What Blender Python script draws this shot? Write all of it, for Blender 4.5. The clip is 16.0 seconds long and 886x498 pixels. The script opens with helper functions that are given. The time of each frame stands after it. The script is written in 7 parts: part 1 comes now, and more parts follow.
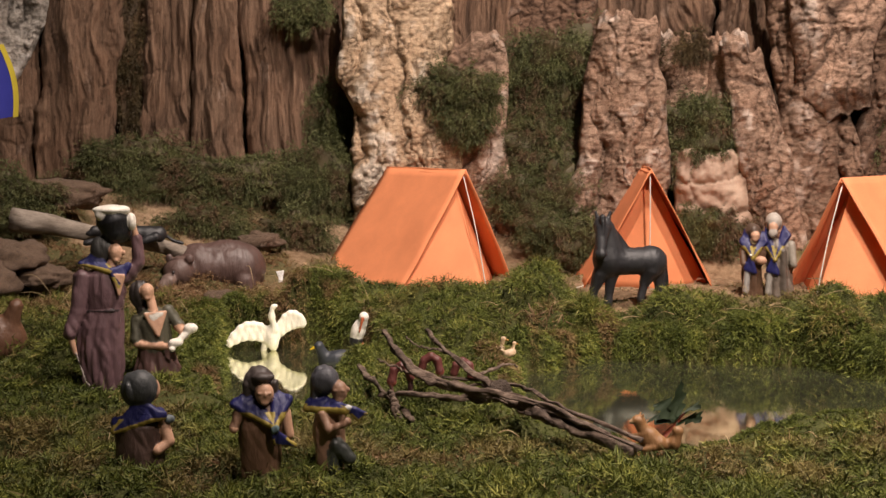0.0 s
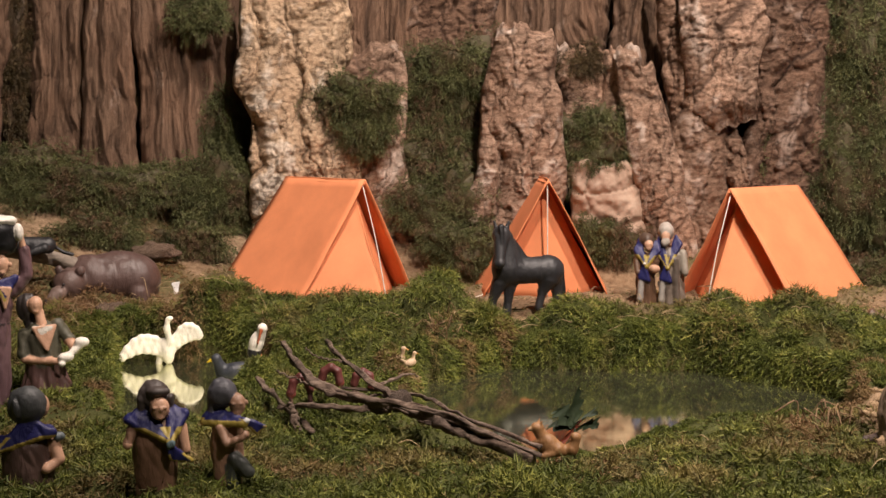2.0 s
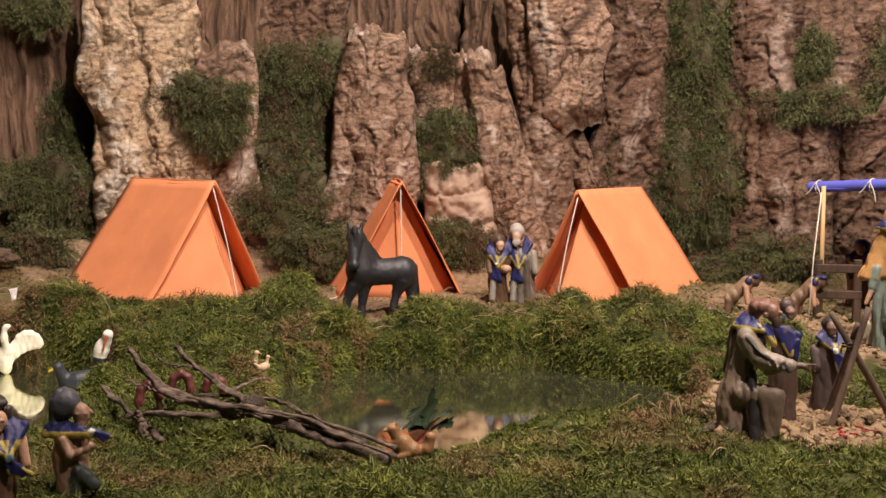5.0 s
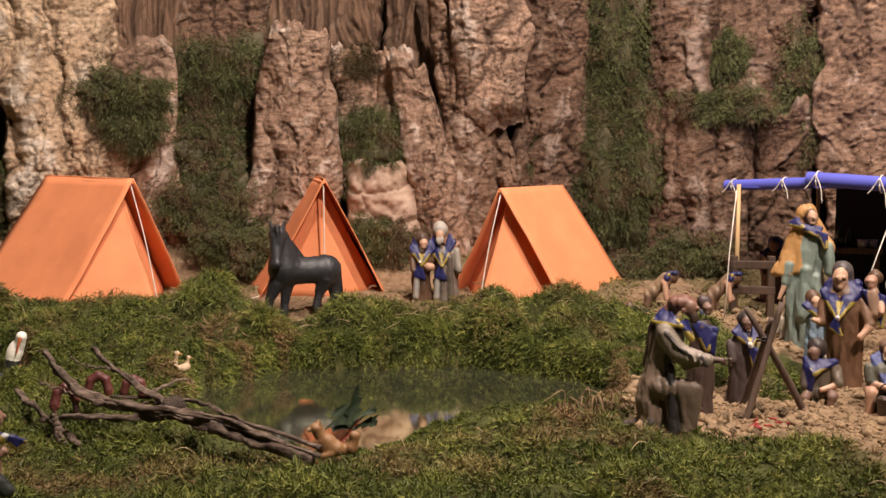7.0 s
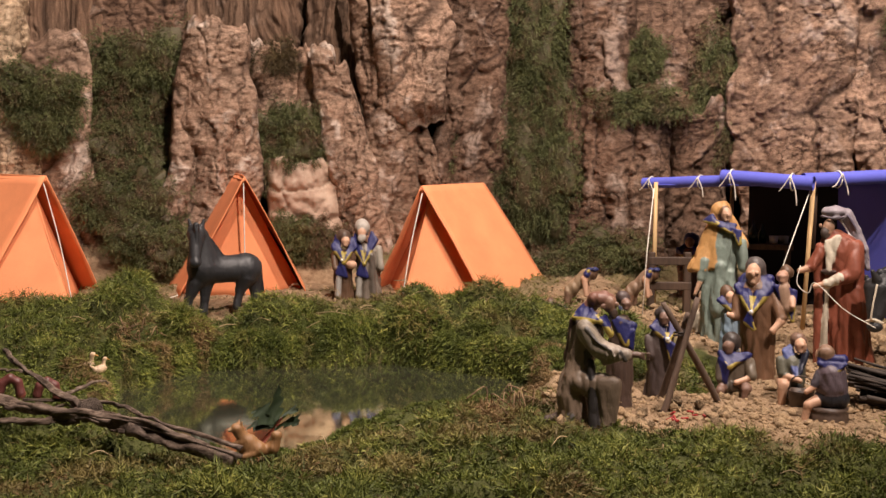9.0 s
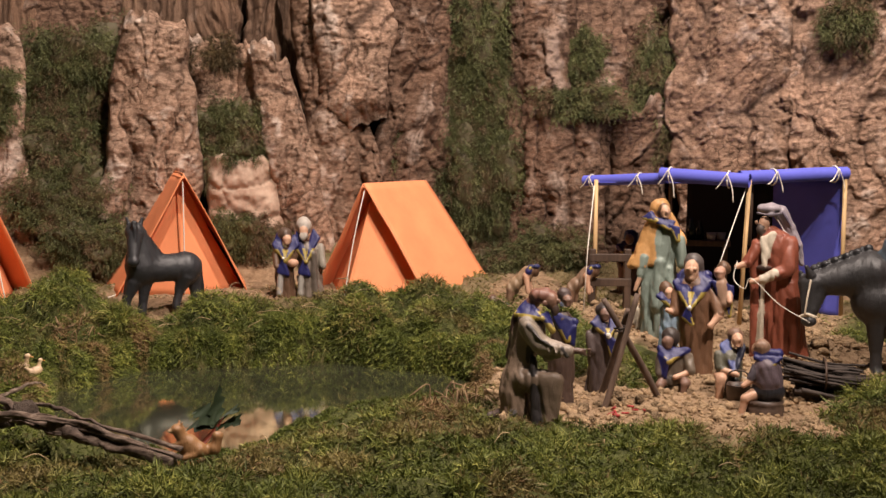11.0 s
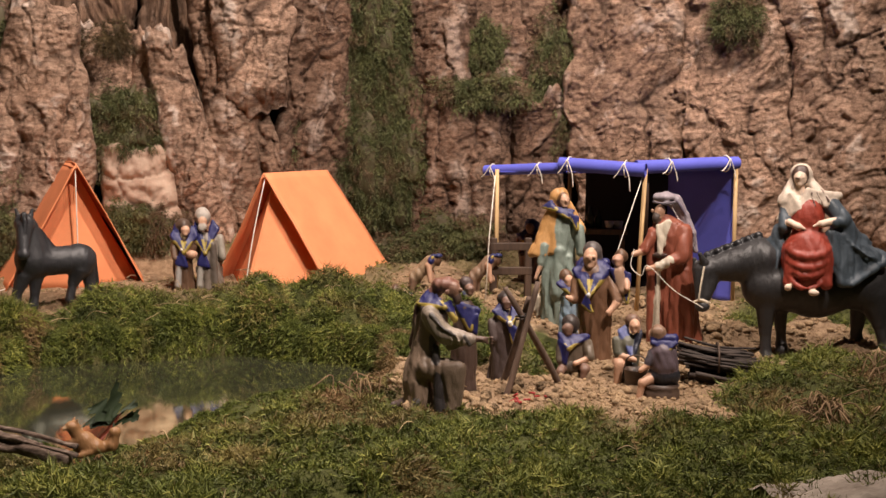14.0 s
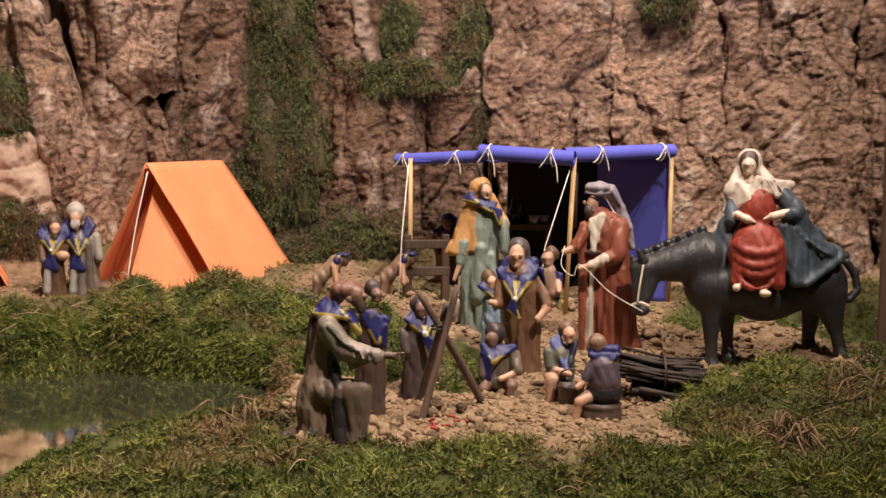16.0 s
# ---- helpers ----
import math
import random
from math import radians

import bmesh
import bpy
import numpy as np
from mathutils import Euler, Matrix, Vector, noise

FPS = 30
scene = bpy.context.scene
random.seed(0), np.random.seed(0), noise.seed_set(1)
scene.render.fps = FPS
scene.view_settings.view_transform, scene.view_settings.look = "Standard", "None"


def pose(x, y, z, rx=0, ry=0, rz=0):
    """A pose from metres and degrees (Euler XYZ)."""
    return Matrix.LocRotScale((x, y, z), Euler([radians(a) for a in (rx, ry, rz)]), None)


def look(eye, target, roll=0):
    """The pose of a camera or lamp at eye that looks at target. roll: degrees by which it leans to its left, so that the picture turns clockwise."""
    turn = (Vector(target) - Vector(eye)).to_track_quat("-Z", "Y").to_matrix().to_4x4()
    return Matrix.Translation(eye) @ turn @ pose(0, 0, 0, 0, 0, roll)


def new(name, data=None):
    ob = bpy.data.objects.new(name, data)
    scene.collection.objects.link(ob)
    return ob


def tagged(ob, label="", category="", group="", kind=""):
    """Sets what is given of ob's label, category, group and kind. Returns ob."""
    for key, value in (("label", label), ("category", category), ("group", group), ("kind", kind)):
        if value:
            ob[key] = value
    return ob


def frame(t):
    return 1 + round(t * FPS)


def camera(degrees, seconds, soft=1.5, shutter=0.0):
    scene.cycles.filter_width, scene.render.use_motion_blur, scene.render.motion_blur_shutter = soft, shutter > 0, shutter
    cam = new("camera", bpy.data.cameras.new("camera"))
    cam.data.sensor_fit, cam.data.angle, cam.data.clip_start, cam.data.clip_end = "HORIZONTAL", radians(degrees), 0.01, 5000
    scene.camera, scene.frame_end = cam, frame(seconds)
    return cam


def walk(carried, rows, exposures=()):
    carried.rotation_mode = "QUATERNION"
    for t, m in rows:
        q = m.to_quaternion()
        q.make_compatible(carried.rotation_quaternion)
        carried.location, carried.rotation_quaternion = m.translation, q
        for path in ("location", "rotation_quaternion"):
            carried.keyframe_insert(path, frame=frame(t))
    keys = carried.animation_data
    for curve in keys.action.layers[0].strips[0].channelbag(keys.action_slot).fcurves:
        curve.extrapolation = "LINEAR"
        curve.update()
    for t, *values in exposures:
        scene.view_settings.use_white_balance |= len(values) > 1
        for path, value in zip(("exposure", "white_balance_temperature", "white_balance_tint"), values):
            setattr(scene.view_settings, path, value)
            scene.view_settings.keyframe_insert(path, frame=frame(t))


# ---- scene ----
# A tabletop diorama: water level z = 0, the eye 0.33 m above it, places given by bearing (degrees to the right of +Y) and distance.
cam = camera(46.6, 16.0)
EYE = 0.33
# seconds, yaw, pitch, roll (leaning right), metres gone forward along the view
ROWS = [
    (0.0, 0.00, -4.50, -0.00, 0.000),
    (0.5, -1.02, -4.46, -0.02, 0.000),
    (1.0, -2.35, -4.33, -0.08, 0.000),
    (1.5, -4.01, -4.14, -0.10, 0.000),
    (2.0, -5.58, -3.94, -0.15, 0.000),
    (2.5, -6.71, -3.84, -0.17, 0.000),
    (3.0, -7.86, -3.78, -0.17, 0.000),
    (3.5, -9.29, -3.78, -0.18, 0.000),
    (4.0, -11.02, -3.80, -0.22, 0.000),
    (6.5, -16.80, -3.88, -0.26, 0.000),
    (7.0, -17.98, -3.91, -0.30, 0.000),
    (7.5, -19.14, -3.94, -0.29, 0.000),
    (8.0, -20.36, -3.98, -0.35, 0.000),
    (8.5, -21.35, -3.99, -0.36, 0.000),
    (9.0, -22.32, -4.02, -0.36, 0.000),
    (11.5, -26.25, -4.21, -0.35, 0.000),
    (12.0, -26.99, -4.32, -0.34, 0.000),
    (12.5, -27.85, -4.42, -0.33, 0.000),
    (13.0, -28.90, -4.54, -0.36, 0.000),
    (13.5, -30.06, -4.62, -0.32, 0.000),
    (14.0, -30.99, -4.67, -0.33, 0.000),
    (14.5, -31.84, -4.71, -0.32, 0.043),
    (15.0, -32.64, -4.76, -0.35, 0.101),
    (15.5, -33.96, -4.78, -0.31, 0.154),
    (16.0, -35.62, -4.74, -0.31, 0.214),
]


def eye_pose(yaw, pitch, roll, ahead):
    c = math.cos(radians(pitch))
    fwd = Vector((-math.sin(radians(yaw)) * c, math.cos(radians(yaw)) * c, math.sin(radians(pitch))))
    p = Vector((0, 0, EYE)) + fwd * ahead
    return pose(p.x, p.y, p.z, 90 + pitch, roll, yaw)


walk(cam, [(t, eye_pose(a, b, c, d)) for t, a, b, c, d in ROWS])

# ---- light: warm ceiling spots of an exhibition room, and an added soft fill ----
world = bpy.data.worlds.new("room_air")
scene.world = world
world.use_nodes = True
world.node_tree.nodes["Background"].inputs[0].default_value = (1.0, 0.85, 0.7, 1)
world.node_tree.nodes["Background"].inputs[1].default_value = 0.006


def spot(name, eye, target, watts, cone, size, color=(1.0, 0.835, 0.735)):
    d = bpy.data.lights.new(name, "SPOT")
    d.energy, d.spot_size, d.spot_blend, d.shadow_soft_size, d.color = watts, radians(cone), 0.8, size, color
    ob = new(name, d)
    ob.matrix_world = look(eye, target)
    return ob


spot("key_spot", (0.70, 1.15, 2.60), (0.45, 2.2, 0.38), 305, 112, 0.030)
spot("front_spot", (0.85, -0.20, 2.20), (0.60, 2.1, 0.28), 335, 66, 0.030)
spot("second_spot", (1.15, 0.05, 2.45), (2.30, 1.50, 0.80), 260, 58, 0.030)
# soft fill added overhead to lift the shadows, not a known lamp
fill_light = bpy.data.lights.new("soft_fill", "AREA")
fill_light.energy, fill_light.size, fill_light.color = 8, 1.2, (1.0, 0.90, 0.80)
fill_ob = new("soft_fill", fill_light)
fill_ob.matrix_world = look((0.4, 0.4, 2.5), (0.4, 1.2, 0))

# ---- small numeric helpers ----


def hash01(i, j, k, seed):
    n = (i * 374761393 + j * 668265263 + k * 1442695041 + seed * 974634777) & 0xFFFFFFFF
    n = ((n ^ (n >> 13)) * 1274126177) & 0xFFFFFFFF
    n = ((n ^ (n >> 16)) * 2246822519) & 0xFFFFFFFF
    return ((n ^ (n >> 15)) & 0xFFFFFF) / float(0xFFFFFF)


def vnoise(x, y, z=0.0, seed=0):
    """Value noise in -1..1."""
    x, y, z = np.broadcast_arrays(np.asarray(x, float), np.asarray(y, float), np.asarray(z, float))
    i, j, k = (np.floor(a).astype(np.int64) for a in (x, y, z))
    u, v, w = x - i, y - j, z - k
    u, v, w = (a * a * (3 - 2 * a) for a in (u, v, w))
    total = 0.0
    for a in (0, 1):
        for b in (0, 1):
            for c in (0, 1):
                total = total + hash01(i + a, j + b, k + c, seed) * (u if a else 1 - u) * (v if b else 1 - v) * (w if c else 1 - w)
    return total * 2 - 1


def fbm(x, y, z=0.0, seed=0, octaves=4, gain=0.5):
    total, amp, size = 0.0, 1.0, 1.0
    for o in range(octaves):
        total = total + amp * vnoise(np.asarray(x) * size, np.asarray(y) * size, np.asarray(z) * size, seed + o)
        amp, size = amp * gain, size * 2.03
    return total


def worley(x, y, seed=0):
    """The distances to the nearest and second nearest of scattered points, and the nearest one's own number."""
    i, j = np.floor(x).astype(np.int64), np.floor(y).astype(np.int64)
    f1 = np.full(np.shape(x), 9.0)
    f2 = f1.copy()
    own = np.zeros(np.shape(x))
    for a in (-1, 0, 1):
        for b in (-1, 0, 1):
            px = i + a + hash01(i + a, j + b, 0, seed)
            py = j + b + hash01(i + a, j + b, 1, seed)
            d = np.hypot(px - x, py - y)
            nearer = d < f1
            f2 = np.where(nearer, f1, np.minimum(f2, d))
            own = np.where(nearer, hash01(i + a, j + b, 2, seed), own)
            f1 = np.where(nearer, d, f1)
    return f1, f2, own


def smooth(a, b, x):
    t = np.clip((np.asarray(x, float) - a) / (b - a), 0, 1)
    return t * t * (3 - 2 * t)


def plan(bearing, dist):
    return dist * np.sin(np.radians(bearing)), dist * np.cos(np.radians(bearing))


def stand(bearing, dist, z, turn=0.0):
    """The pose of a thing at that bearing and distance; its -y faces the middle of the room, turned by turn degrees anticlockwise."""
    x, y = plan(bearing, dist)
    return pose(float(x), float(y), z, 0, 0, -bearing + turn)


def mesh_of(name, verts, faces, smooth_faces=True):
    """A mesh from arrays of vertices and of faces with one number of corners."""
    verts, faces = np.asarray(verts, np.float32), np.asarray(faces, np.int32)
    me = bpy.data.meshes.new(name)
    n, c = faces.shape
    me.vertices.add(len(verts))
    me.vertices.foreach_set("co", verts.ravel())
    me.loops.add(n * c)
    me.loops.foreach_set("vertex_index", faces.ravel())
    me.polygons.add(n)
    me.polygons.foreach_set("loop_start", np.arange(0, n * c, c, dtype=np.int32))
    me.polygons.foreach_set("use_smooth", np.full(n, smooth_faces))
    me.update(calc_edges=True)
    return me


def grid_faces(nu, nv):
    i = np.arange(nu * nv).reshape(nu, nv)
    return np.stack([i[:-1, :-1], i[1:, :-1], i[1:, 1:], i[:-1, 1:]], -1).reshape(-1, 4)


def paint(me, name, values):
    """A colour of its own for each vertex, as the thing is painted."""
    at = me.color_attributes.new(name, "FLOAT_COLOR", "POINT")
    rgba = np.ones((len(me.vertices), 4), np.float32)
    rgba[:, :np.shape(values)[1]] = values
    at.data.foreach_set("color", rgba.ravel())


def thing(name, m, label, category, group="", kind=""):
    ob = new(name)
    ob.matrix_world = m
    return tagged(ob, label, category, group, kind)


def part(name, shape, material, parent, label=""):
    """Links a bmesh or a mesh as one object under a thing or a part."""
    if isinstance(shape, bmesh.types.BMesh):
        me = bpy.data.meshes.new(name)
        shape.to_mesh(me)
        shape.free()
    else:
        me = shape
    me.materials.clear()
    me.materials.append(material)
    ob = new(name, me)
    ob.parent = parent
    return tagged(ob, label)


def single(name, me, material, m, label, category, group="", kind=""):
    me.materials.append(material)
    ob = new(name, me)
    ob.matrix_world = m
    return tagged(ob, label, category, group, kind)


def box(bm, size, m=Matrix(), bevel=0.0):
    made = bmesh.ops.create_cube(bm, size=1.0, matrix=m @ Matrix.Diagonal((*size, 1)))
    if bevel:
        edges = list({e for v in made["verts"] for e in v.link_edges})
        bmesh.ops.bevel(bm, geom=edges, offset=bevel, segments=2, affect="EDGES", profile=0.5)
    return bm


def tube(points, radii, sides=10, rough=0.0, seed=0, caps=True):
    """A mesh of a tapering tube along points, with an uneven skin."""
    p = np.asarray(points, float)
    r = np.broadcast_to(np.asarray(radii, float), (len(p),))
    tangent = np.gradient(p, axis=0)
    tangent /= np.linalg.norm(tangent, axis=1)[:, None] + 1e-9
    side = np.cross(tangent[0], (0.31, 0.17, 0.93))
    side /= np.linalg.norm(side)
    verts = []
    for k in range(len(p)):
        side = side - tangent[k] * (side @ tangent[k])
        side /= np.linalg.norm(side)
        other = np.cross(tangent[k], side)
        a = np.linspace(0, 2 * np.pi, sides, endpoint=False)
        ring = np.cos(a)[:, None] * side + np.sin(a)[:, None] * other
        wob = 1 + rough * vnoise(np.cos(a) * 1.7 + seed * 7.1, np.sin(a) * 1.7, k * 0.35, seed)
        verts.append(p[k] + ring * (r[k] * wob)[:, None])
    v = np.concatenate(verts)
    n = len(p)
    i = np.arange(n * sides).reshape(n, sides)
    j = np.roll(i, -1, axis=1)
    faces = np.stack([i[:-1], j[:-1], j[1:], i[1:]], -1).reshape(-1, 4)
    if caps:
        v = np.vstack([v, p[0], p[-1]])
        a, b = n * sides, n * sides + 1
        first = np.stack([np.full(sides, a), j[0], i[0], i[0]], -1)
        last = np.stack([np.full(sides, b), i[-1], j[-1], j[-1]], -1)
        tri = np.concatenate([first, last])[:, :3]
        return v, faces, tri
    return v, faces, None


def tube_mesh(name, strands, sides=10, rough=0.0, seed=0):
    """One mesh of several tubes; strands: (points, radii)."""
    vs, fs, base = [], [], 0
    for n, (points, radii) in enumerate(strands):
        v, q, tri = tube(points, radii, sides, rough, seed + n)
        fs += [tuple(f) for f in (q + base)] + [tuple(f) for f in (tri + base)]
        vs.append(v)
        base += len(v)
    me = bpy.data.meshes.new(name)
    me.from_pydata(np.concatenate(vs).tolist(), [], fs)
    me.polygons.foreach_set("use_smooth", np.ones(len(me.polygons), bool))
    me.update()
    return me


def curve_points(keys, n=24):
    """A smooth line through key points (Catmull-Rom)."""
    k = np.asarray(keys, float)
    k = np.vstack([2 * k[0] - k[1], k, 2 * k[-1] - k[-2]])
    out = []
    m = len(k) - 3
    for t in np.linspace(0, m - 1e-6, n):
        i = int(t)
        f = t - i
        a, b, c, d = k[i:i + 4]
        out.append(0.5 * (2 * b + (c - a) * f + (2 * a - 5 * b + 4 * c - d) * f * f + (3 * b - a - 3 * c + d) * f ** 3))
    return np.array(out)


# ---- materials ----


def material(name):
    m = bpy.data.materials.new(name)
    m.use_nodes = True
    nodes, links = m.node_tree.nodes, m.node_tree.links
    return m, nodes, links, nodes["Principled BSDF"]


def noise_node(nodes, links, scale, detail=5, rough=0.6, stretch=None, distortion=0.0):
    tc = nodes.new("ShaderNodeTexCoord")
    mp = nodes.new("ShaderNodeMapping")
    links.new(tc.outputs["Object"], mp.inputs[0])
    if stretch:
        mp.inputs["Scale"].default_value = stretch
    n = nodes.new("ShaderNodeTexNoise")
    n.inputs["Scale"].default_value, n.inputs["Detail"].default_value = scale, detail
    n.inputs["Roughness"].default_value, n.inputs["Distortion"].default_value = rough, distortion
    links.new(mp.outputs[0], n.inputs["Vector"])
    return n


def ramp_node(nodes, links, value, stops):
    r = nodes.new("ShaderNodeValToRGB")
    while len(r.color_ramp.elements) < len(stops):
        r.color_ramp.elements.new(0.5)
    for e, (p, c) in zip(r.color_ramp.elements, stops):
        e.position, e.color = p, (*c, 1)
    links.new(value, r.inputs[0])
    return r


def mix_node(nodes, links, kind, factor, a, b):
    m = nodes.new("ShaderNodeMix")
    m.data_type, m.blend_type = "RGBA", kind
    for socket, value in ((m.inputs[0], factor), (m.inputs[6], a), (m.inputs[7], b)):
        if isinstance(value, bpy.types.NodeSocket):
            links.new(value, socket)
        elif isinstance(value, float):
            socket.default_value = value
        else:
            socket.default_value = (*value, 1)
    return m.outputs[2]


def bump_node(nodes, links, shader, height, strength, distance=0.002):
    b = nodes.new("ShaderNodeBump")
    b.inputs["Strength"].default_value, b.inputs["Distance"].default_value = strength, distance
    links.new(height, b.inputs["Height"])
    links.new(b.outputs[0], shader.inputs["Normal"])


def plain(name, stops, scale=60, rough=0.6, metal=0.0, bump=0.2, distance=0.001, stretch=None, coat=0.0):
    """A surface of a few near shades, at two scales, with fine relief."""
    m, nodes, links, sh = material(name)
    a = noise_node(nodes, links, scale, 6, 0.65, stretch)
    b = noise_node(nodes, links, scale * 0.18, 3, 0.5, stretch)
    c = ramp_node(nodes, links, a.outputs[0], stops)
    grey = ramp_node(nodes, links, b.outputs[0], [(0.3, (0.75, 0.75, 0.75)), (0.7, (1.15, 1.13, 1.1))])
    links.new(mix_node(nodes, links, "MULTIPLY", 1.0, c.outputs[0], grey.outputs[0]), sh.inputs["Base Color"])
    sh.inputs["Roughness"].default_value, sh.inputs["Metallic"].default_value = rough, metal
    sh.inputs["Coat Weight"].default_value = coat
    if bump:
        bump_node(nodes, links, sh, a.outputs[0], bump, distance)
    return m


def shade(c, k):
    return tuple(min(1.0, x * k) for x in c)


def two(c, lo=0.75, hi=1.25):
    return [(0.3, shade(c, lo)), (0.7, shade(c, hi))]


def bark(name, dark, mid, light, pale, stretch, scale, bump=0.9):
    """Cork bark: the cracks dark with dirt and with shade put into the colour, the plates warm, pale scuffs, ridges
    paled as if lit; the vertex attribute holds crack, plate and ridge numbers.
    """
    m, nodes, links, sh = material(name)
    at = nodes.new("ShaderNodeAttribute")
    at.attribute_name = "wear_shade"
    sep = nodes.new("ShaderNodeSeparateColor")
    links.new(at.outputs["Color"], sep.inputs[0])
    fine = noise_node(nodes, links, scale, 8, 0.7, stretch, 0.4)
    big = noise_node(nodes, links, 7, 4, 0.6)
    c = ramp_node(nodes, links, fine.outputs[0], [(0.24, dark), (0.46, mid), (0.70, light)])
    tone = ramp_node(nodes, links, sep.outputs[1], [(0.0, (0.72, 0.70, 0.68)), (1.0, (1.22, 1.2, 1.18))])
    col = mix_node(nodes, links, "MULTIPLY", 1.0, c.outputs[0], tone.outputs[0])
    hue = ramp_node(nodes, links, big.outputs[0], [(0.35, (1.0, 0.93, 0.87)), (0.65, (0.98, 1.0, 1.0))])
    col = mix_node(nodes, links, "MULTIPLY", 0.8, col, hue.outputs[0])
    speck = noise_node(nodes, links, 260, 4, 0.7)
    grit = ramp_node(nodes, links, speck.outputs[0], [(0.35, (0.82, 0.80, 0.78)), (0.65, (1.14, 1.14, 1.13))])
    col = mix_node(nodes, links, "MULTIPLY", 0.9, col, grit.outputs[0])
    pits = noise_node(nodes, links, 55, 9, 0.72, (1, 1, 1.7) if stretch[2] > 1 else (1, 1, 0.2), 0.6)
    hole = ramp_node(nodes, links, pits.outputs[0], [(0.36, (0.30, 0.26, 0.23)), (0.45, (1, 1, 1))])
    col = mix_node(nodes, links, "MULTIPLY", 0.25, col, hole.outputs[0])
    if stretch[2] > 1:
        warp = noise_node(nodes, links, 18, 5, 0.65)
        shift = nodes.new("ShaderNodeVectorMath")
        shift.operation = "MULTIPLY_ADD"
        links.new(warp.outputs["Color"], shift.inputs[0])
        shift.inputs[1].default_value = (0.07, 0.07, 0.05)
        links.new(nodes.new("ShaderNodeTexCoord").outputs["Object"], shift.inputs[2])
        net = nodes.new("ShaderNodeTexVoronoi")
        net.feature = "DISTANCE_TO_EDGE"
        net.inputs["Scale"].default_value = 1.0
        grow = nodes.new("ShaderNodeMapping")
        grow.inputs["Scale"].default_value = (30, 30, 15)
        links.new(shift.outputs[0], grow.inputs[0])
        links.new(grow.outputs[0], net.inputs["Vector"])
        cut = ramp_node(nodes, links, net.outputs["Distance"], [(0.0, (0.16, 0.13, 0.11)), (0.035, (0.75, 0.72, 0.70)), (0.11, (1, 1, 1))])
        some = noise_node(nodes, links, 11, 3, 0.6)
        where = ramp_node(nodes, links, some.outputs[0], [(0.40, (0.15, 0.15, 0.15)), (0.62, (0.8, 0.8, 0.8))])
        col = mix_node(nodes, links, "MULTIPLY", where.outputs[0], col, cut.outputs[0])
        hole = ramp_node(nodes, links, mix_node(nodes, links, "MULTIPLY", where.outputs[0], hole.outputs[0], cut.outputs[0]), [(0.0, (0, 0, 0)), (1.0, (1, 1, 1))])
    scuff = noise_node(nodes, links, 16, 6, 0.7, (1, 1, 0.6))
    mask = ramp_node(nodes, links, scuff.outputs[0], [(0.60, (0, 0, 0)), (0.74, (1, 1, 1))])
    col = mix_node(nodes, links, "MIX", mix_node(nodes, links, "MULTIPLY", 1.0, mask.outputs[0], (0.7, 0.7, 0.7)), col, pale)
    # proud ridges mixed towards pale: scuffs plus highlights put into the colour
    ridge_light = mix_node(nodes, links, "MULTIPLY", 1.0, sep.outputs[2], grit.outputs[0])
    col = mix_node(nodes, links, "MIX", ridge_light, col, pale)
    # cracks and recesses darkened in the colour, dirt and shade together
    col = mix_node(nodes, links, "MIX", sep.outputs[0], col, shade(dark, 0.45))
    links.new(col, sh.inputs["Base Color"])
    sh.inputs["Roughness"].default_value = 0.85
    sh.inputs["Specular IOR Level"].default_value = 0.25
    both = mix_node(nodes, links, "MIX", 0.3, fine.outputs[0], speck.outputs[0])
    both = mix_node(nodes, links, "MIX", 0.4, both, hole.outputs[0])
    bump_node(nodes, links, sh, both, bump, 0.008)
    return m


MAT_TRUNK = bark("fibrous_bark", (0.068, 0.040, 0.027), (0.145, 0.090, 0.061), (0.235, 0.155, 0.108), (0.36, 0.27, 0.215), (1, 1, 0.09), 130, 1.0)
MAT_CORK = bark("cork_bark", (0.096, 0.055, 0.037), (0.225, 0.144, 0.102), (0.35, 0.240, 0.178), (0.51, 0.41, 0.345), (1, 1, 2.6), 62)
MAT_UMBER = bark("umber_cork_bark", (0.068, 0.038, 0.026), (0.150, 0.092, 0.064), (0.235, 0.157, 0.114), (0.40, 0.31, 0.255), (1, 1, 2.6), 62)
MAT_TAN = bark("tan_cork_bark", (0.135, 0.080, 0.056), (0.31, 0.205, 0.150), (0.46, 0.33, 0.25), (0.62, 0.53, 0.46), (1, 1, 2.6), 62)
MAT_PALE = bark("pale_cork_bark", (0.22, 0.145, 0.092), (0.50, 0.37, 0.255), (0.66, 0.52, 0.38), (0.76, 0.69, 0.60), (1, 1, 2.8), 62)
MAT_GREYBARK = bark("grey_weathered_bark", (0.12, 0.10, 0.085), (0.33, 0.30, 0.27), (0.50, 0.47, 0.44), (0.72, 0.70, 0.68), (1, 1, 1.6), 50)
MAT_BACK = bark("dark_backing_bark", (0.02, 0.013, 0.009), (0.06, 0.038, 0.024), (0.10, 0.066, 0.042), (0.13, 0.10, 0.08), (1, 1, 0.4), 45)


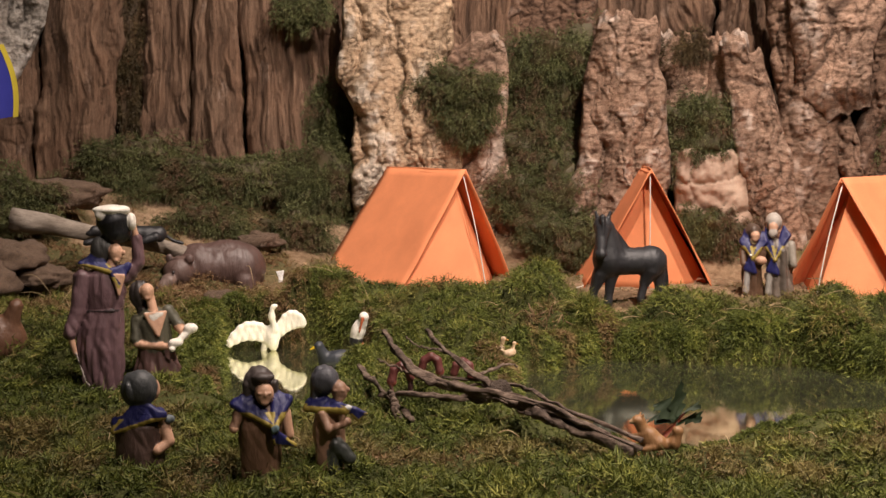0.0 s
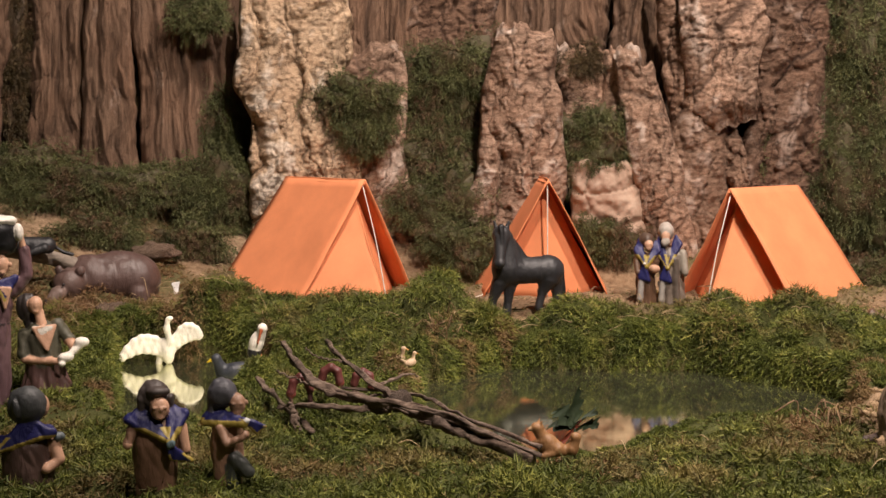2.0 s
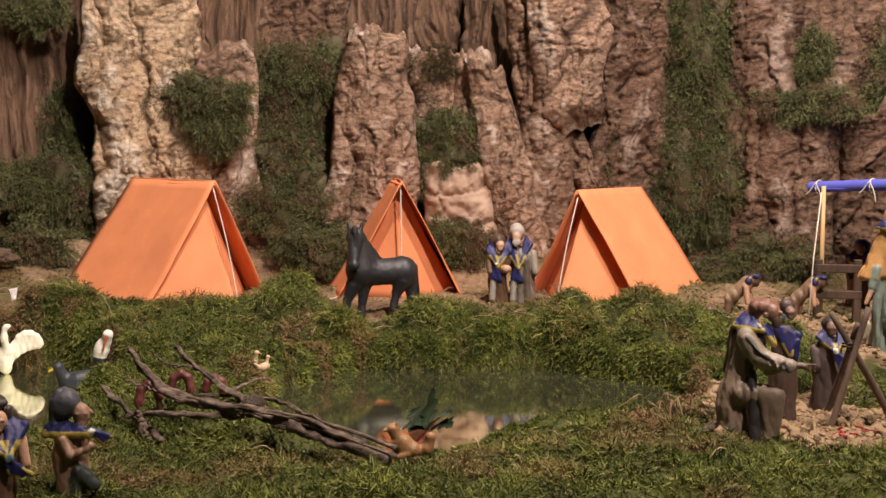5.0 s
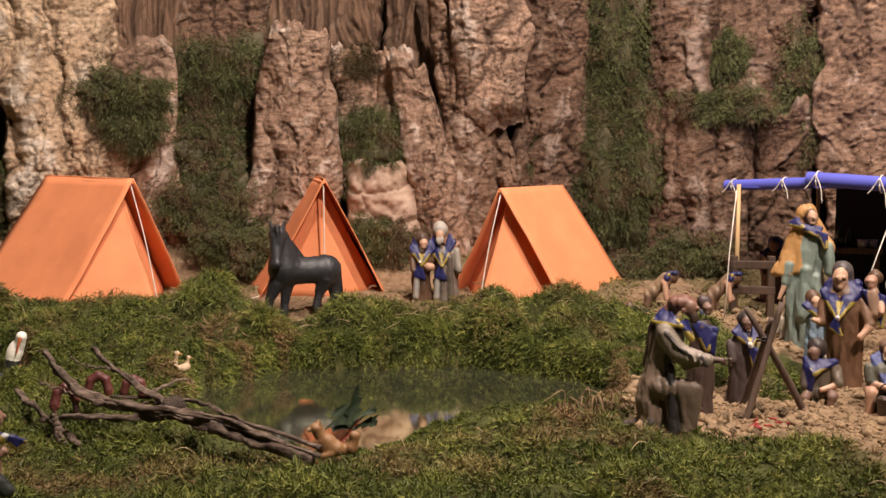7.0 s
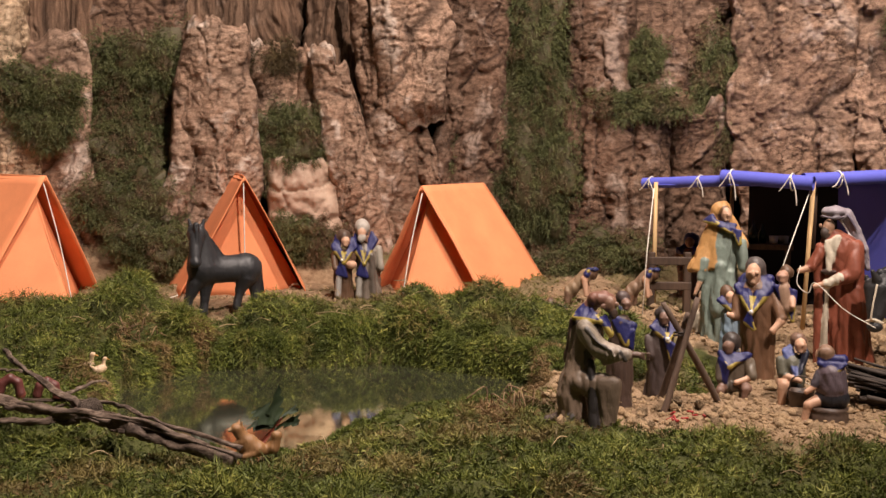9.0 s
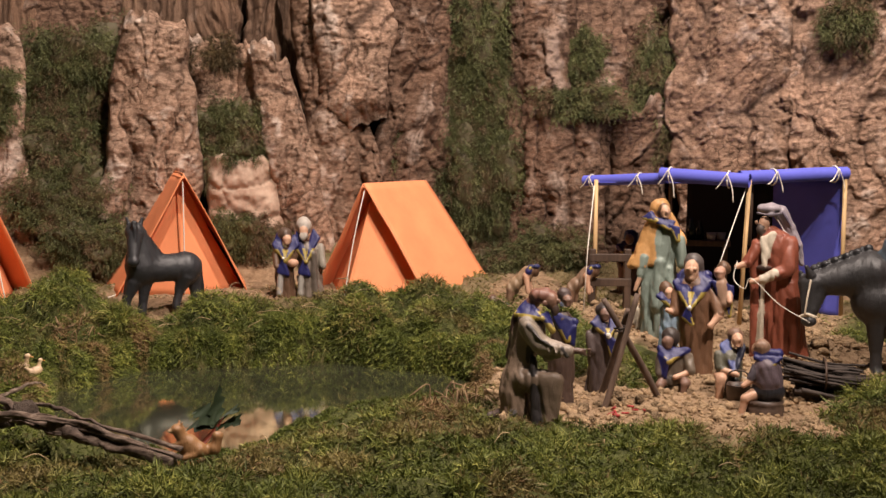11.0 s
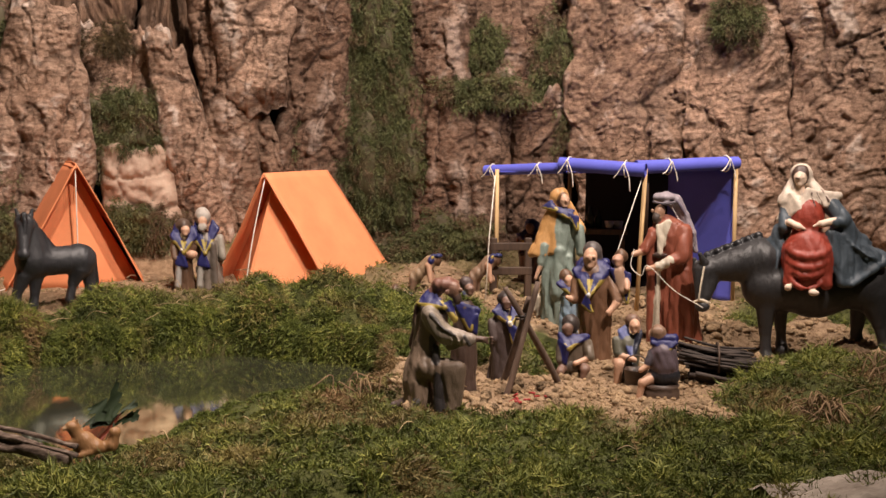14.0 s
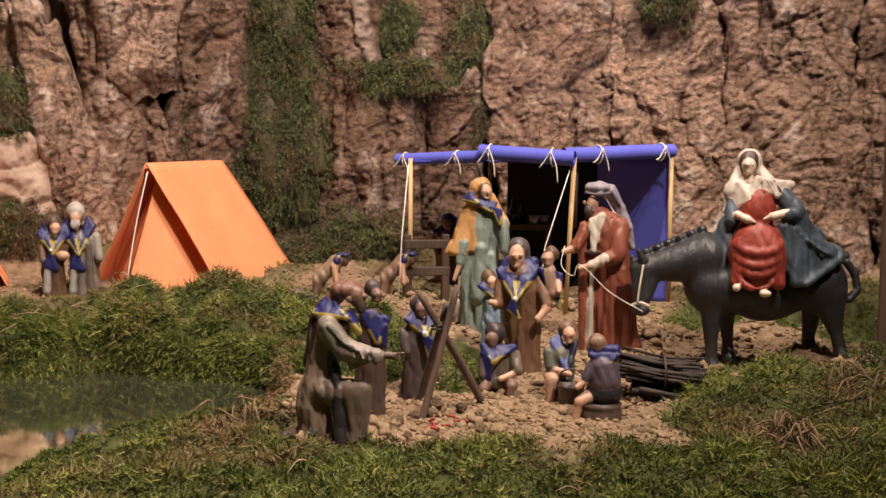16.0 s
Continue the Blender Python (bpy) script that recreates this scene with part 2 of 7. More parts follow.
def ground_material():
    m, nodes, links, sh = material("sandy_soil")
    at = nodes.new("ShaderNodeAttribute")
    at.attribute_name = "cover"
    a = noise_node(nodes, links, 70, 8, 0.7)
    b = noise_node(nodes, links, 9, 4, 0.6)
    soil = ramp_node(nodes, links, a.outputs[0], [(0.3, (0.14, 0.088, 0.052)), (0.5, (0.27, 0.185, 0.115)), (0.72, (0.39, 0.285, 0.185))])
    tone = ramp_node(nodes, links, b.outputs[0], [(0.3, (0.75, 0.72, 0.68)), (0.7, (1.1, 1.1, 1.1))])
    col = mix_node(nodes, links, "MULTIPLY", 1.0, soil.outputs[0], tone.outputs[0])
    duff = ramp_node(nodes, links, a.outputs[0], [(0.3, (0.040, 0.044, 0.016)), (0.7, (0.095, 0.100, 0.032))])
    links.new(mix_node(nodes, links, "MIX", at.outputs["Color"], col, duff.outputs[0]), sh.inputs["Base Color"])
    sh.inputs["Roughness"].default_value = 0.95
    sh.inputs["Specular IOR Level"].default_value = 0.15
    bump_node(nodes, links, sh, a.outputs[0], 0.8, 0.006)
    return m


def moss_material(name, deep, lit_tone, tip, dry):
    m, nodes, links, sh = material(name)
    geo = nodes.new("ShaderNodeNewGeometry")
    at = nodes.new("ShaderNodeAttribute")
    at.attribute_name = "dry"
    patch = noise_node(nodes, links, 14, 4, 0.6)
    sep = nodes.new("ShaderNodeSeparateColor")
    links.new(at.outputs["Color"], sep.inputs[0])
    blend = nodes.new("ShaderNodeMath")
    blend.operation = "MULTIPLY_ADD"
    links.new(geo.outputs["Random Per Island"], blend.inputs[0])
    blend.inputs[1].default_value = 0.15
    half = nodes.new("ShaderNodeMath")
    half.operation = "MULTIPLY"
    links.new(sep.outputs[1], half.inputs[0])
    half.inputs[1].default_value = 0.85
    links.new(half.outputs[0], blend.inputs[2])
    # runs from shaded creases to bright tips, light put into the colour
    c = ramp_node(nodes, links, blend.outputs[0], [(0.0, deep), (0.5, lit_tone), (1.0, tip)])
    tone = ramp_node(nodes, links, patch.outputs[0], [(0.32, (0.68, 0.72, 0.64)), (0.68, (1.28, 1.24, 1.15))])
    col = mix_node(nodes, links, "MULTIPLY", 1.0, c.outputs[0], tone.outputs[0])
    col = mix_node(nodes, links, "MIX", sep.outputs[0], col, dry)
    links.new(col, sh.inputs["Base Color"])
    sh.inputs["Roughness"].default_value = 0.6
    sh.inputs["Specular IOR Level"].default_value = 0.3
    return m


MAT_GROUND = ground_material()
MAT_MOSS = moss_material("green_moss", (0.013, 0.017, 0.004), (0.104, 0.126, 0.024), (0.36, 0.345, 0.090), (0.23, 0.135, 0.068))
MAT_CLIFF_MOSS = moss_material("grey_green_moss", (0.036, 0.041, 0.017), (0.104, 0.113, 0.045), (0.215, 0.215, 0.103), (0.145, 0.086, 0.050))
MAT_GAP_MOSS = moss_material("brown_dry_moss", (0.030, 0.022, 0.011), (0.078, 0.055, 0.026), (0.15, 0.105, 0.050), (0.13, 0.075, 0.040))
MAT_CLOD = plain("soil_clod", [(0.3, (0.22, 0.138, 0.074)), (0.7, (0.42, 0.30, 0.175))], 170, 0.95, bump=1.0, distance=0.004)


def water_material():
    """A dusty mirror sheet laid as water: strong reflections over a dim green film."""
    m, nodes, links, sh = material("still_water")
    a = noise_node(nodes, links, 9, 3, 0.5)
    c = ramp_node(nodes, links, a.outputs[0], [(0.3, (0.56, 0.58, 0.38)), (0.7, (0.68, 0.70, 0.49))])
    links.new(c.outputs[0], sh.inputs["Base Color"])
    sh.inputs["Metallic"].default_value = 0.965
    dust = noise_node(nodes, links, 30, 4, 0.6)
    r = ramp_node(nodes, links, dust.outputs[0], [(0.35, (0.03, 0.03, 0.03)), (0.75, (0.10, 0.10, 0.10))])
    links.new(r.outputs[0], sh.inputs["Roughness"])
    ripple = noise_node(nodes, links, 22, 2, 0.5)
    bump_node(nodes, links, sh, ripple.outputs[0], 0.012, 0.004)
    return m


MAT_WATER = water_material()


def clay_material():
    """Painted terracotta: the paint is each vertex's own, with brushed unevenness, worn spots and a satin coat."""
    m, nodes, links, sh = material("painted_clay")
    at = nodes.new("ShaderNodeAttribute")
    at.attribute_name = "paint"
    a = noise_node(nodes, links, 160, 6, 0.7)
    b = noise_node(nodes, links, 28, 4, 0.6)
    tone = ramp_node(nodes, links, a.outputs[0], [(0.3, (1.02, 1.01, 1.0)), (0.7, (1.26, 1.26, 1.25))])
    tone2 = ramp_node(nodes, links, b.outputs[0], [(0.3, (0.8, 0.8, 0.8)), (0.7, (1.12, 1.12, 1.12))])
    col = mix_node(nodes, links, "MULTIPLY", 1.0, at.outputs["Color"], tone.outputs[0])
    links.new(mix_node(nodes, links, "MULTIPLY", 1.0, col, tone2.outputs[0]), sh.inputs["Base Color"])
    r = ramp_node(nodes, links, b.outputs[0], [(0.3, (0.36, 0.36, 0.36)), (0.7, (0.58, 0.58, 0.58))])
    links.new(r.outputs[0], sh.inputs["Roughness"])
    sh.inputs["Specular IOR Level"].default_value = 0.5
    crease = noise_node(nodes, links, 55, 5, 0.6, (1, 1, 0.35), 0.8)
    both = mix_node(nodes, links, "MIX", 0.2, crease.outputs[0], a.outputs[0])
    bump_node(nodes, links, sh, both, 0.6, 0.005)
    return m


MAT_CLAY = clay_material()


def cloth_material(name, color, scale=900, thin=0.0):
    m, nodes, links, sh = material(name)
    w = noise_node(nodes, links, scale, 2, 0.5)
    b = noise_node(nodes, links, 9, 4, 0.6)
    c = ramp_node(nodes, links, b.outputs[0], two(color, 0.86, 1.1))
    fine = ramp_node(nodes, links, w.outputs[0], [(0.3, (0.9, 0.9, 0.9)), (0.7, (1.06, 1.06, 1.06))])
    links.new(mix_node(nodes, links, "MULTIPLY", 1.0, c.outputs[0], fine.outputs[0]), sh.inputs["Base Color"])
    sh.inputs["Roughness"].default_value = 0.75
    sh.inputs["Specular IOR Level"].default_value = 0.25
    bump_node(nodes, links, sh, w.outputs[0], 0.25, 0.0006)
    if thin:
        glow = nodes.new("ShaderNodeBsdfTranslucent")
        glow.inputs[0].default_value = (*color, 1)
        both = nodes.new("ShaderNodeMixShader")
        both.inputs[0].default_value = thin
        links.new(sh.outputs[0], both.inputs[1])
        links.new(glow.outputs[0], both.inputs[2])
        links.new(both.outputs[0], nodes["Material Output"].inputs[0])
    return m


MAT_ORANGE = cloth_material("orange_tent_cloth", (0.92, 0.34, 0.155), thin=0.15)
MAT_BLUE = cloth_material("blue_foam_tarp", (0.105, 0.115, 0.52))
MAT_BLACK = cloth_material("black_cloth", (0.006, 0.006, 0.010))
MAT_CORD = plain("white_cord", [(0.3, (0.62, 0.56, 0.48)), (0.7, (0.82, 0.78, 0.7))], 300, 0.8)
MAT_POLE = plain("pale_dowel", [(0.3, (0.45, 0.29, 0.13)), (0.7, (0.62, 0.43, 0.22))], 120, 0.6, stretch=(1, 1, 0.1))
MAT_DARKWOOD = plain("dark_wood", [(0.3, (0.035, 0.020, 0.012)), (0.7, (0.10, 0.058, 0.036))], 90, 0.6, stretch=(1, 1, 0.15))
MAT_STICK = plain("brown_stick", [(0.3, (0.075, 0.045, 0.032)), (0.7, (0.17, 0.115, 0.085))], 120, 0.8, bump=0.6, distance=0.002, stretch=(1, 1, 0.15))
MAT_DRIFT = plain("weathered_branch", [(0.3, (0.035, 0.022, 0.016)), (0.5, (0.11, 0.075, 0.055)), (0.72, (0.27, 0.205, 0.16))], 130, 0.85, bump=1.0, distance=0.003, stretch=(0.25, 1, 1))
MAT_GREYLOG = plain("grey_log_bark", [(0.3, (0.14, 0.11, 0.085)), (0.7, (0.36, 0.31, 0.26))], 60, 0.85, bump=0.8, distance=0.003, stretch=(0.3, 1, 1))
MAT_STONE = plain("brown_stone", [(0.3, (0.075, 0.046, 0.030)), (0.5, (0.16, 0.105, 0.072)), (0.72, (0.26, 0.185, 0.13))], 45, 0.9, bump=0.8, distance=0.005)
MAT_PINKSTONE = plain("smooth_pinkish_bark", [(0.3, (0.25, 0.165, 0.118)), (0.5, (0.39, 0.275, 0.205)), (0.72, (0.50, 0.385, 0.30))], 22, 0.85, bump=0.5, distance=0.006)
MAT_TWIG = plain("firewood_twig", [(0.3, (0.02, 0.015, 0.013)), (0.7, (0.085, 0.062, 0.050))], 120, 0.85, bump=0.8, distance=0.002, stretch=(0.2, 1, 1))
MAT_PAPER = plain("white_paper", two((0.75, 0.73, 0.72), 0.92, 1.05), 40, 0.7)
MAT_POT = plain("dark_clay_pot", [(0.3, (0.05, 0.032, 0.024)), (0.7, (0.12, 0.08, 0.06))], 90, 0.5)
MAT_WALL = plain("dim_room_wall", two((0.10, 0.095, 0.09), 0.9, 1.1), 8, 0.9)
MAT_POST = plain("brown_painted_board", [(0.3, (0.085, 0.045, 0.028)), (0.7, (0.13, 0.075, 0.048))], 50, 0.7, stretch=(1, 1, 0.1))
MAT_LEAF = plain("dark_leaf", [(0.3, (0.010, 0.022, 0.006)), (0.7, (0.022, 0.042, 0.011))], 60, 0.7)
MAT_REDLEAF = plain("dry_red_leaf", [(0.3, (0.16, 0.03, 0.02)), (0.7, (0.30, 0.08, 0.045))], 60, 0.55)
MAT_STRAW = plain("pale_straw", [(0.3, (0.30, 0.21, 0.11)), (0.7, (0.50, 0.38, 0.22))], 90, 0.8)
MAT_FLAG = cloth_material("blue_flag_cloth", (0.03, 0.035, 0.28))
MAT_YELLOW = cloth_material("yellow_border_cloth", (0.60, 0.48, 0.05))
MAT_GLASS = plain("dark_bottle", two((0.02, 0.03, 0.02)), 60, 0.15)
MAT_CUP = plain("pale_cup", two((0.45, 0.43, 0.4)), 60, 0.4)
MAT_DRYROOT = plain("dry_root", [(0.3, (0.12, 0.07, 0.035)), (0.7, (0.30, 0.20, 0.11))], 90, 0.9)
mat_ember, en, el, es = material("ember_tinsel")
es.inputs["Base Color"].default_value = (0.32, 0.03, 0.03, 1)
# faint emission added to the red tinsel, which gives no light itself
es.inputs["Emission Color"].default_value = (1.0, 0.05, 0.03, 1)
es.inputs["Emission Strength"].default_value = 0.03

# ---- the ground: one sheet, with the ponds sunk in it ----
BEARINGS = [-30, -12, -3, 8, 18, 27, 40, 60]
DISTANCES = [0.5, 1.0, 1.3, 1.6, 1.8, 1.95, 2.12, 2.42, 2.56, 2.85]
HEIGHTS = np.array([
    [0.00, 0.00, 0.00, 0.00, 0.00, 0.00, 0.00, 0.00],
    [0.01, 0.01, 0.008, 0.004, 0.005, 0.012, 0.012, 0.015],
    [0.02, 0.02, 0.010, 0.004, 0.006, 0.02, 0.02, 0.025],
    [0.04, 0.03, 0.02, 0.02, 0.02, 0.03, 0.03, 0.035],
    [0.05, 0.045, 0.045, 0.045, 0.045, 0.065, 0.04, 0.04],
    [0.075, 0.060, 0.085, 0.044, 0.060, 0.082, 0.05, 0.05],
    [0.10, 0.080, 0.070, 0.060, 0.068, 0.075, 0.06, 0.06],
    [0.24, 0.17, 0.088, 0.080, 0.085, 0.092, 0.08, 0.07],
    [0.30, 0.25, 0.18, 0.18, 0.18, 0.15, 0.12, 0.09],
    [0.37, 0.36, 0.25, 0.22, 0.22, 0.2, 0.18, 0.12]])
# hummocks: bearing, distance, radius across, radius in depth, height
MOUNDS = [(5.2, 2.02, 0.09, 0.09, 0.066), (-2.5, 1.99, 0.15, 0.07, 0.018), (23.0, 1.96, 0.16, 0.09, 0.002), (14.0, 1.93, 0.13, 0.07, 0.008),
          (-10.5, 1.75, 0.10, 0.12, 0.012), (22.5, 1.30, 0.14, 0.07, 0.016), (28.5, 1.52, 0.07, 0.12, 0.020), (34.0, 1.66, 0.09, 0.10, 0.022),
          (44.0, 1.20, 0.20, 0.06, 0.010), (50.5, 1.42, 0.10, 0.10, 0.022), (56.0, 1.55, 0.14, 0.14, 0.035), (-22.0, 1.75, 0.15, 0.15, 0.02),
          (50.3, 1.72, 0.14, 0.10, -0.020), (10.3, 1.96, 0.09, 0.08, -0.020), (17.8, 1.97, 0.08, 0.07, -0.012), (1.8, 2.0, 0.07, 0.08, -0.016), (-3.0, 1.60, 0.06, 0.06, 0.014), (2.5, 1.66, 0.05, 0.08, 0.03)]
hum = random.Random(17)
MOUNDS += [(hum.uniform(-9, 31), hum.uniform(1.80, 2.02), hum.uniform(0.025, 0.06), hum.uniform(0.025, 0.05), hum.uniform(0.006, 0.024)) for n in range(46)]
MOUNDS += [(hum.uniform(-28, 52), hum.uniform(0.95, 1.25), hum.uniform(0.02, 0.05), hum.uniform(0.02, 0.04), hum.uniform(0.002, 0.010)) for n in range(40)]
POND = [(0.10, 1.52), (0.117, 1.63), (0.154, 1.65), (0.278, 1.757), (0.41, 1.728), (0.509, 1.719), (0.598, 1.702), (0.671, 1.591), (0.741, 1.517), (0.752, 1.428),
        (0.69, 1.302), (0.60, 1.262), (0.534, 1.295), (0.466, 1.29), (0.387, 1.24), (0.304, 1.205), (0.22, 1.205), (0.16, 1.25), (0.112, 1.334)]
INLET = [(-0.41, 1.90), (-0.21, 1.89), (-0.11, 1.80), (-0.09, 1.64), (-0.16, 1.52), (-0.19, 1.34), (-0.31, 1.37), (-0.35, 1.58), (-0.39, 1.75)]


def shore(poly, x, y):
    """Signed distance to a closed outline: negative inside."""
    d = np.full(np.shape(x), 9.0)
    inside = np.zeros(np.shape(x), bool)
    n = len(poly)
    for k in range(n):
        (ax, ay), (bx, by) = poly[k], poly[(k + 1) % n]
        ex, ey = bx - ax, by - ay
        t = np.clip(((x - ax) * ex + (y - ay) * ey) / (ex * ex + ey * ey), 0, 1)
        d = np.minimum(d, np.hypot(x - ax - t * ex, y - ay - t * ey))
        if ey:
            inside ^= ((ay > y) != (by > y)) & (x < ax + (y - ay) * ex / ey)
    return np.where(inside, -d, d)


def to_shore(x, y):
    return np.minimum(shore(POND, x, y), shore(INLET, x, y)) + 0.008 * vnoise(x * 28, y * 28, 0, 5)


def cushion(x, y):
    """Domes of moss, 0 in the creases between them to 1 on top, and each one's own number."""
    f1, f2, own = worley(x * 9 + 0.35 * vnoise(x * 16, y * 16, 0, 33), y * 9 + 0.35 * vnoise(x * 16, y * 16, 0, 34), 35)
    return smooth(0.0, 0.55, f2 - f1), own


def height(x, y, rough=True):
    x, y = np.asarray(x, float), np.asarray(y, float)
    b, d = np.degrees(np.arctan2(x, y)), np.hypot(x, y)
    bi = np.clip(np.interp(b, BEARINGS, np.arange(len(BEARINGS))), 0, len(BEARINGS) - 1.001)
    di = np.clip(np.interp(d, DISTANCES, np.arange(len(DISTANCES))), 0, len(DISTANCES) - 1.001)
    i, j = di.astype(int), bi.astype(int)
    u, v = di - i, bi - j
    h = HEIGHTS[i, j] * (1 - u) * (1 - v) + HEIGHTS[i + 1, j] * u * (1 - v) + HEIGHTS[i, j + 1] * (1 - u) * v + HEIGHTS[i + 1, j + 1] * u * v
    for mb, md, ra, rd, top in MOUNDS:
        h = h + top * np.exp(-((b - mb) * d * 0.01745 / ra) ** 2 - ((d - md) / rd) ** 2)
    if rough:
        bank = np.exp(-((d - 1.93) / 0.13) ** 2)
        h = h + (0.006 + 0.012 * bank) * fbm(x * 14, y * 14, 0, 3, 3) + 0.0025 * vnoise(x * 70, y * 70, 0, 9)
        dome, own = cushion(x, y)
        h = h + mossy(x, y) * (0.30 + 0.70 * smooth(1.5, 1.72, d)) * ((0.017 + 0.029 * own) * dome - 0.013)
    s = to_shore(x, y)
    h = h + 0.011 * smooth(0.06, 0.01, s) * smooth(1.46, 1.58, d)
    return h + (-0.03 - h) * (1 - smooth(-0.010, 0.006, s))


def mossy(x, y):
    """How much of the ground is under moss, 0 to 1."""
    b, d = np.degrees(np.arctan2(x, y)), np.hypot(x, y)
    w = 0.06 * fbm(x * 9, y * 9, 0, 21, 3)
    edge = np.interp(b, [-30, -14, -8, 10, 26, 28.5, 31, 37, 40, 50, 60], [2.02, 2.02, 2.06, 2.05, 2.06, 2.0, 1.82, 1.74, 1.24, 1.24, 1.3])
    m = smooth(0.03, -0.03, d - edge + w)
    soil = smooth(27.2, 28.8, b + 20 * w) * smooth(1.235, 1.27, d + 0.4 * w) * smooth(1.55, 1.50, d + w)
    m = m * (1 - soil)
    m = np.maximum(m, smooth(46.5, 48.5, b + 30 * w) * smooth(1.58, 1.5, d + w))
    m = np.maximum(m, smooth(54.0, 55.5, b + 30 * w) * smooth(2.4, 2.3, d))
    m = np.maximum(m, smooth(46.0, 48.0, b + 20 * w) * smooth(1.93, 1.97, d + 0.5 * w) * smooth(2.3, 2.2, d))
    wild = smooth(-7.0, -9.5, b + 20 * w) * smooth(1.9, 1.98, d) * smooth(-0.15, 0.15, fbm(x * 7, y * 7, 0, 61, 3) + 0.12)
    m = np.maximum(m, 0.8 * wild)
    m = np.maximum(m, 0.5 * smooth(0.0, 0.35, fbm(x * 9, y * 9, 0, 63, 3)) * smooth(2.0, 2.1, d) * smooth(48, 44, b))
    m = m * smooth(-0.002, 0.004, to_shore(x, y))
    return m


bb, dd = np.meshgrid(np.radians(np.linspace(-62, 92, 560)), np.concatenate([np.linspace(0.5, 1.0, 40), np.linspace(1.005, 2.85, 270)]), indexing="ij")
gx, gy = dd * np.sin(bb), dd * np.cos(bb)
gz = height(gx, gy)
ground_me = mesh_of("ground", np.stack([gx, gy, gz], -1).reshape(-1, 3), grid_faces(*gx.shape)[:, ::-1])
cov = np.maximum(mossy(gx, gy), smooth(0.02, 0.0, np.abs(to_shore(gx, gy)))).reshape(-1, 1)
paint(ground_me, "cover", np.repeat(cov, 3, 1))
single("ground", ground_me, MAT_GROUND, Matrix(), "sandy soil of the diorama, sunk for two ponds", "ground", kind="structure")

water_me = mesh_of("water", [(-0.6, 1.15, 0), (0.95, 1.15, 0), (0.95, 2.0, 0), (-0.6, 2.0, 0)], [(0, 1, 2, 3)])
single("water", water_me, MAT_WATER, Matrix(), "still dark green pond water", "water", kind="structure")

# ---- the room round the table ----


def slab_box(name, size, at, mat, label, category):
    bm = bmesh.new()
    box(bm, size)
    me = bpy.data.meshes.new(name)
    bm.to_mesh(me)
    bm.free()
    return single(name, me, mat, Matrix.Translation(at), label, category, kind="structure")


slab_box("floor", (7.0, 7.0, 0.05), (0.5, 0.6, -0.93), MAT_WALL, "dim grey floor of the room", "floor")
slab_box("ceiling", (7.0, 7.0, 0.05), (0.5, 0.6, 2.75), MAT_WALL, "dim grey ceiling of the room", "ceiling")
slab_box("wall_south", (7.0, 0.1, 3.7), (0.5, -2.85, 0.9), MAT_WALL, "dim grey wall of the room", "wall")
slab_box("wall_north", (7.0, 0.1, 3.7), (0.5, 4.05, 0.9), MAT_WALL, "dim grey wall of the room", "wall")
slab_box("wall_west", (0.1, 6.8, 3.7), (-2.95, 0.6, 0.9), MAT_WALL, "dim grey wall of the room", "wall")
slab_box("wall_east", (0.1, 6.8, 3.7), (3.95, 0.6, 0.9), MAT_WALL, "dim grey wall of the room", "wall")

# ---- the cliff of bark slabs ----


SET_BACK = 1.05


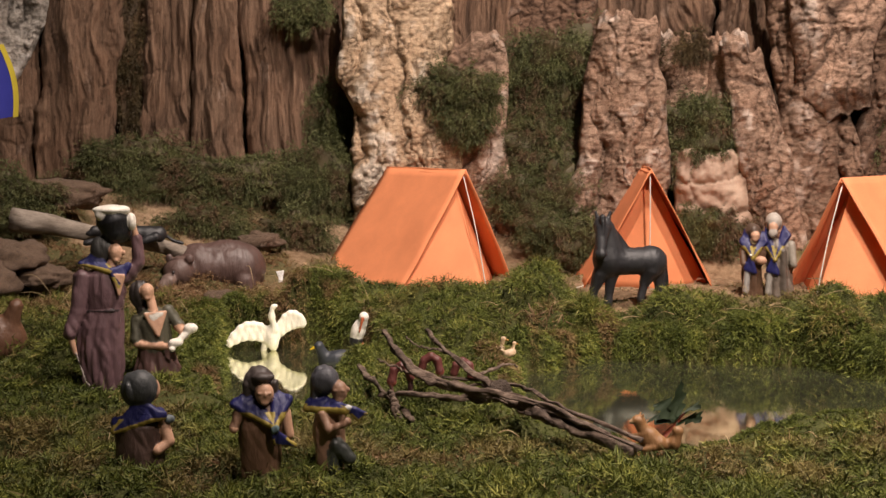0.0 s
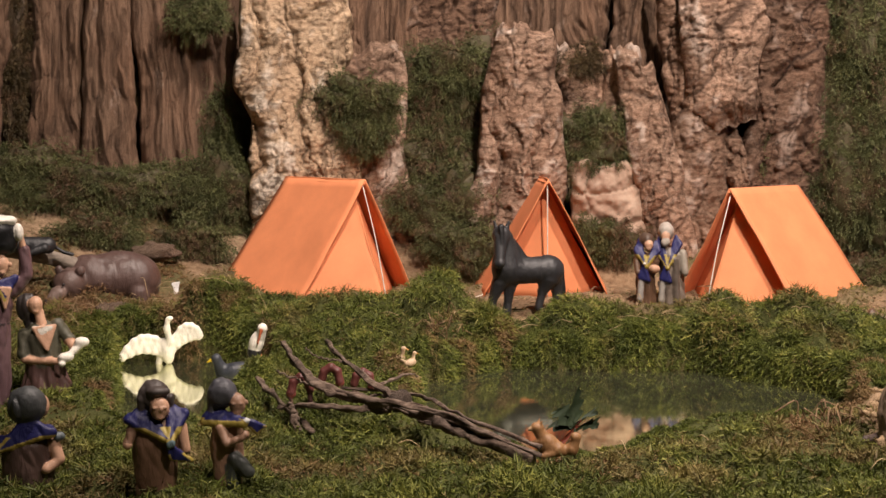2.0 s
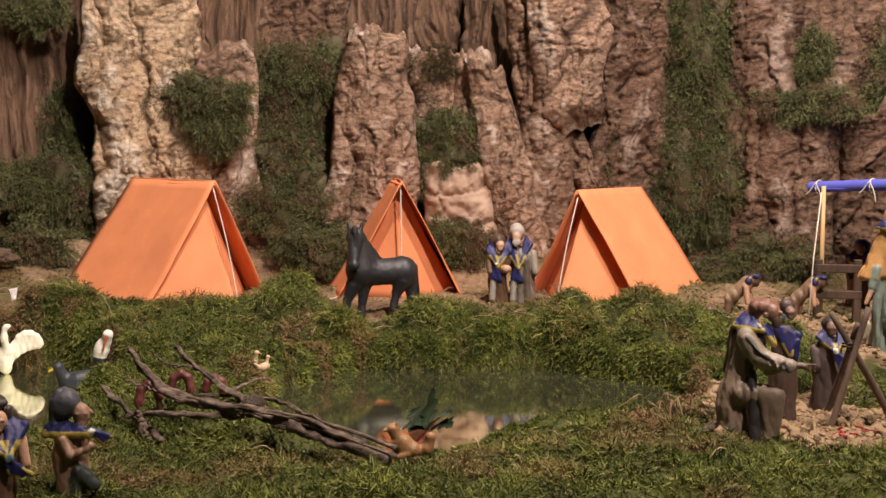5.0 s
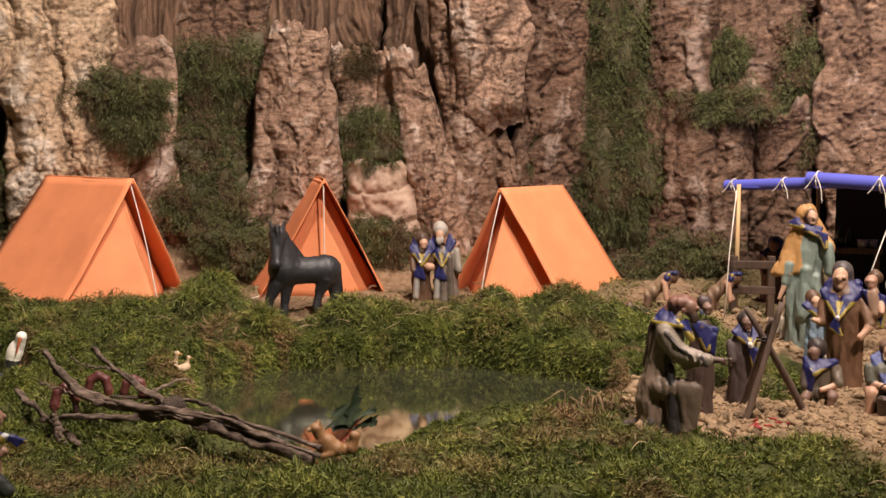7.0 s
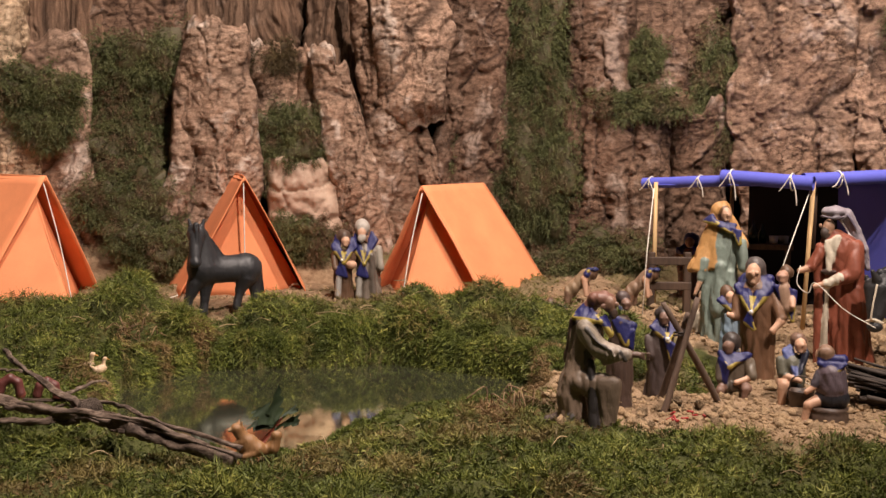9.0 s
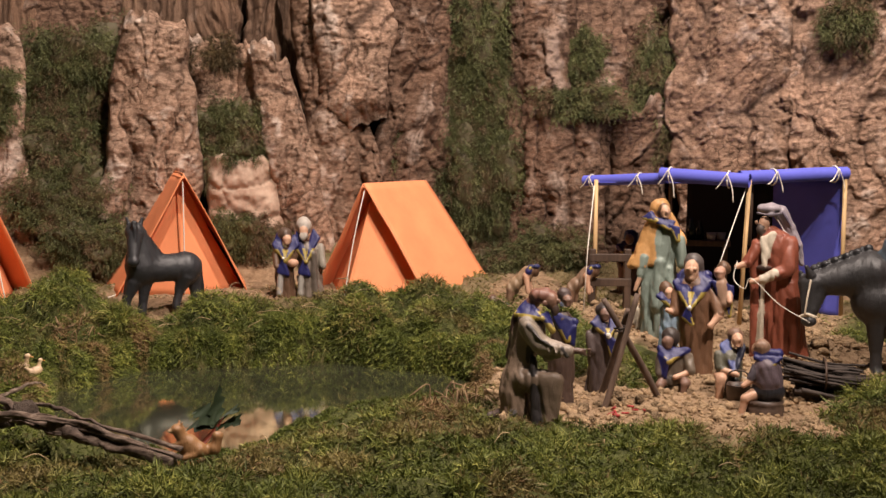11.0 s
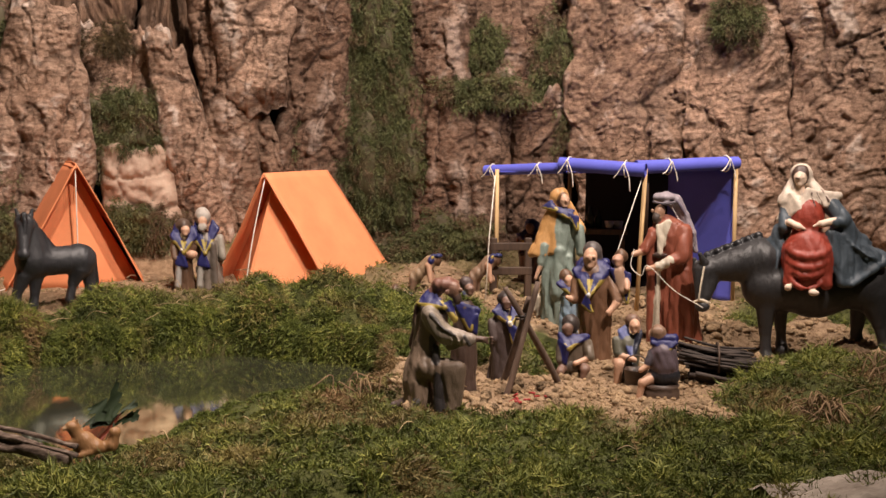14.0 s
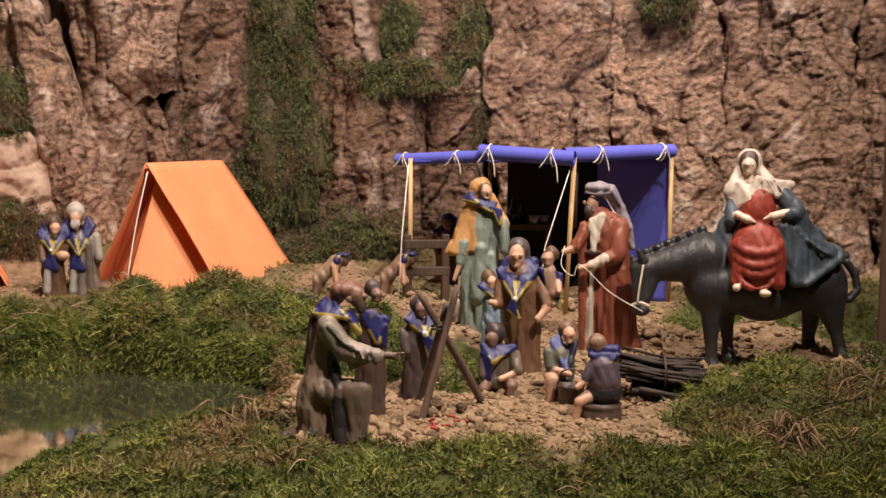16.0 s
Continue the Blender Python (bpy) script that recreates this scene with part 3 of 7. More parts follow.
def relief(style, s, z, seed):
    """Depth in metres of the bark's relief at s metres across and z up, the crack (0 to 1) and the plate's own number."""
    warp = 0.018 * fbm(s * 11, z * 6, 0, seed + 3, 3)
    if style == "trunk":
        fibre = fbm((s + warp) * 62, z * 3.2, 0, seed + 1, 4, 0.6)
        groove = np.exp(-(fbm((s + 1.5 * warp) * 26, z * 2.0, 0, seed + 4, 3) / 0.10) ** 2)
        split = np.exp(-(vnoise(s * 40, z * 22, 0, seed + 7) / 0.10) ** 2) * smooth(0.0, 0.5, vnoise(s * 14, z * 5, 0, seed + 9))
        swell = fbm(s * 9, z * 1.6, 0, seed + 6, 3)
        rib = np.abs(vnoise((s + warp) * 13, z * 1.3, 0, seed + 12)) ** 0.6
        d = 0.024 * swell + 0.024 * rib + 0.008 * fibre - 0.005 * groove - 0.003 * split + 0.002 * fbm(s * 150, z * 22, 0, seed + 2, 2)
        # grooves and hollows between ribs darkened, their shade put into the colour
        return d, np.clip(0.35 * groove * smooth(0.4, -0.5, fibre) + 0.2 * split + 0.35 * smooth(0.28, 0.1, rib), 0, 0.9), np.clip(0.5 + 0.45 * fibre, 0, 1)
    if style == "blush":
        f1, f2, plate = worley((s + warp) * 8, (z + warp) * 10, seed)
        d = 0.022 * np.clip(f2 - f1, 0, 0.35) ** 0.7 + 0.010 * plate + 0.010 * fbm(s * 20, z * 20, 0, seed + 2, 3) + 0.002 * fbm(s * 90, z * 90, 0, seed + 4, 2)
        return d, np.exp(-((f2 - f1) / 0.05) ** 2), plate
    bend = 0.030 * fbm(s * 8, z * 8, 0, seed + 11, 3) + 0.006 * fbm(s * 55, z * 55, 0, seed + 16, 2)
    px, pz = (s + bend) * 12, (z + 0.5 * bend) * 2.6
    t1 = np.abs(vnoise(px, pz, 0, seed))
    t2 = np.abs(vnoise(px * 2.1 + 3, pz * 2.4, 0.4 * t1, seed + 1))
    t3 = np.abs(vnoise(px * 4.0 + 7, pz * 6.0, 0.4 * t2, seed + 2))
    low = fbm(s * 7, z * 3.2, 0, seed + 5, 3)
    layered = smooth(-0.5, 0.3, vnoise(s * 9, z * 7, 0, seed + 8))
    a1, a2, big = worley((s + bend) * 12, (z + 0.8 * bend) * 4.5, seed + 18)
    f1, f2, plate = worley((s + 0.8 * bend) * 24, (z + 1.2 * bend) * 46, seed + 14)
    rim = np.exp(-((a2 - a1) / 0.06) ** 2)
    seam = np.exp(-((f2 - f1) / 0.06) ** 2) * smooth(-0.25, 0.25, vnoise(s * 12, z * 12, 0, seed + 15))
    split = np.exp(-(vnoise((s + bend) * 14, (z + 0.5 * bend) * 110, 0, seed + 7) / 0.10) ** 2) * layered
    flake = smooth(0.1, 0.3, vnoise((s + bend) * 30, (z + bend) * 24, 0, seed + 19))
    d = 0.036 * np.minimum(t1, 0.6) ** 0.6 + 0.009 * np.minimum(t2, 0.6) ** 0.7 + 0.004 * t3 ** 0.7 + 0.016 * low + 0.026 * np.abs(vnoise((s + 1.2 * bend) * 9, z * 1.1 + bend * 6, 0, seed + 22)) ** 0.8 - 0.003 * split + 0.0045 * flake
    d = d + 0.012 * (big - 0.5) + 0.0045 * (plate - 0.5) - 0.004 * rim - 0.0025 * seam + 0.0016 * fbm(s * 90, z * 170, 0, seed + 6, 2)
    # crack follows the relief's recesses, so it carries their shade as colour
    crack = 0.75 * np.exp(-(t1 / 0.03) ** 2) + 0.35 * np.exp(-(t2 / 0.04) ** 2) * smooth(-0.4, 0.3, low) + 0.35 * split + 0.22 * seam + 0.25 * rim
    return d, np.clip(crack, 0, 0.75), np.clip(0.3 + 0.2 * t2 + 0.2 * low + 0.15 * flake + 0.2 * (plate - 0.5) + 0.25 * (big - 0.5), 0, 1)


def bark_slab(style, dist, b0, w0, z0, b1, w1, z1, seed):
    """One slab of bark: bearing, half width (degrees) and height at its foot, then at its top."""
    drooping = 0.44 < z0 < 0.45
    if z1 > 0.82:
        k = (0.82 - z0) / (z1 - z0)
        b1, w1, z1 = b0 + (b1 - b0) * k, w0 + (w1 - w0) * k, 0.82
    dist, z0, z1 = dist * SET_BACK, EYE + (z0 - EYE) * SET_BACK, EYE + (z1 - EYE) * SET_BACK
    step = 0.0031
    width, tall = 2 * max(w0, w1) * 0.01745 * dist, z1 - z0
    nu, nv = max(14, int(width / step)), max(14, int(tall / step))
    u, v = np.meshgrid(np.linspace(-1, 1, nu), np.linspace(0, 1, nv), indexing="ij")
    ragged = 0.5 * fbm(u * 0 + np.sign(u) * 3.1 + seed, v * tall * 9, 0, seed + 7, 4)
    half = (w0 + (w1 - w0) * v) * (1 + 0.30 * ragged)
    bear = b0 + (b1 - b0) * v + u * half
    z = z0 + tall * v + (0.012 * fbm(u * 3, u * 0 + 4, 0, seed + 9, 3) + 0.032 * u) * smooth(0.30, 0.0, v) * drooping + 0.022 * fbm(u * 2.2, u * 0 + 1, 0, seed + 8, 3) * smooth(0.75, 1.0, v)
    s = np.radians(bear) * dist
    d, crack, own = relief(style, s, z, seed)
    bulge = (0.045 if style == "trunk" else 0.050) * np.sqrt(np.clip(1.02 - np.abs(u) ** 2.6, 0, 1))
    round_top = 0.06 * smooth(0.93, 1.0, v) ** 2 if z1 < 0.8 else 0.0
    hanging = 0.055 * smooth(0.22, 0.0, v) ** 2 if drooping else 0.0
    r = dist + 0.045 - bulge - d + round_top + hanging
    back = smooth(0.97, 1.0, np.abs(u))
    r = r + 0.05 * back
    x, y = r * np.sin(np.radians(bear)), r * np.cos(np.radians(bear))
    me = mesh_of("bark_slab", np.stack([x, y, z], -1).reshape(-1, 3), grid_faces(nu, nv))
    # paler where the relief stands out, scuffed edges and painted highlights
    scuff_light = 0.55 * smooth(0.25, 0.75, (d - d.mean()) / (d.std() + 1e-6) * 0.3 + 0.35 * fbm(s * 40, z * 40, 0, seed + 21, 4)) * (style != 'trunk')
    wear_shade = np.stack([crack.ravel(), own.ravel(), scuff_light.ravel()], -1)
    paint(me, "wear_shade", wear_shade)
    words = {"trunk": "dark brown fibrous bark slab standing in the cliff", "cork": "thick cracked brown cork bark slab in the cliff",
             "umber": "reddish brown cracked cork bark slab in the cliff", "pale": "pale cream cracked cork bark slab in the cliff", "blush": "smooth pinkish bark piece low in the cliff", "tan": "tan cracked cork bark slab in the cliff", "grey": "grey weathered bark slab above the blue flag"}
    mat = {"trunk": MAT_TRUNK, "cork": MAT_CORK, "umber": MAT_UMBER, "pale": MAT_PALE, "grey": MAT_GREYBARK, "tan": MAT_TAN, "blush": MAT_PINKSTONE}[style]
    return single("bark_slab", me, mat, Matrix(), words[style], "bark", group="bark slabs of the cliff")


SLABS = [
    ('grey', 2.51, -23.2, 0.8, 0.500, -21.5, 2.1, 0.820),
    ('trunk', 2.52, -23.81, 2.56, 0.290, -23.70, 2.56, 1.049), ('trunk', 2.47, -19.70, 2.09, 0.308, -18.41, 1.79, 1.068),
    ('trunk', 2.50, -14.91, 1.53, 0.327, -14.04, 2.30, 1.094), ('trunk', 2.46, -12.37, 1.45, 0.327, -12.32, 1.02, 1.092),
    ('trunk', 2.47, -8.46, 1.77, 0.287, -9.65, 2.38, 1.099), ('trunk', 2.52, -5.69, 1.48, 0.245, -6.06, 1.97, 1.124),
    ('pale', 2.40, -1.67, 3.12, 0.130, -3.25, 2.83, 1.028), ('tan', 2.44, 1.69, 2.44, 0.130, 1.58, 2.02, 0.633),
    ('trunk', 2.54, 2.06, 2.51, 0.327, 2.17, 1.99, 1.139)]
SLABS += [
    ('umber', 2.55, 6.12, 2.48, 0.250, 6.20, 2.49, 1.140), ('tan', 2.37, 9.75, 2.98, 0.200, 10.00, 1.75, 0.679),
    ('trunk', 2.54, 11.30, 3.32, 0.327, 11.03, 3.24, 1.131), ('tan', 2.47, 13.23, 1.92, 0.419, 12.85, 1.62, 0.641),
    ('tan', 2.46, 15.32, 1.31, 0.379, 15.20, 1.02, 0.643), ('tan', 2.40, 18.30, 1.71, 0.140, 15.85, 1.08, 0.616),
    ('cork', 2.45, 20.93, 2.20, 0.140, 17.36, 1.67, 1.081), ('tan', 2.42, 20.80, 1.85, 0.445, 20.08, 2.74, 1.107), ('trunk', 2.57, 16.3, 1.7, 0.45, 16.2, 1.7, 1.10), ('blush', 2.38, 14.9, 2.15, 0.150, 14.7, 1.9, 0.375),
    ('umber', 2.46, 23.88, 2.29, 0.150, 24.25, 1.72, 1.127), ('umber', 2.55, 27.57, 2.70, 0.140, 27.08, 1.81, 1.147)]
SLABS += [
    ('umber', 2.47, 30.95, 2.16, 0.130, 30.58, 1.80, 1.136), ('umber', 2.42, 32.09, 2.68, 0.120, 32.34, 2.42, 0.499),
    ('umber', 2.44, 36.33, 1.86, 0.120, 36.22, 1.47, 0.512), ('umber', 2.50, 35.24, 3.13, 0.300, 34.70, 3.22, 1.141),
    ('cork', 2.40, 41.91, 3.38, 0.060, 40.00, 2.86, 1.065), ('tan', 2.42, 47.58, 3.30, 0.040, 45.67, 3.39, 1.063),
    ('tan', 2.40, 53.48, 3.27, 0.030, 51.66, 3.44, 1.040), ('tan', 2.42, 59.60, 3.20, 0.030, 58.40, 3.20, 1.018)]
for n, row in enumerate(SLABS):
    bark_slab(*row, seed=31 + 17 * n)

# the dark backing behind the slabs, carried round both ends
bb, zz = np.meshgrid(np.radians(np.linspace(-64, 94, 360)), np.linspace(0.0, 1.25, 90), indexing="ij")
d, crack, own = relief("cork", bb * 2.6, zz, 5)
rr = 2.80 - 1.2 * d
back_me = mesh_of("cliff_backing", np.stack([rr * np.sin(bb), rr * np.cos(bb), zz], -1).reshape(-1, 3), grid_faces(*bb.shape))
paint(back_me, "wear_shade", np.stack([crack.ravel(), own.ravel(), 0 * own.ravel()], -1))
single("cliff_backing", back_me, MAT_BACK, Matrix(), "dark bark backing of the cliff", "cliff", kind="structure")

# ---- moss ----


def sprigs_of(p, normal, length, width, lean, seed, dry, droop=0.35, leaves=7, lit_tone=0.5):
    """Feathery sprigs at the points p: a drooping axis with small leaves spread along it."""
    rng = np.random.default_rng(seed)
    n = len(p)
    axis = normal + lean * rng.normal(size=(n, 3))
    axis /= np.linalg.norm(axis, axis=1)[:, None]
    side = np.cross(axis, rng.normal(size=(n, 3)))
    side /= np.linalg.norm(side, axis=1)[:, None]
    other = np.cross(axis, side)
    ln = (length * (0.6 + 0.8 * rng.random(n)))[:, None]
    # tone carries painted self-shadow besides its random part
    tone = np.clip(0.05 + 0.4 * lit_tone + 0.45 * rng.random(n) + 0.30 * fbm(p[:, 0] * 30, p[:, 1] * 30, p[:, 2] * 30, seed, 2), 0, 1)
    verts, cols = [], []
    for k in range(leaves):
        t = (k + 0.4) / leaves
        root = p + axis * ln * t * 0.85 + np.array((0, 0, -1.0)) * ln * droop * t * t
        turn = k * 2.4 + 6.28 * tone[:, None]
        out = np.cos(turn) * side + np.sin(turn) * other
        tip_dir = 0.75 * axis + (0.95 - 0.5 * t) * out + 0.25 * rng.normal(size=(n, 3)) - np.array((0, 0, droop * t))
        size = ln * (0.50 - 0.16 * t) * (0.8 + 0.4 * rng.random((n, 1)))
        tip = root + tip_dir * size
        across = np.cross(tip_dir, out + 0.4 * rng.normal(size=(n, 3)))
        across /= np.linalg.norm(across, axis=1)[:, None] + 1e-9
        wd = width * (0.7 + 0.6 * rng.random((n, 1)))
        verts.append(np.stack([root - across * wd * 0.42, root + across * wd * 0.42, tip], 1))
        # colour lightens along the leaf: pale tips, painted shade at the roots
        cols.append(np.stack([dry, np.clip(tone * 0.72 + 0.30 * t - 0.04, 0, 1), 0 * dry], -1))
    v = np.stack(verts, 1).reshape(-1, 3)
    c = np.repeat(np.stack(cols, 1).reshape(-1, 3), 3, axis=0)
    me = mesh_of("moss", v, np.arange(n * leaves * 3).reshape(-1, 3), False)
    paint(me, "dry", c)
    return me


def slope(x, y, e=0.006):
    nx = (height(x + e, y) - height(x - e, y)) / (2 * e)
    ny = (height(x, y + e) - height(x, y - e)) / (2 * e)
    n = np.stack([-nx, -ny, np.ones_like(nx)], -1)
    return n / np.linalg.norm(n, axis=1)[:, None]


def moss_carpet(name, b0, b1, d0, d1, count, length, seed, label):
    rng = np.random.default_rng(seed)
    b = rng.uniform(b0, b1, count)
    d = np.sqrt(rng.uniform(d0 ** 2, d1 ** 2, count))
    x, y = plan(b, d)
    clump = 0.5 + 0.5 * vnoise(x * 45, y * 45, 0, 77)
    keep = rng.random(count) < mossy(x, y) * (0.65 + 0.35 * clump)
    x, y, clump = x[keep], y[keep], clump[keep]
    z = height(x, y) - 0.002
    dome = cushion(x, y)[0]
    patch = fbm(x * 8, y * 8, 0, 55, 3)
    bb2, d2 = np.degrees(np.arctan2(x, y)), np.hypot(x, y)
    tuft = np.zeros_like(x)
    for tb, td, tr in ((5.6, 1.80, 0.06), (25.3, 1.33, 0.05), (30.5, 1.26, 0.03), (41.5, 1.20, 0.045), (51.8, 1.30, 0.06), (54.5, 1.45, 0.06), (16.5, 1.95, 0.05), (-19.0, 1.9, 0.12), (-14.0, 2.0, 0.14)):
        tx, ty = plan(tb, td)
        tuft = np.maximum(tuft, np.exp(-((x - tx) ** 2 + (y - ty) ** 2) / tr ** 2))
    dry = np.clip(smooth(0.42, 0.95, patch) * 0.5 + 0.85 * tuft * (rng.random(len(x)) < 0.65) + 0.5 * (rng.random(len(x)) < 0.05), 0, 1)
    dry = np.clip(dry + smooth(1.95, 2.1, d2) * smooth(-6, -10, bb2) * (0.25 + 0.6 * rng.random(len(x))), 0, 1)
    dry = np.clip(dry + smooth(2.02, 2.14, d2) * (0.1 + 0.5 * rng.random(len(x))), 0, 1)
    # dome also shades the colour: darker in creases, lighter on top
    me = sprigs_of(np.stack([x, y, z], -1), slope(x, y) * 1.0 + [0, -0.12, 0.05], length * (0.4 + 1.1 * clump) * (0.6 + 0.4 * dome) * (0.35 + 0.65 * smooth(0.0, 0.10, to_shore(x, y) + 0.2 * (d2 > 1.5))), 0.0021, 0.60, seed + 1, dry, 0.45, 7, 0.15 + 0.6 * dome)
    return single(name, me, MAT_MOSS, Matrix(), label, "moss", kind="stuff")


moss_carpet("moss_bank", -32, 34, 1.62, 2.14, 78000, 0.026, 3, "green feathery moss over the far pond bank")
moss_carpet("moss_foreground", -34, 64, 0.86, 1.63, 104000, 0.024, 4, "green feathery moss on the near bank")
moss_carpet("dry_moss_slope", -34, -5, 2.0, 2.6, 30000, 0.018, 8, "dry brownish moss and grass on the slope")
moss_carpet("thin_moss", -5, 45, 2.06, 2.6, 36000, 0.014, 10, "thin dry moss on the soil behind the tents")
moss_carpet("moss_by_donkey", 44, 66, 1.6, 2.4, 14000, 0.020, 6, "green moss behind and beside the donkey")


def moss_shore():
    """Moss hanging over the steep rim of the ponds."""
    rng = np.random.default_rng(91)
    x, y = rng.uniform(-0.48, 0.86, 330000), rng.uniform(1.16, 1.99, 330000)
    s = to_shore(x, y)
    keep = (s > -0.006) & (s < np.where(np.hypot(x, y) > 1.52, 0.055, 0.014))
    x, y = x[keep], y[keep]
    dry = np.clip(0.8 * smooth(0.2, 0.7, fbm(x * 14, y * 14, 0, 57, 3)), 0, 1)
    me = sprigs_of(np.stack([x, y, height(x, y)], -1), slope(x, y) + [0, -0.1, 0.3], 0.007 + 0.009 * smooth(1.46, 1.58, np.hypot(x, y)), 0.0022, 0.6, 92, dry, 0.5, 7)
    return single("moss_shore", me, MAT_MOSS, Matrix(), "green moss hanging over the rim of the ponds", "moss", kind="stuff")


moss_shore()


def moss_clump(bearing, dist, z, rx, rz, seed, material_used, label, count):
    """A straggling cushion of moss: a thin lumpy body and loose sprigs past its edge."""
    rng = np.random.default_rng(seed)
    dist, z, rx, rz = dist * SET_BACK, EYE + (z - EYE) * SET_BACK, rx * SET_BACK, rz * SET_BACK
    th, ph = np.meshgrid(np.linspace(0, 2 * np.pi, 48), np.linspace(0.02, np.pi - 0.02, 28), indexing="ij")
    ry = min(0.028, 0.34 * min(rx, rz) + 0.008)

    def swell(m):
        return 1 + 0.70 * fbm(m[:, 0] * 2.3 + seed, m[:, 1] * 2.3, m[:, 2] * 2.3, seed, 4, 0.55)

    n = np.stack([np.cos(th) * np.sin(ph), np.sin(th) * np.sin(ph), np.cos(ph)], -1).reshape(-1, 3)
    me = mesh_of("moss_clump", n * swell(n)[:, None] * [rx, ry, rz] * 0.78, grid_faces(48, 28))
    paint(me, "dry", np.tile([0.35, 0.05, 0.0], (len(n), 1)))
    m = rng.normal(size=(count, 3))
    m /= np.linalg.norm(m, axis=1)[:, None]
    m = m[m[:, 1] < 0.3]
    loose = 0.86 + 0.28 * rng.random(len(m)) ** 2
    p = m * (swell(m) * loose)[:, None] * [rx, ry, rz]
    outward = m / [rx, ry, rz]
    outward /= np.linalg.norm(outward, axis=1)[:, None]
    patch = fbm(p[:, 0] * 22 + seed, p[:, 1] * 22, p[:, 2] * 22, seed + 2, 3)
    dry = np.clip(0.9 * smooth(0.1, 0.6, patch) * (rng.random(len(p)) < 0.75), 0, 1)
    sprigs = sprigs_of(p, outward + [0, -0.15, 0.1], 0.014, 0.0019, 0.6, seed, dry, 0.6, 6)
    ob = thing("moss_clump", stand(bearing, dist, z), label, "moss", group="moss clumps", kind="stuff")
    part("cushion", me, material_used, ob)
    part("sprigs", sprigs, material_used, ob)
    return ob


CLUMPS = [
    (-17.1, 2.54, 0.60, 0.040, 0.200), (-11.1, 2.55, 0.50, 0.042, 0.150), (-10.9, 2.54, 0.72, 0.030, 0.100),
    (0.97, 2.36, 0.507, 0.095, 0.045), (1.44, 2.37, 0.437, 0.046, 0.045), (6.23, 2.45, 0.577, 0.100, 0.075), (5.33, 2.46, 0.459, 0.075, 0.094),
    (5.5, 2.43, 0.353, 0.078, 0.085), (5.99, 2.38, 0.263, 0.105, 0.071), (6.78, 2.32, 0.177, 0.08, 0.051), (13.99, 2.40, 0.415, 0.095, 0.082),
    (12.87, 2.44, 0.602, 0.062, 0.030), (14.38, 2.36, 0.185, 0.075, 0.048), (-7.62, 2.42, 0.696, 0.048, 0.047), (-16.87, 2.45, 0.349, 0.125, 0.042),
    (-11.89, 2.40, 0.304, 0.18, 0.048), (-7.0, 2.42, 0.291, 0.106, 0.070), (-12.83, 2.30, 0.213, 0.088, 0.033), (-8.27, 2.32, 0.192, 0.076, 0.036)]
CLUMPS += [
    (-22.49, 2.2, 0.267, 0.085, 0.050), (-6.36, 2.5, 0.422, 0.045, 0.096), (27.34, 2.46, 0.662, 0.070, 0.150), (27.44, 2.46, 0.486, 0.080, 0.135),
    (27.67, 2.43, 0.321, 0.092, 0.120), (23.3, 2.45, 0.365, 0.026, 0.050), (33.26, 2.38, 0.502, 0.088, 0.033), (36.94, 2.43, 0.560, 0.045, 0.093),
    (33.21, 2.45, 0.611, 0.042, 0.054), (31.89, 2.35, 0.165, 0.080, 0.045), (28.34, 2.35, 0.125, 0.07, 0.036), (37.6, 2.42, 0.42, 0.027, 0.040), (46.81, 2.38, 0.66, 0.046, 0.055)]
for n, row in enumerate(CLUMPS):
    moss_clump(*row, 400 + n, MAT_GAP_MOSS if n in (0, 1, 2, 11) else MAT_CLIFF_MOSS, "dry brown moss filling a gap in the bark" if n in (0, 1, 2, 11) else "dull grey-green moss cushion on the bark cliff", int(1800 + 760000 * row[3] * row[4]))

# ---- statues: each one plain mesh, modelled as blended rounded solids and painted ----
SKIN, DARKHAIR, BROWN, BLUE, YELLOW = (0.49, 0.29, 0.192), (0.035, 0.028, 0.026), (0.105, 0.058, 0.034), (0.013, 0.014, 0.085), (0.31, 0.235, 0.05)
CREAM, WHITE, GREY = (0.62, 0.54, 0.42), (0.78, 0.74, 0.66), (0.15, 0.13, 0.12)


SMOOTH = [SKIN, WHITE, (0.010, 0.010, 0.012), (0.86, 0.82, 0.72), (0.47, 0.285, 0.190), (0.72, 0.55, 0.43), (0.50, 0.36, 0.24)]


def is_smooth(tint):
    """Skin and white glaze are smoother than the modelled cloth."""
    out = np.zeros(len(tint), bool)
    for c in SMOOTH:
        out |= np.abs(tint - c).max(axis=1) < 1e-4
    return out


def wrinkles(p):
    """Hand-modelled drapery: long creases down the cloth and small dents."""
    x, y, z = p.T
    bend = 7 * vnoise(x * 0.02, y * 0.02, z * 0.02, 91)
    a = np.sqrt(vnoise((x + bend) * 0.075, y * 0.075, z * 0.011, 92) ** 2 + 0.01)
    b = np.sqrt(vnoise((x + 0.6 * z) * 0.06, y * 0.07, (z - 0.6 * x) * 0.018, 93) ** 2 + 0.01)
    return 3.9 * (0.37 - a) + 2.0 * (0.33 - b)


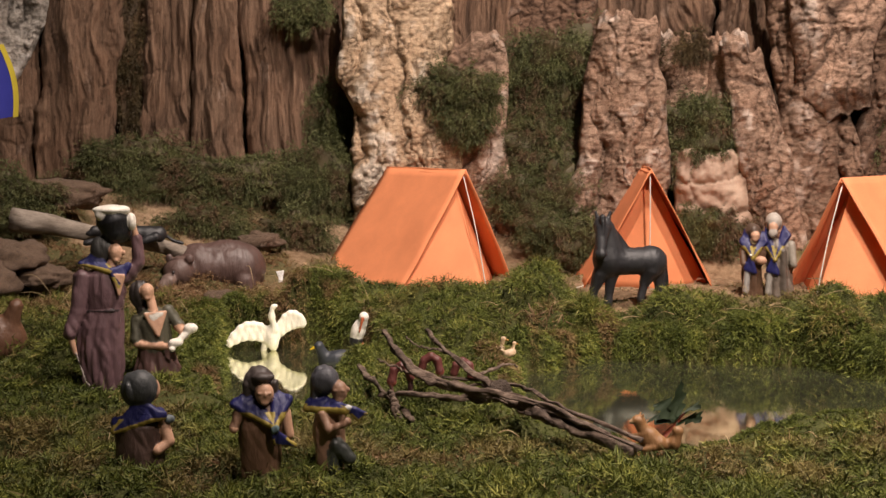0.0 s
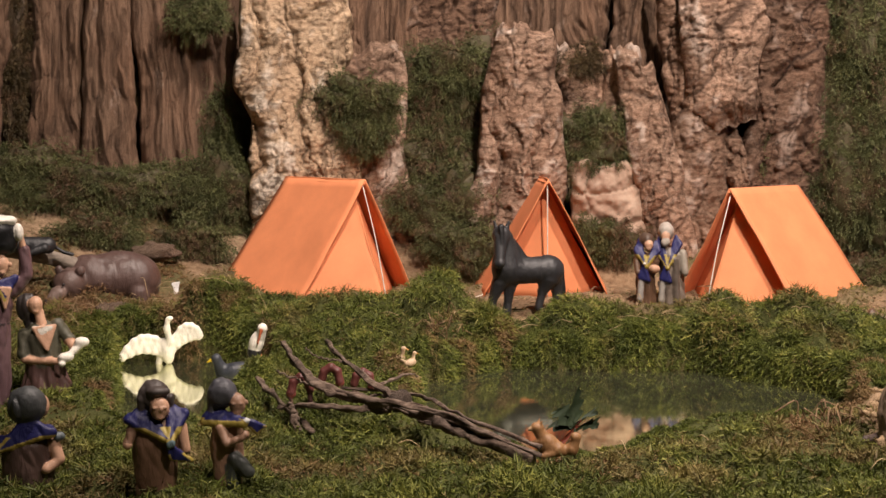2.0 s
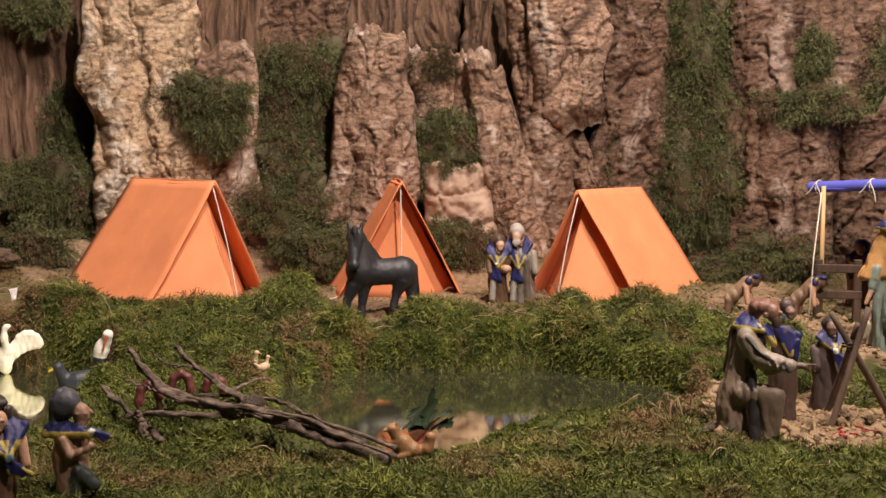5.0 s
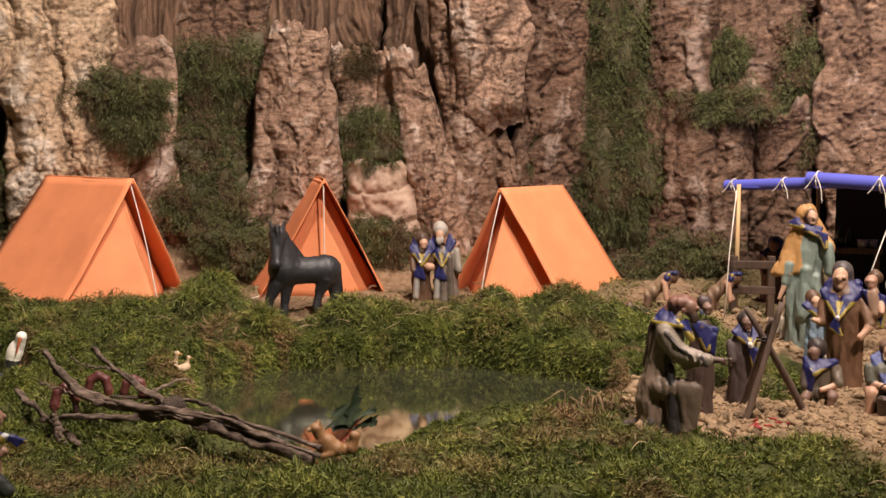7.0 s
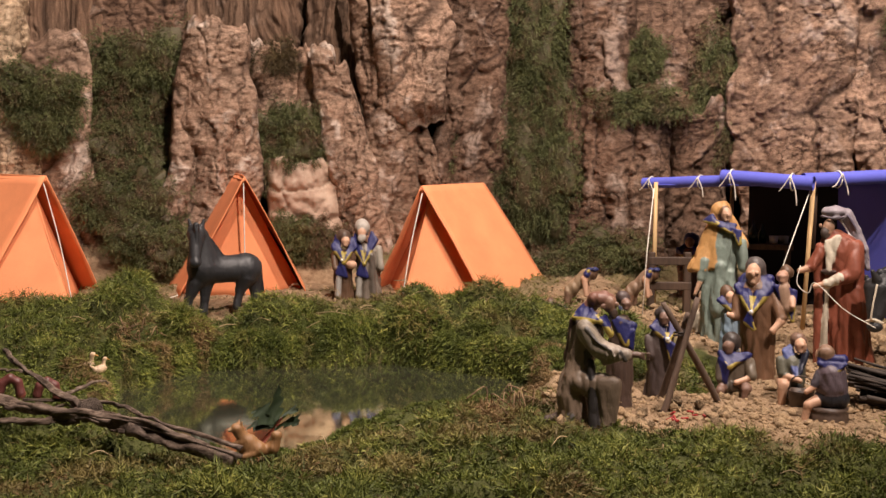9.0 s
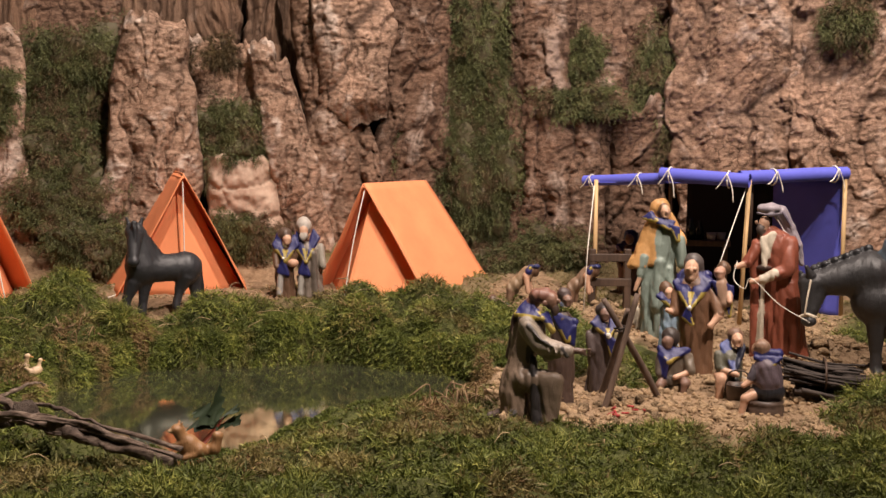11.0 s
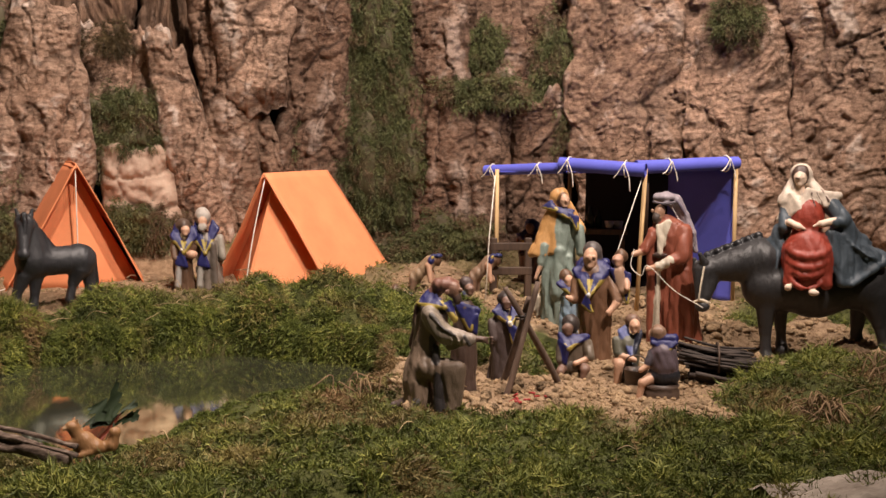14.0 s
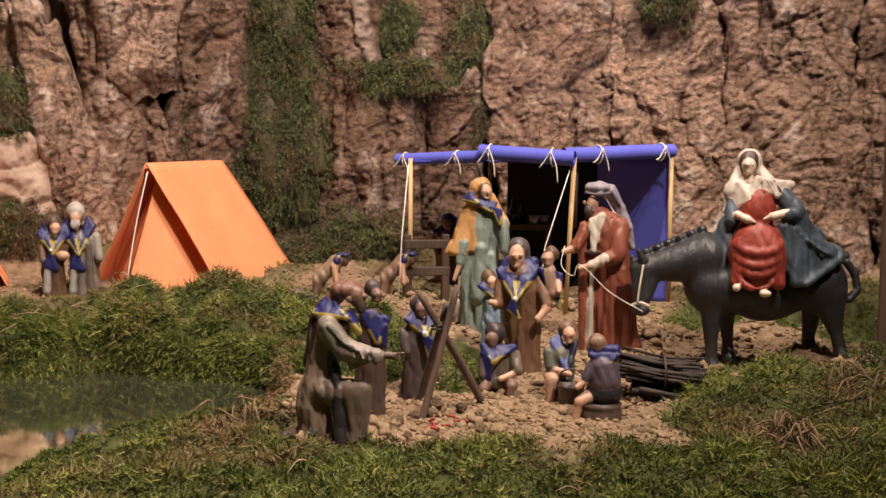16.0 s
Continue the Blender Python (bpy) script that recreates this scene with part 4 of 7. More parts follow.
class Sculpt:
    """Solids drawn on a modelling sheet whose foot point is (ox, oz): x to the side, y away from the viewer, z down the sheet."""

    def __init__(self, ox=0.0, oz=0.0):
        self.solids, self.ox, self.oz = [], ox, oz

    def on(self, q):
        return np.array((q[0] - self.ox, q[1], self.oz - q[2]), float)

    def cap(self, a, b, ra, rb, color, blend=3.0, flat=1.0):
        self.solids.append(("cap", self.on(a), self.on(b), ra, rb, color, blend, flat))
        return self

    def ell(self, c, r, color, blend=3.0, tilt=0.0):
        self.solids.append(("ell", self.on(c), np.array(r, float), radians(tilt), 0, color, blend, 1.0))
        return self

    def face(self, c, r, color):
        """A plain oval face set low under the hair, with a chin and brow hollows whose shade is painted as darker skin.
        """
        down = -1 if isinstance(self, Upright) else 1
        x, y, z = c
        a, b, h = r
        self.ell((x, y, z + down * 0.14 * h), (0.90 * a, b, 0.86 * h), color, 2.0)
        self.ell((x, y - 0.50 * b, z + down * 0.78 * h), (0.42 * a, 0.5 * b, 0.22 * h), color, 3.0)
        for side in (-0.40, 0.40):
            self.ell((x + side * a, y - 0.80 * b, z + down * 0.02 * h), (0.24 * a, 0.24 * b, 0.08 * h), shade(color, 0.85), 1.0)
        return self

    def tri(self, a, b, c, thick, color, edge=None, blend=2.0):
        """A padded cloth triangle; edge: the colour of a hem along its sides."""
        self.solids.append(("tri", self.on(a), self.on(b), self.on(c), thick, color, blend, edge))
        return self

    def robe(self, rows, color, folds=9, depth=2.0, blend=3.0, seed=0):
        """rows: z, x, y, half width, half depth, from the hem up."""
        r = np.array([(self.on((x, y, z))[2], self.on((x, y, z))[0], y, rx, ry) for z, x, y, rx, ry in rows], float)
        self.solids.append(("robe", r, folds, depth, seed, color, blend, 1.0))
        return self

    def line(self, points, r, color, blend=2.0):
        for a, b in zip(points[:-1], points[1:]):
            self.cap(a, b, r, r, color, blend)
        return self

    def field(self, p):
        """The blended distance, and the nearest solid's paint."""
        total = None
        near = np.full(p.shape[0], 1e9)
        color = np.zeros((p.shape[0], 3))
        for kind, a, b, c, e, paint_color, blend, flat in self.solids:
            if kind == "cap":
                ab = b - a
                t = np.clip(((p - a) @ ab) / max(ab @ ab, 1e-9), 0, 1)
                q = p - a - t[:, None] * ab
                d = np.sqrt(q[:, 0] ** 2 + (q[:, 1] / flat) ** 2 + q[:, 2] ** 2) - (c + (e - c) * t)
            elif kind == "ell":
                q = p - a
                if c:
                    q = np.stack([q[:, 0] * math.cos(c) + q[:, 2] * math.sin(c), q[:, 1], -q[:, 0] * math.sin(c) + q[:, 2] * math.cos(c)], -1)
                k0 = np.linalg.norm(q / b, axis=1) + 1e-9
                k1 = np.linalg.norm(q / (b * b), axis=1) + 1e-9
                d = k0 * (k0 - 1) / k1
            elif kind == "tri":
                nrm = np.cross(b - a, c - a)
                nrm = nrm / np.linalg.norm(nrm)
                rim = np.full(p.shape[0], 1e9)
                inside = np.ones(p.shape[0], bool)
                for u, v in ((a, b), (b, c), (c, a)):
                    uv = v - u
                    t = np.clip(((p - u) @ uv) / (uv @ uv), 0, 1)
                    rim = np.minimum(rim, np.linalg.norm(p - u - t[:, None] * uv, axis=1))
                    inside &= ((p - u) @ np.cross(nrm, uv)) > 0
                d = np.where(inside, np.abs((p - a) @ nrm), rim) - e
            else:
                z = np.clip(p[:, 2], a[0, 0], a[-1, 0])
                cx, cy, rx, ry = (np.interp(z, a[:, 0], a[:, k]) for k in (1, 2, 3, 4))
                qx, qy = p[:, 0] - cx, p[:, 1] - cy
                ang = np.arctan2(qy / ry, qx / rx)
                fall = np.interp(z, [a[0, 0], a[-1, 0]], [1.0, 0.25])
                ripple = c * fall * (1.6 * np.abs(np.sin(0.5 * b * ang + e + 0.012 * z + 0.9 * np.sin(0.025 * z + 1.3 * np.sin(ang)))) - 0.8 + 0.5 * np.sin((b * 1.7 + 2) * ang + 2 * e - 0.035 * z))
                ripple = ripple * (0.55 + 0.75 * vnoise(np.cos(ang) * 1.6 + e, np.sin(ang) * 1.6, z * 0.018, 7))
                d = (np.hypot(qx / rx, qy / ry) - 1) * np.minimum(rx, ry) - ripple
                d = np.maximum(d, np.maximum(a[0, 0] - p[:, 2], p[:, 2] - a[-1, 0]))
            closer = d < near
            near = np.where(closer, d, near)
            if kind == "tri" and flat is not None:
                hem = (rim < 2.2) & (((p - b) @ (c - b)) > 0) & (p[:, 2] < (a[2] + b[2] + c[2]) / 3 + 4) | (~inside & (p[:, 2] < min(a[2], b[2], c[2]) + 0.45 * (max(a[2], b[2], c[2]) - min(a[2], b[2], c[2]))))
                color[closer & hem] = flat
                color[closer & ~hem] = paint_color
            else:
                color[closer] = paint_color
            if total is None:
                total = d
            else:
                h = np.clip(0.5 + 0.5 * (total - d) / blend, 0, 1)
                total = total * (1 - h) + d * h - blend * h * (1 - h)
        return total, color

    def bounds(self):
        lo, hi = np.full(3, 1e9), np.full(3, -1e9)
        for kind, a, b, c, e, _, _, flat in self.solids:
            if kind == "cap":
                r = max(c, e) * max(1, flat)
                pts = [a - r, b - r, a + r, b + r]
            elif kind == "ell":
                r = np.full(3, b.max()) if c else b
                pts = [a - r, a + r]
            elif kind == "tri":
                pts = [q + s for q in (a, b, c) for s in (-e, e)]
            else:
                pts = []
                for z, x, y, rx, ry in a:
                    pts += [np.array((x - rx - 5, y - ry - 5, z)), np.array((x + rx + 5, y + ry + 5, z))]
            for q in pts:
                lo, hi = np.minimum(lo, q), np.maximum(hi, q)
        return lo - 5, hi + 5

    def mesh(self, name, unit, step, crumple=1.0):
        """A closed skin over the solids, step units fine, scaled to metres."""
        lo, hi = self.bounds()
        n = np.ceil((hi - lo) / step).astype(int) + 1
        axes = [lo[k] + step * np.arange(n[k]) for k in range(3)]
        p = np.stack(np.meshgrid(*axes, indexing="ij"), -1).reshape(-1, 3)
        f, tint = self.field(p)
        band = np.abs(f) < 6
        f[band] += crumple * wrinkles(p[band]) * np.where(is_smooth(tint[band]), 0.2, 1.0)
        f = f.reshape(n)
        cells = n - 1
        quads = []
        stride = np.array([cells[1] * cells[2], cells[2], 1])
        pos = np.zeros((cells.prod(), 3))
        num = np.zeros(cells.prod())
        for ax in range(3):
            s0, s1 = [slice(None)] * 3, [slice(None)] * 3
            s0[ax], s1[ax] = slice(None, -1), slice(1, None)
            a, b = f[tuple(s0)], f[tuple(s1)]
            idx = np.argwhere((a < 0) != (b < 0))
            fa, fb = a[tuple(idx.T)], b[tuple(idx.T)]
            where = idx.astype(float)
            where[:, ax] += fa / (fa - fb)
            o1, o2 = (ax + 1) % 3, (ax + 2) % 3
            good = (idx[:, o1] > 0) & (idx[:, o1] < cells[o1]) & (idx[:, o2] > 0) & (idx[:, o2] < cells[o2])
            idx, where, fa = idx[good], where[good], fa[good]
            ring = []
            for d1, d2 in ((-1, -1), (0, -1), (0, 0), (-1, 0)):
                c = idx.copy()
                c[:, o1] += d1
                c[:, o2] += d2
                flat_id = c @ stride
                np.add.at(pos, flat_id, where)
                np.add.at(num, flat_id, 1)
                ring.append(flat_id)
            q = np.stack(ring, -1)
            quads.append(np.where((fa < 0)[:, None], q, q[:, ::-1]))
        q = np.concatenate(quads)
        used, inv = np.unique(q, return_inverse=True)
        v = lo + step * pos[used] / num[used][:, None]
        color = self.field(v)[1]
        me = mesh_of(name, v * unit, inv.reshape(q.shape))
        paint(me, "paint", color)
        return me


class Upright(Sculpt):
    """The same, with z up from the foot."""

    def on(self, q):
        return np.array(q, float)


def statue(name, sc, unit, bearing, dist, z, label, category="statue", turn=0.0, step=1.7, group="", crumple=1.0):
    return single(name, sc.mesh(name, unit, step, crumple), MAT_CLAY, stand(bearing, dist, z, turn), label, category, group)


# the standing woman with a basket on her head
MAUVE = (0.118, 0.068, 0.076)
s = Sculpt(191, 704)
s.robe([(704, 188, 0, 24, 22), (660, 183, 0, 33, 26), (610, 183, 0, 38, 28), (570, 185, 0, 37, 26), (540, 190, 0, 30, 22), (510, 192, 0, 36, 23), (480, 190, 0, 34, 20), (468, 192, 0, 20, 15), (458, 196, 0, 9, 9)], MAUVE, 9, 4.6)
s.ell((190, 0, 541), (32, 24, 4), (0.03, 0.02, 0.022), 1).ell((190, 5, 434), (22, 18, 24), (0.055, 0.053, 0.05)).face((211, -11, 438), (13, 11, 19), SKIN).ell((224, -17, 440), (3, 3, 5), SKIN, 2).cap((206, -6, 452), (202, -8, 468), 8, 9, SKIN).cap((186, 8, 445), (184, 10, 465), 13, 11, (0.055, 0.053, 0.05))
s.cap((208, 0, 386), (212, 0, 402), 29, 25, (0.010, 0.010, 0.012), 1).ell((204, -6, 366), (31, 24, 9), WHITE).ell((188, -16, 374), (11, 9, 10), WHITE).ell((238, -12, 386), (8, 10, 15), WHITE).ell((222, -14, 366), (14, 10, 8), WHITE)
s.cap((154, -4, 482), (146, -8, 540), 14, 13, MAUVE).cap((144, -8, 543), (133, -14, 578), 13, 12, MAUVE).cap((134, -16, 588), (140, -18, 614), 5.5, 4, SKIN)
s.cap((226, -2, 487), (246, -4, 462), 12, 11, MAUVE).cap((248, -4, 458), (246, -6, 416), 11, 9, MAUVE).cap((244, -8, 408), (240, -8, 386), 5.5, 4.5, SKIN)
s.tri((152, -4, 458), (202, -20, 472), (178, 4, 442), 5, BLUE, YELLOW).tri((202, -20, 470), (232, -12, 462), (214, -25, 498), 4.5, BLUE, YELLOW).tri((206, -23, 478), (222, -24, 480), (214, -26, 512), 3, SKIN)
s.line([(141, -21, 612), (156, -28, 662), (188, -27, 698)], 1.8, (0.32, 0.28, 0.26), 1)
statue("woman_statue", s, 0.000774, -18.3, 1.462, 0.012, "painted clay woman in a mauve robe carrying a black basket")

OLIVE = (0.078, 0.074, 0.052)
s = Sculpt(290, 681)
s.robe([(681, 286, 0, 42, 30), (655, 282, 0, 40, 29), (625, 279, 0, 31, 25), (600, 278, 0, 27, 22)], (0.105, 0.058, 0.052), 8, 4.6)
s.cap((276, 0, 566), (279, 0, 606), 29, 26, OLIVE, 6).cap((300, -4, 546), (318, -12, 570), 12, 10, OLIVE).cap((318, -14, 572), (328, -26, 588), 9, 6, SKIN).cap((250, -4, 562), (246, -10, 592), 12, 12, OLIVE).cap((248, -14, 600), (300, -30, 605), 8, 6, SKIN)
s.ell((312, -34, 598), (13, 8, 8), WHITE).ell((338, -30, 574), (12, 8, 9), WHITE).cap((318, -33, 594), (334, -30, 580), 6, 6, WHITE).ell((306, -38, 608), (6, 5, 5), WHITE)
s.ell((252, 4, 514), (16, 15, 24), DARKHAIR).face((266, -10, 507), (13, 11, 17), SKIN).cap((271, -8, 522), (276, -12, 545), 8, 8, SKIN).tri((262, -24, 548), (296, -22, 545), (283, -30, 584), 3, SKIN).tri((262, -22, 546), (290, -24, 548), (276, -27, 556), 3, (0.55, 0.52, 0.46)).cap((256, 6, 530), (258, 6, 555), 11, 9, DARKHAIR)
statue("kneeling_woman_statue", s, 0.000825, -15.4, 1.536, 0.012, "painted clay woman kneeling on moss with white doves")

s = Sculpt(465, 862)
s.robe([(862, 462, 0, 32, 25), (800, 462, 0, 36, 27), (750, 464, 0, 38, 27), (718, 466, 0, 34, 22), (706, 468, 0, 13, 12)], (0.15, 0.083, 0.05), 6, 1.6)
s.ell((461, 7, 672), (26, 23, 30), (0.060, 0.048, 0.044)).cap((442, 0, 676), (441, 2, 700), 10, 8, (0.060, 0.048, 0.044)).cap((489, -2, 672), (488, 0, 690), 7, 6, (0.060, 0.048, 0.044)).ell((468, -12, 660), (19, 12, 8), (0.060, 0.048, 0.044)).face((470, -17, 685), (18, 14, 22), SKIN).ell((472, -31, 687), (3, 3, 4.5), SKIN, 3)
s.tri((416, -6, 708), (486, -36, 742), (442, 4, 690), 7, BLUE, YELLOW).tri((512, -6, 702), (486, -36, 742), (490, 2, 690), 7, BLUE, YELLOW).tri((482, -37, 744), (520, -30, 778), (488, -34, 772), 4, BLUE, YELLOW).ell((487, -42, 746), (6, 4, 7), (0.12, 0.18, 0.2))
s.cap((506, -4, 726), (513, -10, 764), 10, 8, SKIN).cap((424, -8, 726), (418, -16, 744), 10, 8, (0.15, 0.083, 0.05)).ell((417, -18, 748), (8, 7, 8), SKIN)
statue("child_statue", s, 0.000576, -10.15, 1.043, 0.004, "painted clay girl with a blue and yellow neckerchief", group="child statues")

s = Sculpt(592, 855)
TAN = (0.25, 0.145, 0.095)
s.robe([(855, 586, 0, 26, 23), (800, 584, 0, 26, 23), (750, 582, 0, 28, 23), (718, 585, 0, 26, 19), (706, 588, 0, 11, 11)], TAN, 5, 1.0)
s.ell((576, 4, 667), (25, 23, 27), (0.06, 0.06, 0.07)).cap((562, 4, 676), (560, 4, 696), 13, 10, (0.06, 0.06, 0.07)).face((602, -6, 682), (15, 15, 21), TAN).ell((616, -8, 683), (3.5, 4, 5), TAN, 2)
s.cap((573, -18, 724), (583, -27, 745), 10, 9, TAN).cap((585, -28, 747), (610, -32, 738), 7.5, 6, TAN).ell((614, -32, 734), (7, 6, 8), TAN).cap((596, -16, 778), (616, -20, 800), 15, 13, (0.05, 0.055, 0.05)).cap((590, -8, 790), (590, -8, 850), 18, 16, (0.05, 0.055, 0.05))
s.tri((546, -6, 714), (612, -28, 714), (562, 6, 696), 8, BLUE, YELLOW).tri((612, -28, 708), (648, -24, 722), (634, -24, 730), 4, BLUE, YELLOW).ell((616, -30, 710), (6, 5, 5), (0.5, 0.5, 0.5))
statue("child_statue", s, 0.000583, -6.15, 1.045, 0.004, "painted clay boy with grey hair and a blue neckerchief", group="child statues")

s = Sculpt(254, 850)
s.robe([(850, 250, 0, 40, 31), (790, 250, 0, 41, 31), (748, 250, 0, 38, 27), (722, 250, 0, 20, 17)], (0.09, 0.055, 0.045), 6, 1.8)
s.ell((250, -6, 680), (31, 26, 33), (0.055, 0.058, 0.06)).ell((276, 8, 686), (10, 14, 18), SKIN).cap((214, -8, 740), (282, -12, 724), 13, 11, BLUE).tri((206, -18, 750), (288, -24, 726), (250, -14, 704), 7, BLUE, YELLOW)
s.cap((290, -8, 746), (298, -16, 774), 11, 10, SKIN).ell((301, -14, 736), (9, 8, 9), (0.10, 0.12, 0.13)).cap((298, -16, 776), (278, -26, 788), 9, 8, SKIN)
statue("child_statue", s, 0.000592, -16.55, 1.10, 0.002, "painted clay boy with his back turned and a blue neckerchief", group="child statues")

# animals by the small pond
FUR = (0.088, 0.054, 0.047)
s = Sculpt(383, 512)
s.cap((366, 0, 456), (430, 6, 456), 35, 38, FUR, 10).ell((434, 6, 464), (34, 31, 42), FUR, 10).ell((352, -2, 446), (33, 30, 33), FUR, 10).ell((321, -28, 460), (27, 24, 26), (0.098, 0.062, 0.053), 9).cap((304, -50, 474), (293, -56, 485), 13, 9, (0.16, 0.112, 0.095), 4).ell((286, -63, 486), (5, 4, 4), (0.02, 0.015, 0.015), 1)
s.ell((339, -42, 438), (8, 5, 8), FUR, 1.5).ell((305, -30, 437), (7, 5, 8), FUR, 1.5).ell((312, -56, 459), (3, 2.5, 2.5), (0.02, 0.015, 0.015), 1).cap((352, -16, 478), (348, -20, 508), 15, 12, FUR, 4).cap((374, 14, 482), (376, 14, 508), 14, 12, FUR, 4).cap((432, -16, 480), (442, -18, 508), 19, 13, FUR, 4).cap((454, 16, 484), (458, 16, 508), 15, 12, FUR, 4)
s.ell((402, 4, 452), (60, 33, 44), FUR, 8)
statue("bear_statue", s, 0.001166, -12.5, 2.16, 0.062, "brown clay bear with lowered head on dry grass", crumple=0.5)

s = Sculpt(200, 405)
s.cap((165, 0, 388), (245, 4, 392), 13, 14, (0.016, 0.016, 0.018), 6).cap((160, -4, 384), (142, -8, 384), 11, 9, (0.016, 0.016, 0.018), 4).ell((134, -10, 388), (7, 6, 5), (0.016, 0.016, 0.018), 3).ell((148, -8, 373), (4, 3, 5), (0.016, 0.016, 0.018), 1.5).cap((160, -10, 396), (128, -14, 404), 6, 5, (0.016, 0.016, 0.018), 3).cap((240, -10, 396), (215, -14, 404), 8, 5, (0.016, 0.016, 0.018), 3).line([(256, 4, 394), (270, 2, 404), (284, 0, 408)], 3, (0.016, 0.016, 0.018))
statue("panther_statue", s, 0.00115, -16.9, 2.10, 0.185, "black clay panther lying on the grey log", step=1.6, crumple=0.4)

INK = (0.026, 0.026, 0.029)
s = Sculpt(1106, 542)
s.cap((1086, -4, 466), (1150, 14, 464), 24, 24, INK, 9).ell((1152, 16, 467), (25, 22, 27), INK, 9).ell((1073, -8, 462), (24, 23, 32), INK, 9).cap((1078, -4, 456), (1071, -12, 408), 28, 16, INK, 7)
s.ell((1066, -20, 402), (16.5, 14, 18), INK, 3).cap((1066, -28, 406), (1064, -43, 446), 13, 9, INK, 3).ell((1064, -45, 449), (10.5, 9, 9), INK, 2).cap((1057, -16, 391), (1053, -16, 377), 4.5, 2, INK, 2).cap((1075, -16, 391), (1079, -16, 377), 4.5, 2, INK, 2).cap((1084, -4, 414), (1104, 0, 446), 8, 10, (0.012, 0.012, 0.014), 4).cap((1066, -34, 386), (1068, -42, 414), 5.5, 2.5, (0.012, 0.012, 0.014), 2)
for k in range(7):
    s.cap((1074 + 2.4 * k, -10, 388 + 9 * k), (1083 + 2.2 * k, -12, 402 + 9 * k), 3.2, 1.5, (0.012, 0.012, 0.014), 2)
s.cap((1062, -12, 488), (1052, -14, 515), 14, 8, INK, 5).cap((1052, -14, 515), (1050, -16, 540), 7.5, 8.5, INK, 3).cap((1081, -2, 488), (1079, -4, 516), 13, 8, INK, 5).cap((1079, -4, 516), (1076, -6, 540), 7.5, 8.5, INK, 3)
s.cap((1150, 8, 482), (1140, 8, 502), 17, 10, INK, 5).cap((1140, 8, 502), (1133, 6, 532), 8, 7.5, INK, 3).cap((1164, 22, 486), (1167, 22, 512), 14, 9, INK, 5).cap((1167, 22, 512), (1162, 22, 534), 8, 7.5, INK, 3).cap((1174, 20, 456), (1178, 22, 506), 3.5, 4.5, (0.012, 0.012, 0.014), 4)
statue("horse_statue", s, 0.001121, 10.1, 2.057, 0.060, "black clay horse standing on the moss before a tent", crumple=0.35)

SWAN = (0.86, 0.82, 0.72)
s = Sculpt(479, 615)
s.ell((481, 0, 592), (12, 12, 24), SWAN, 5, 8).cap((472, 4, 592), (466, 6, 616), 8, 5, SWAN, 4).cap((486, -6, 576), (481, -9, 552), 6.5, 4.8, SWAN, 6).cap((481, -9, 552), (482, -11, 538), 4.8, 4.4, SWAN, 6).ell((486, -12, 534), (6, 4.5, 4.5), SWAN, 3).cap((491, -13, 536), (497, -14, 541), 2.2, 1.2, (0.10, 0.04, 0.02), 1)
LEFT = [((474, 578), (472, 597)), ((462, 569), (460, 594)), ((450, 566), (447, 592)), ((438, 566), (433, 592)), ((426, 572), (420, 597)), ((414, 584), (408, 602)), ((406, 596), (402, 604))]
RIGHT = [((488, 582), (490, 594)), ((496, 566), (500, 584)), ((504, 554), (510, 577)), ((513, 548), (520, 573)), ((522, 548), (528, 570)), ((531, 554), (535, 570)), ((536, 561), (540, 567))]
for fan in (LEFT, RIGHT):
    for k, ((a, b), (c, d)) in enumerate(zip(fan[:-1], fan[1:])):
        a, b, c, d = ((q[0], -2 - 0.8 * k, q[1]) for q in (a, b, c, d))
        s.tri(a, b, c, 2.6, SWAN, blend=5).tri(b, d, c, 2.6, SWAN, blend=5).cap(a, c, 4.2, 4.0, SWAN, 4, 0.8)
statue("swan_statue", s, 0.00102, -9.6, 1.870, 0.0, "cream swan figure with spread wings on the water", "figure", step=1.3, crumple=0.3)
s = Upright()
s.ell((0, 0, 34), (13, 12, 22), WHITE, 4, -18).ell((-4, 2, 18), (12, 12, 12), (0.02, 0.02, 0.025), 3).cap((8, -4, 46), (10, -8, 60), 8, 8, WHITE, 3).ell((10, -8, 60), (8, 8, 8), WHITE).cap((8, -15, 58), (2, -17, 34), 2.6, 1.4, (0.45, 0.12, 0.05), 1)
s.cap((0, 0, 12), (0, 0, 0), 3, 3, (0.4, 0.14, 0.06), 2).cap((6, 2, 12), (6, 2, 0), 3, 3, (0.4, 0.14, 0.06), 2)
statue("stork_statue", s, 0.00097, -4.75, 1.76, 0.018, "white and black stork figure at the water's edge", "figure", step=1.4, crumple=0.3)

s = Upright()
SLATE = (0.035, 0.04, 0.05)
s.ell((6, 0, 14), (34, 17, 16), SLATE, 6, 8).cap((-20, -2, 22), (-26, -3, 36), 10, 8, SLATE, 5).ell((-27, -3, 38), (9, 8, 8), SLATE).cap((-34, -4, 36), (-42, -5, 32), 3, 2, (0.6, 0.42, 0.02), 1).cap((34, 0, 20), (52, 4, 30), 10, 3, SLATE, 4, 0.5)
statue("duck_statue", s, 0.00092, -6.1, 1.675, 0.006, "slate grey duck figure with a yellow bill", "figure", step=1.6, crumple=0.3)

RED = (0.105, 0.030, 0.026)


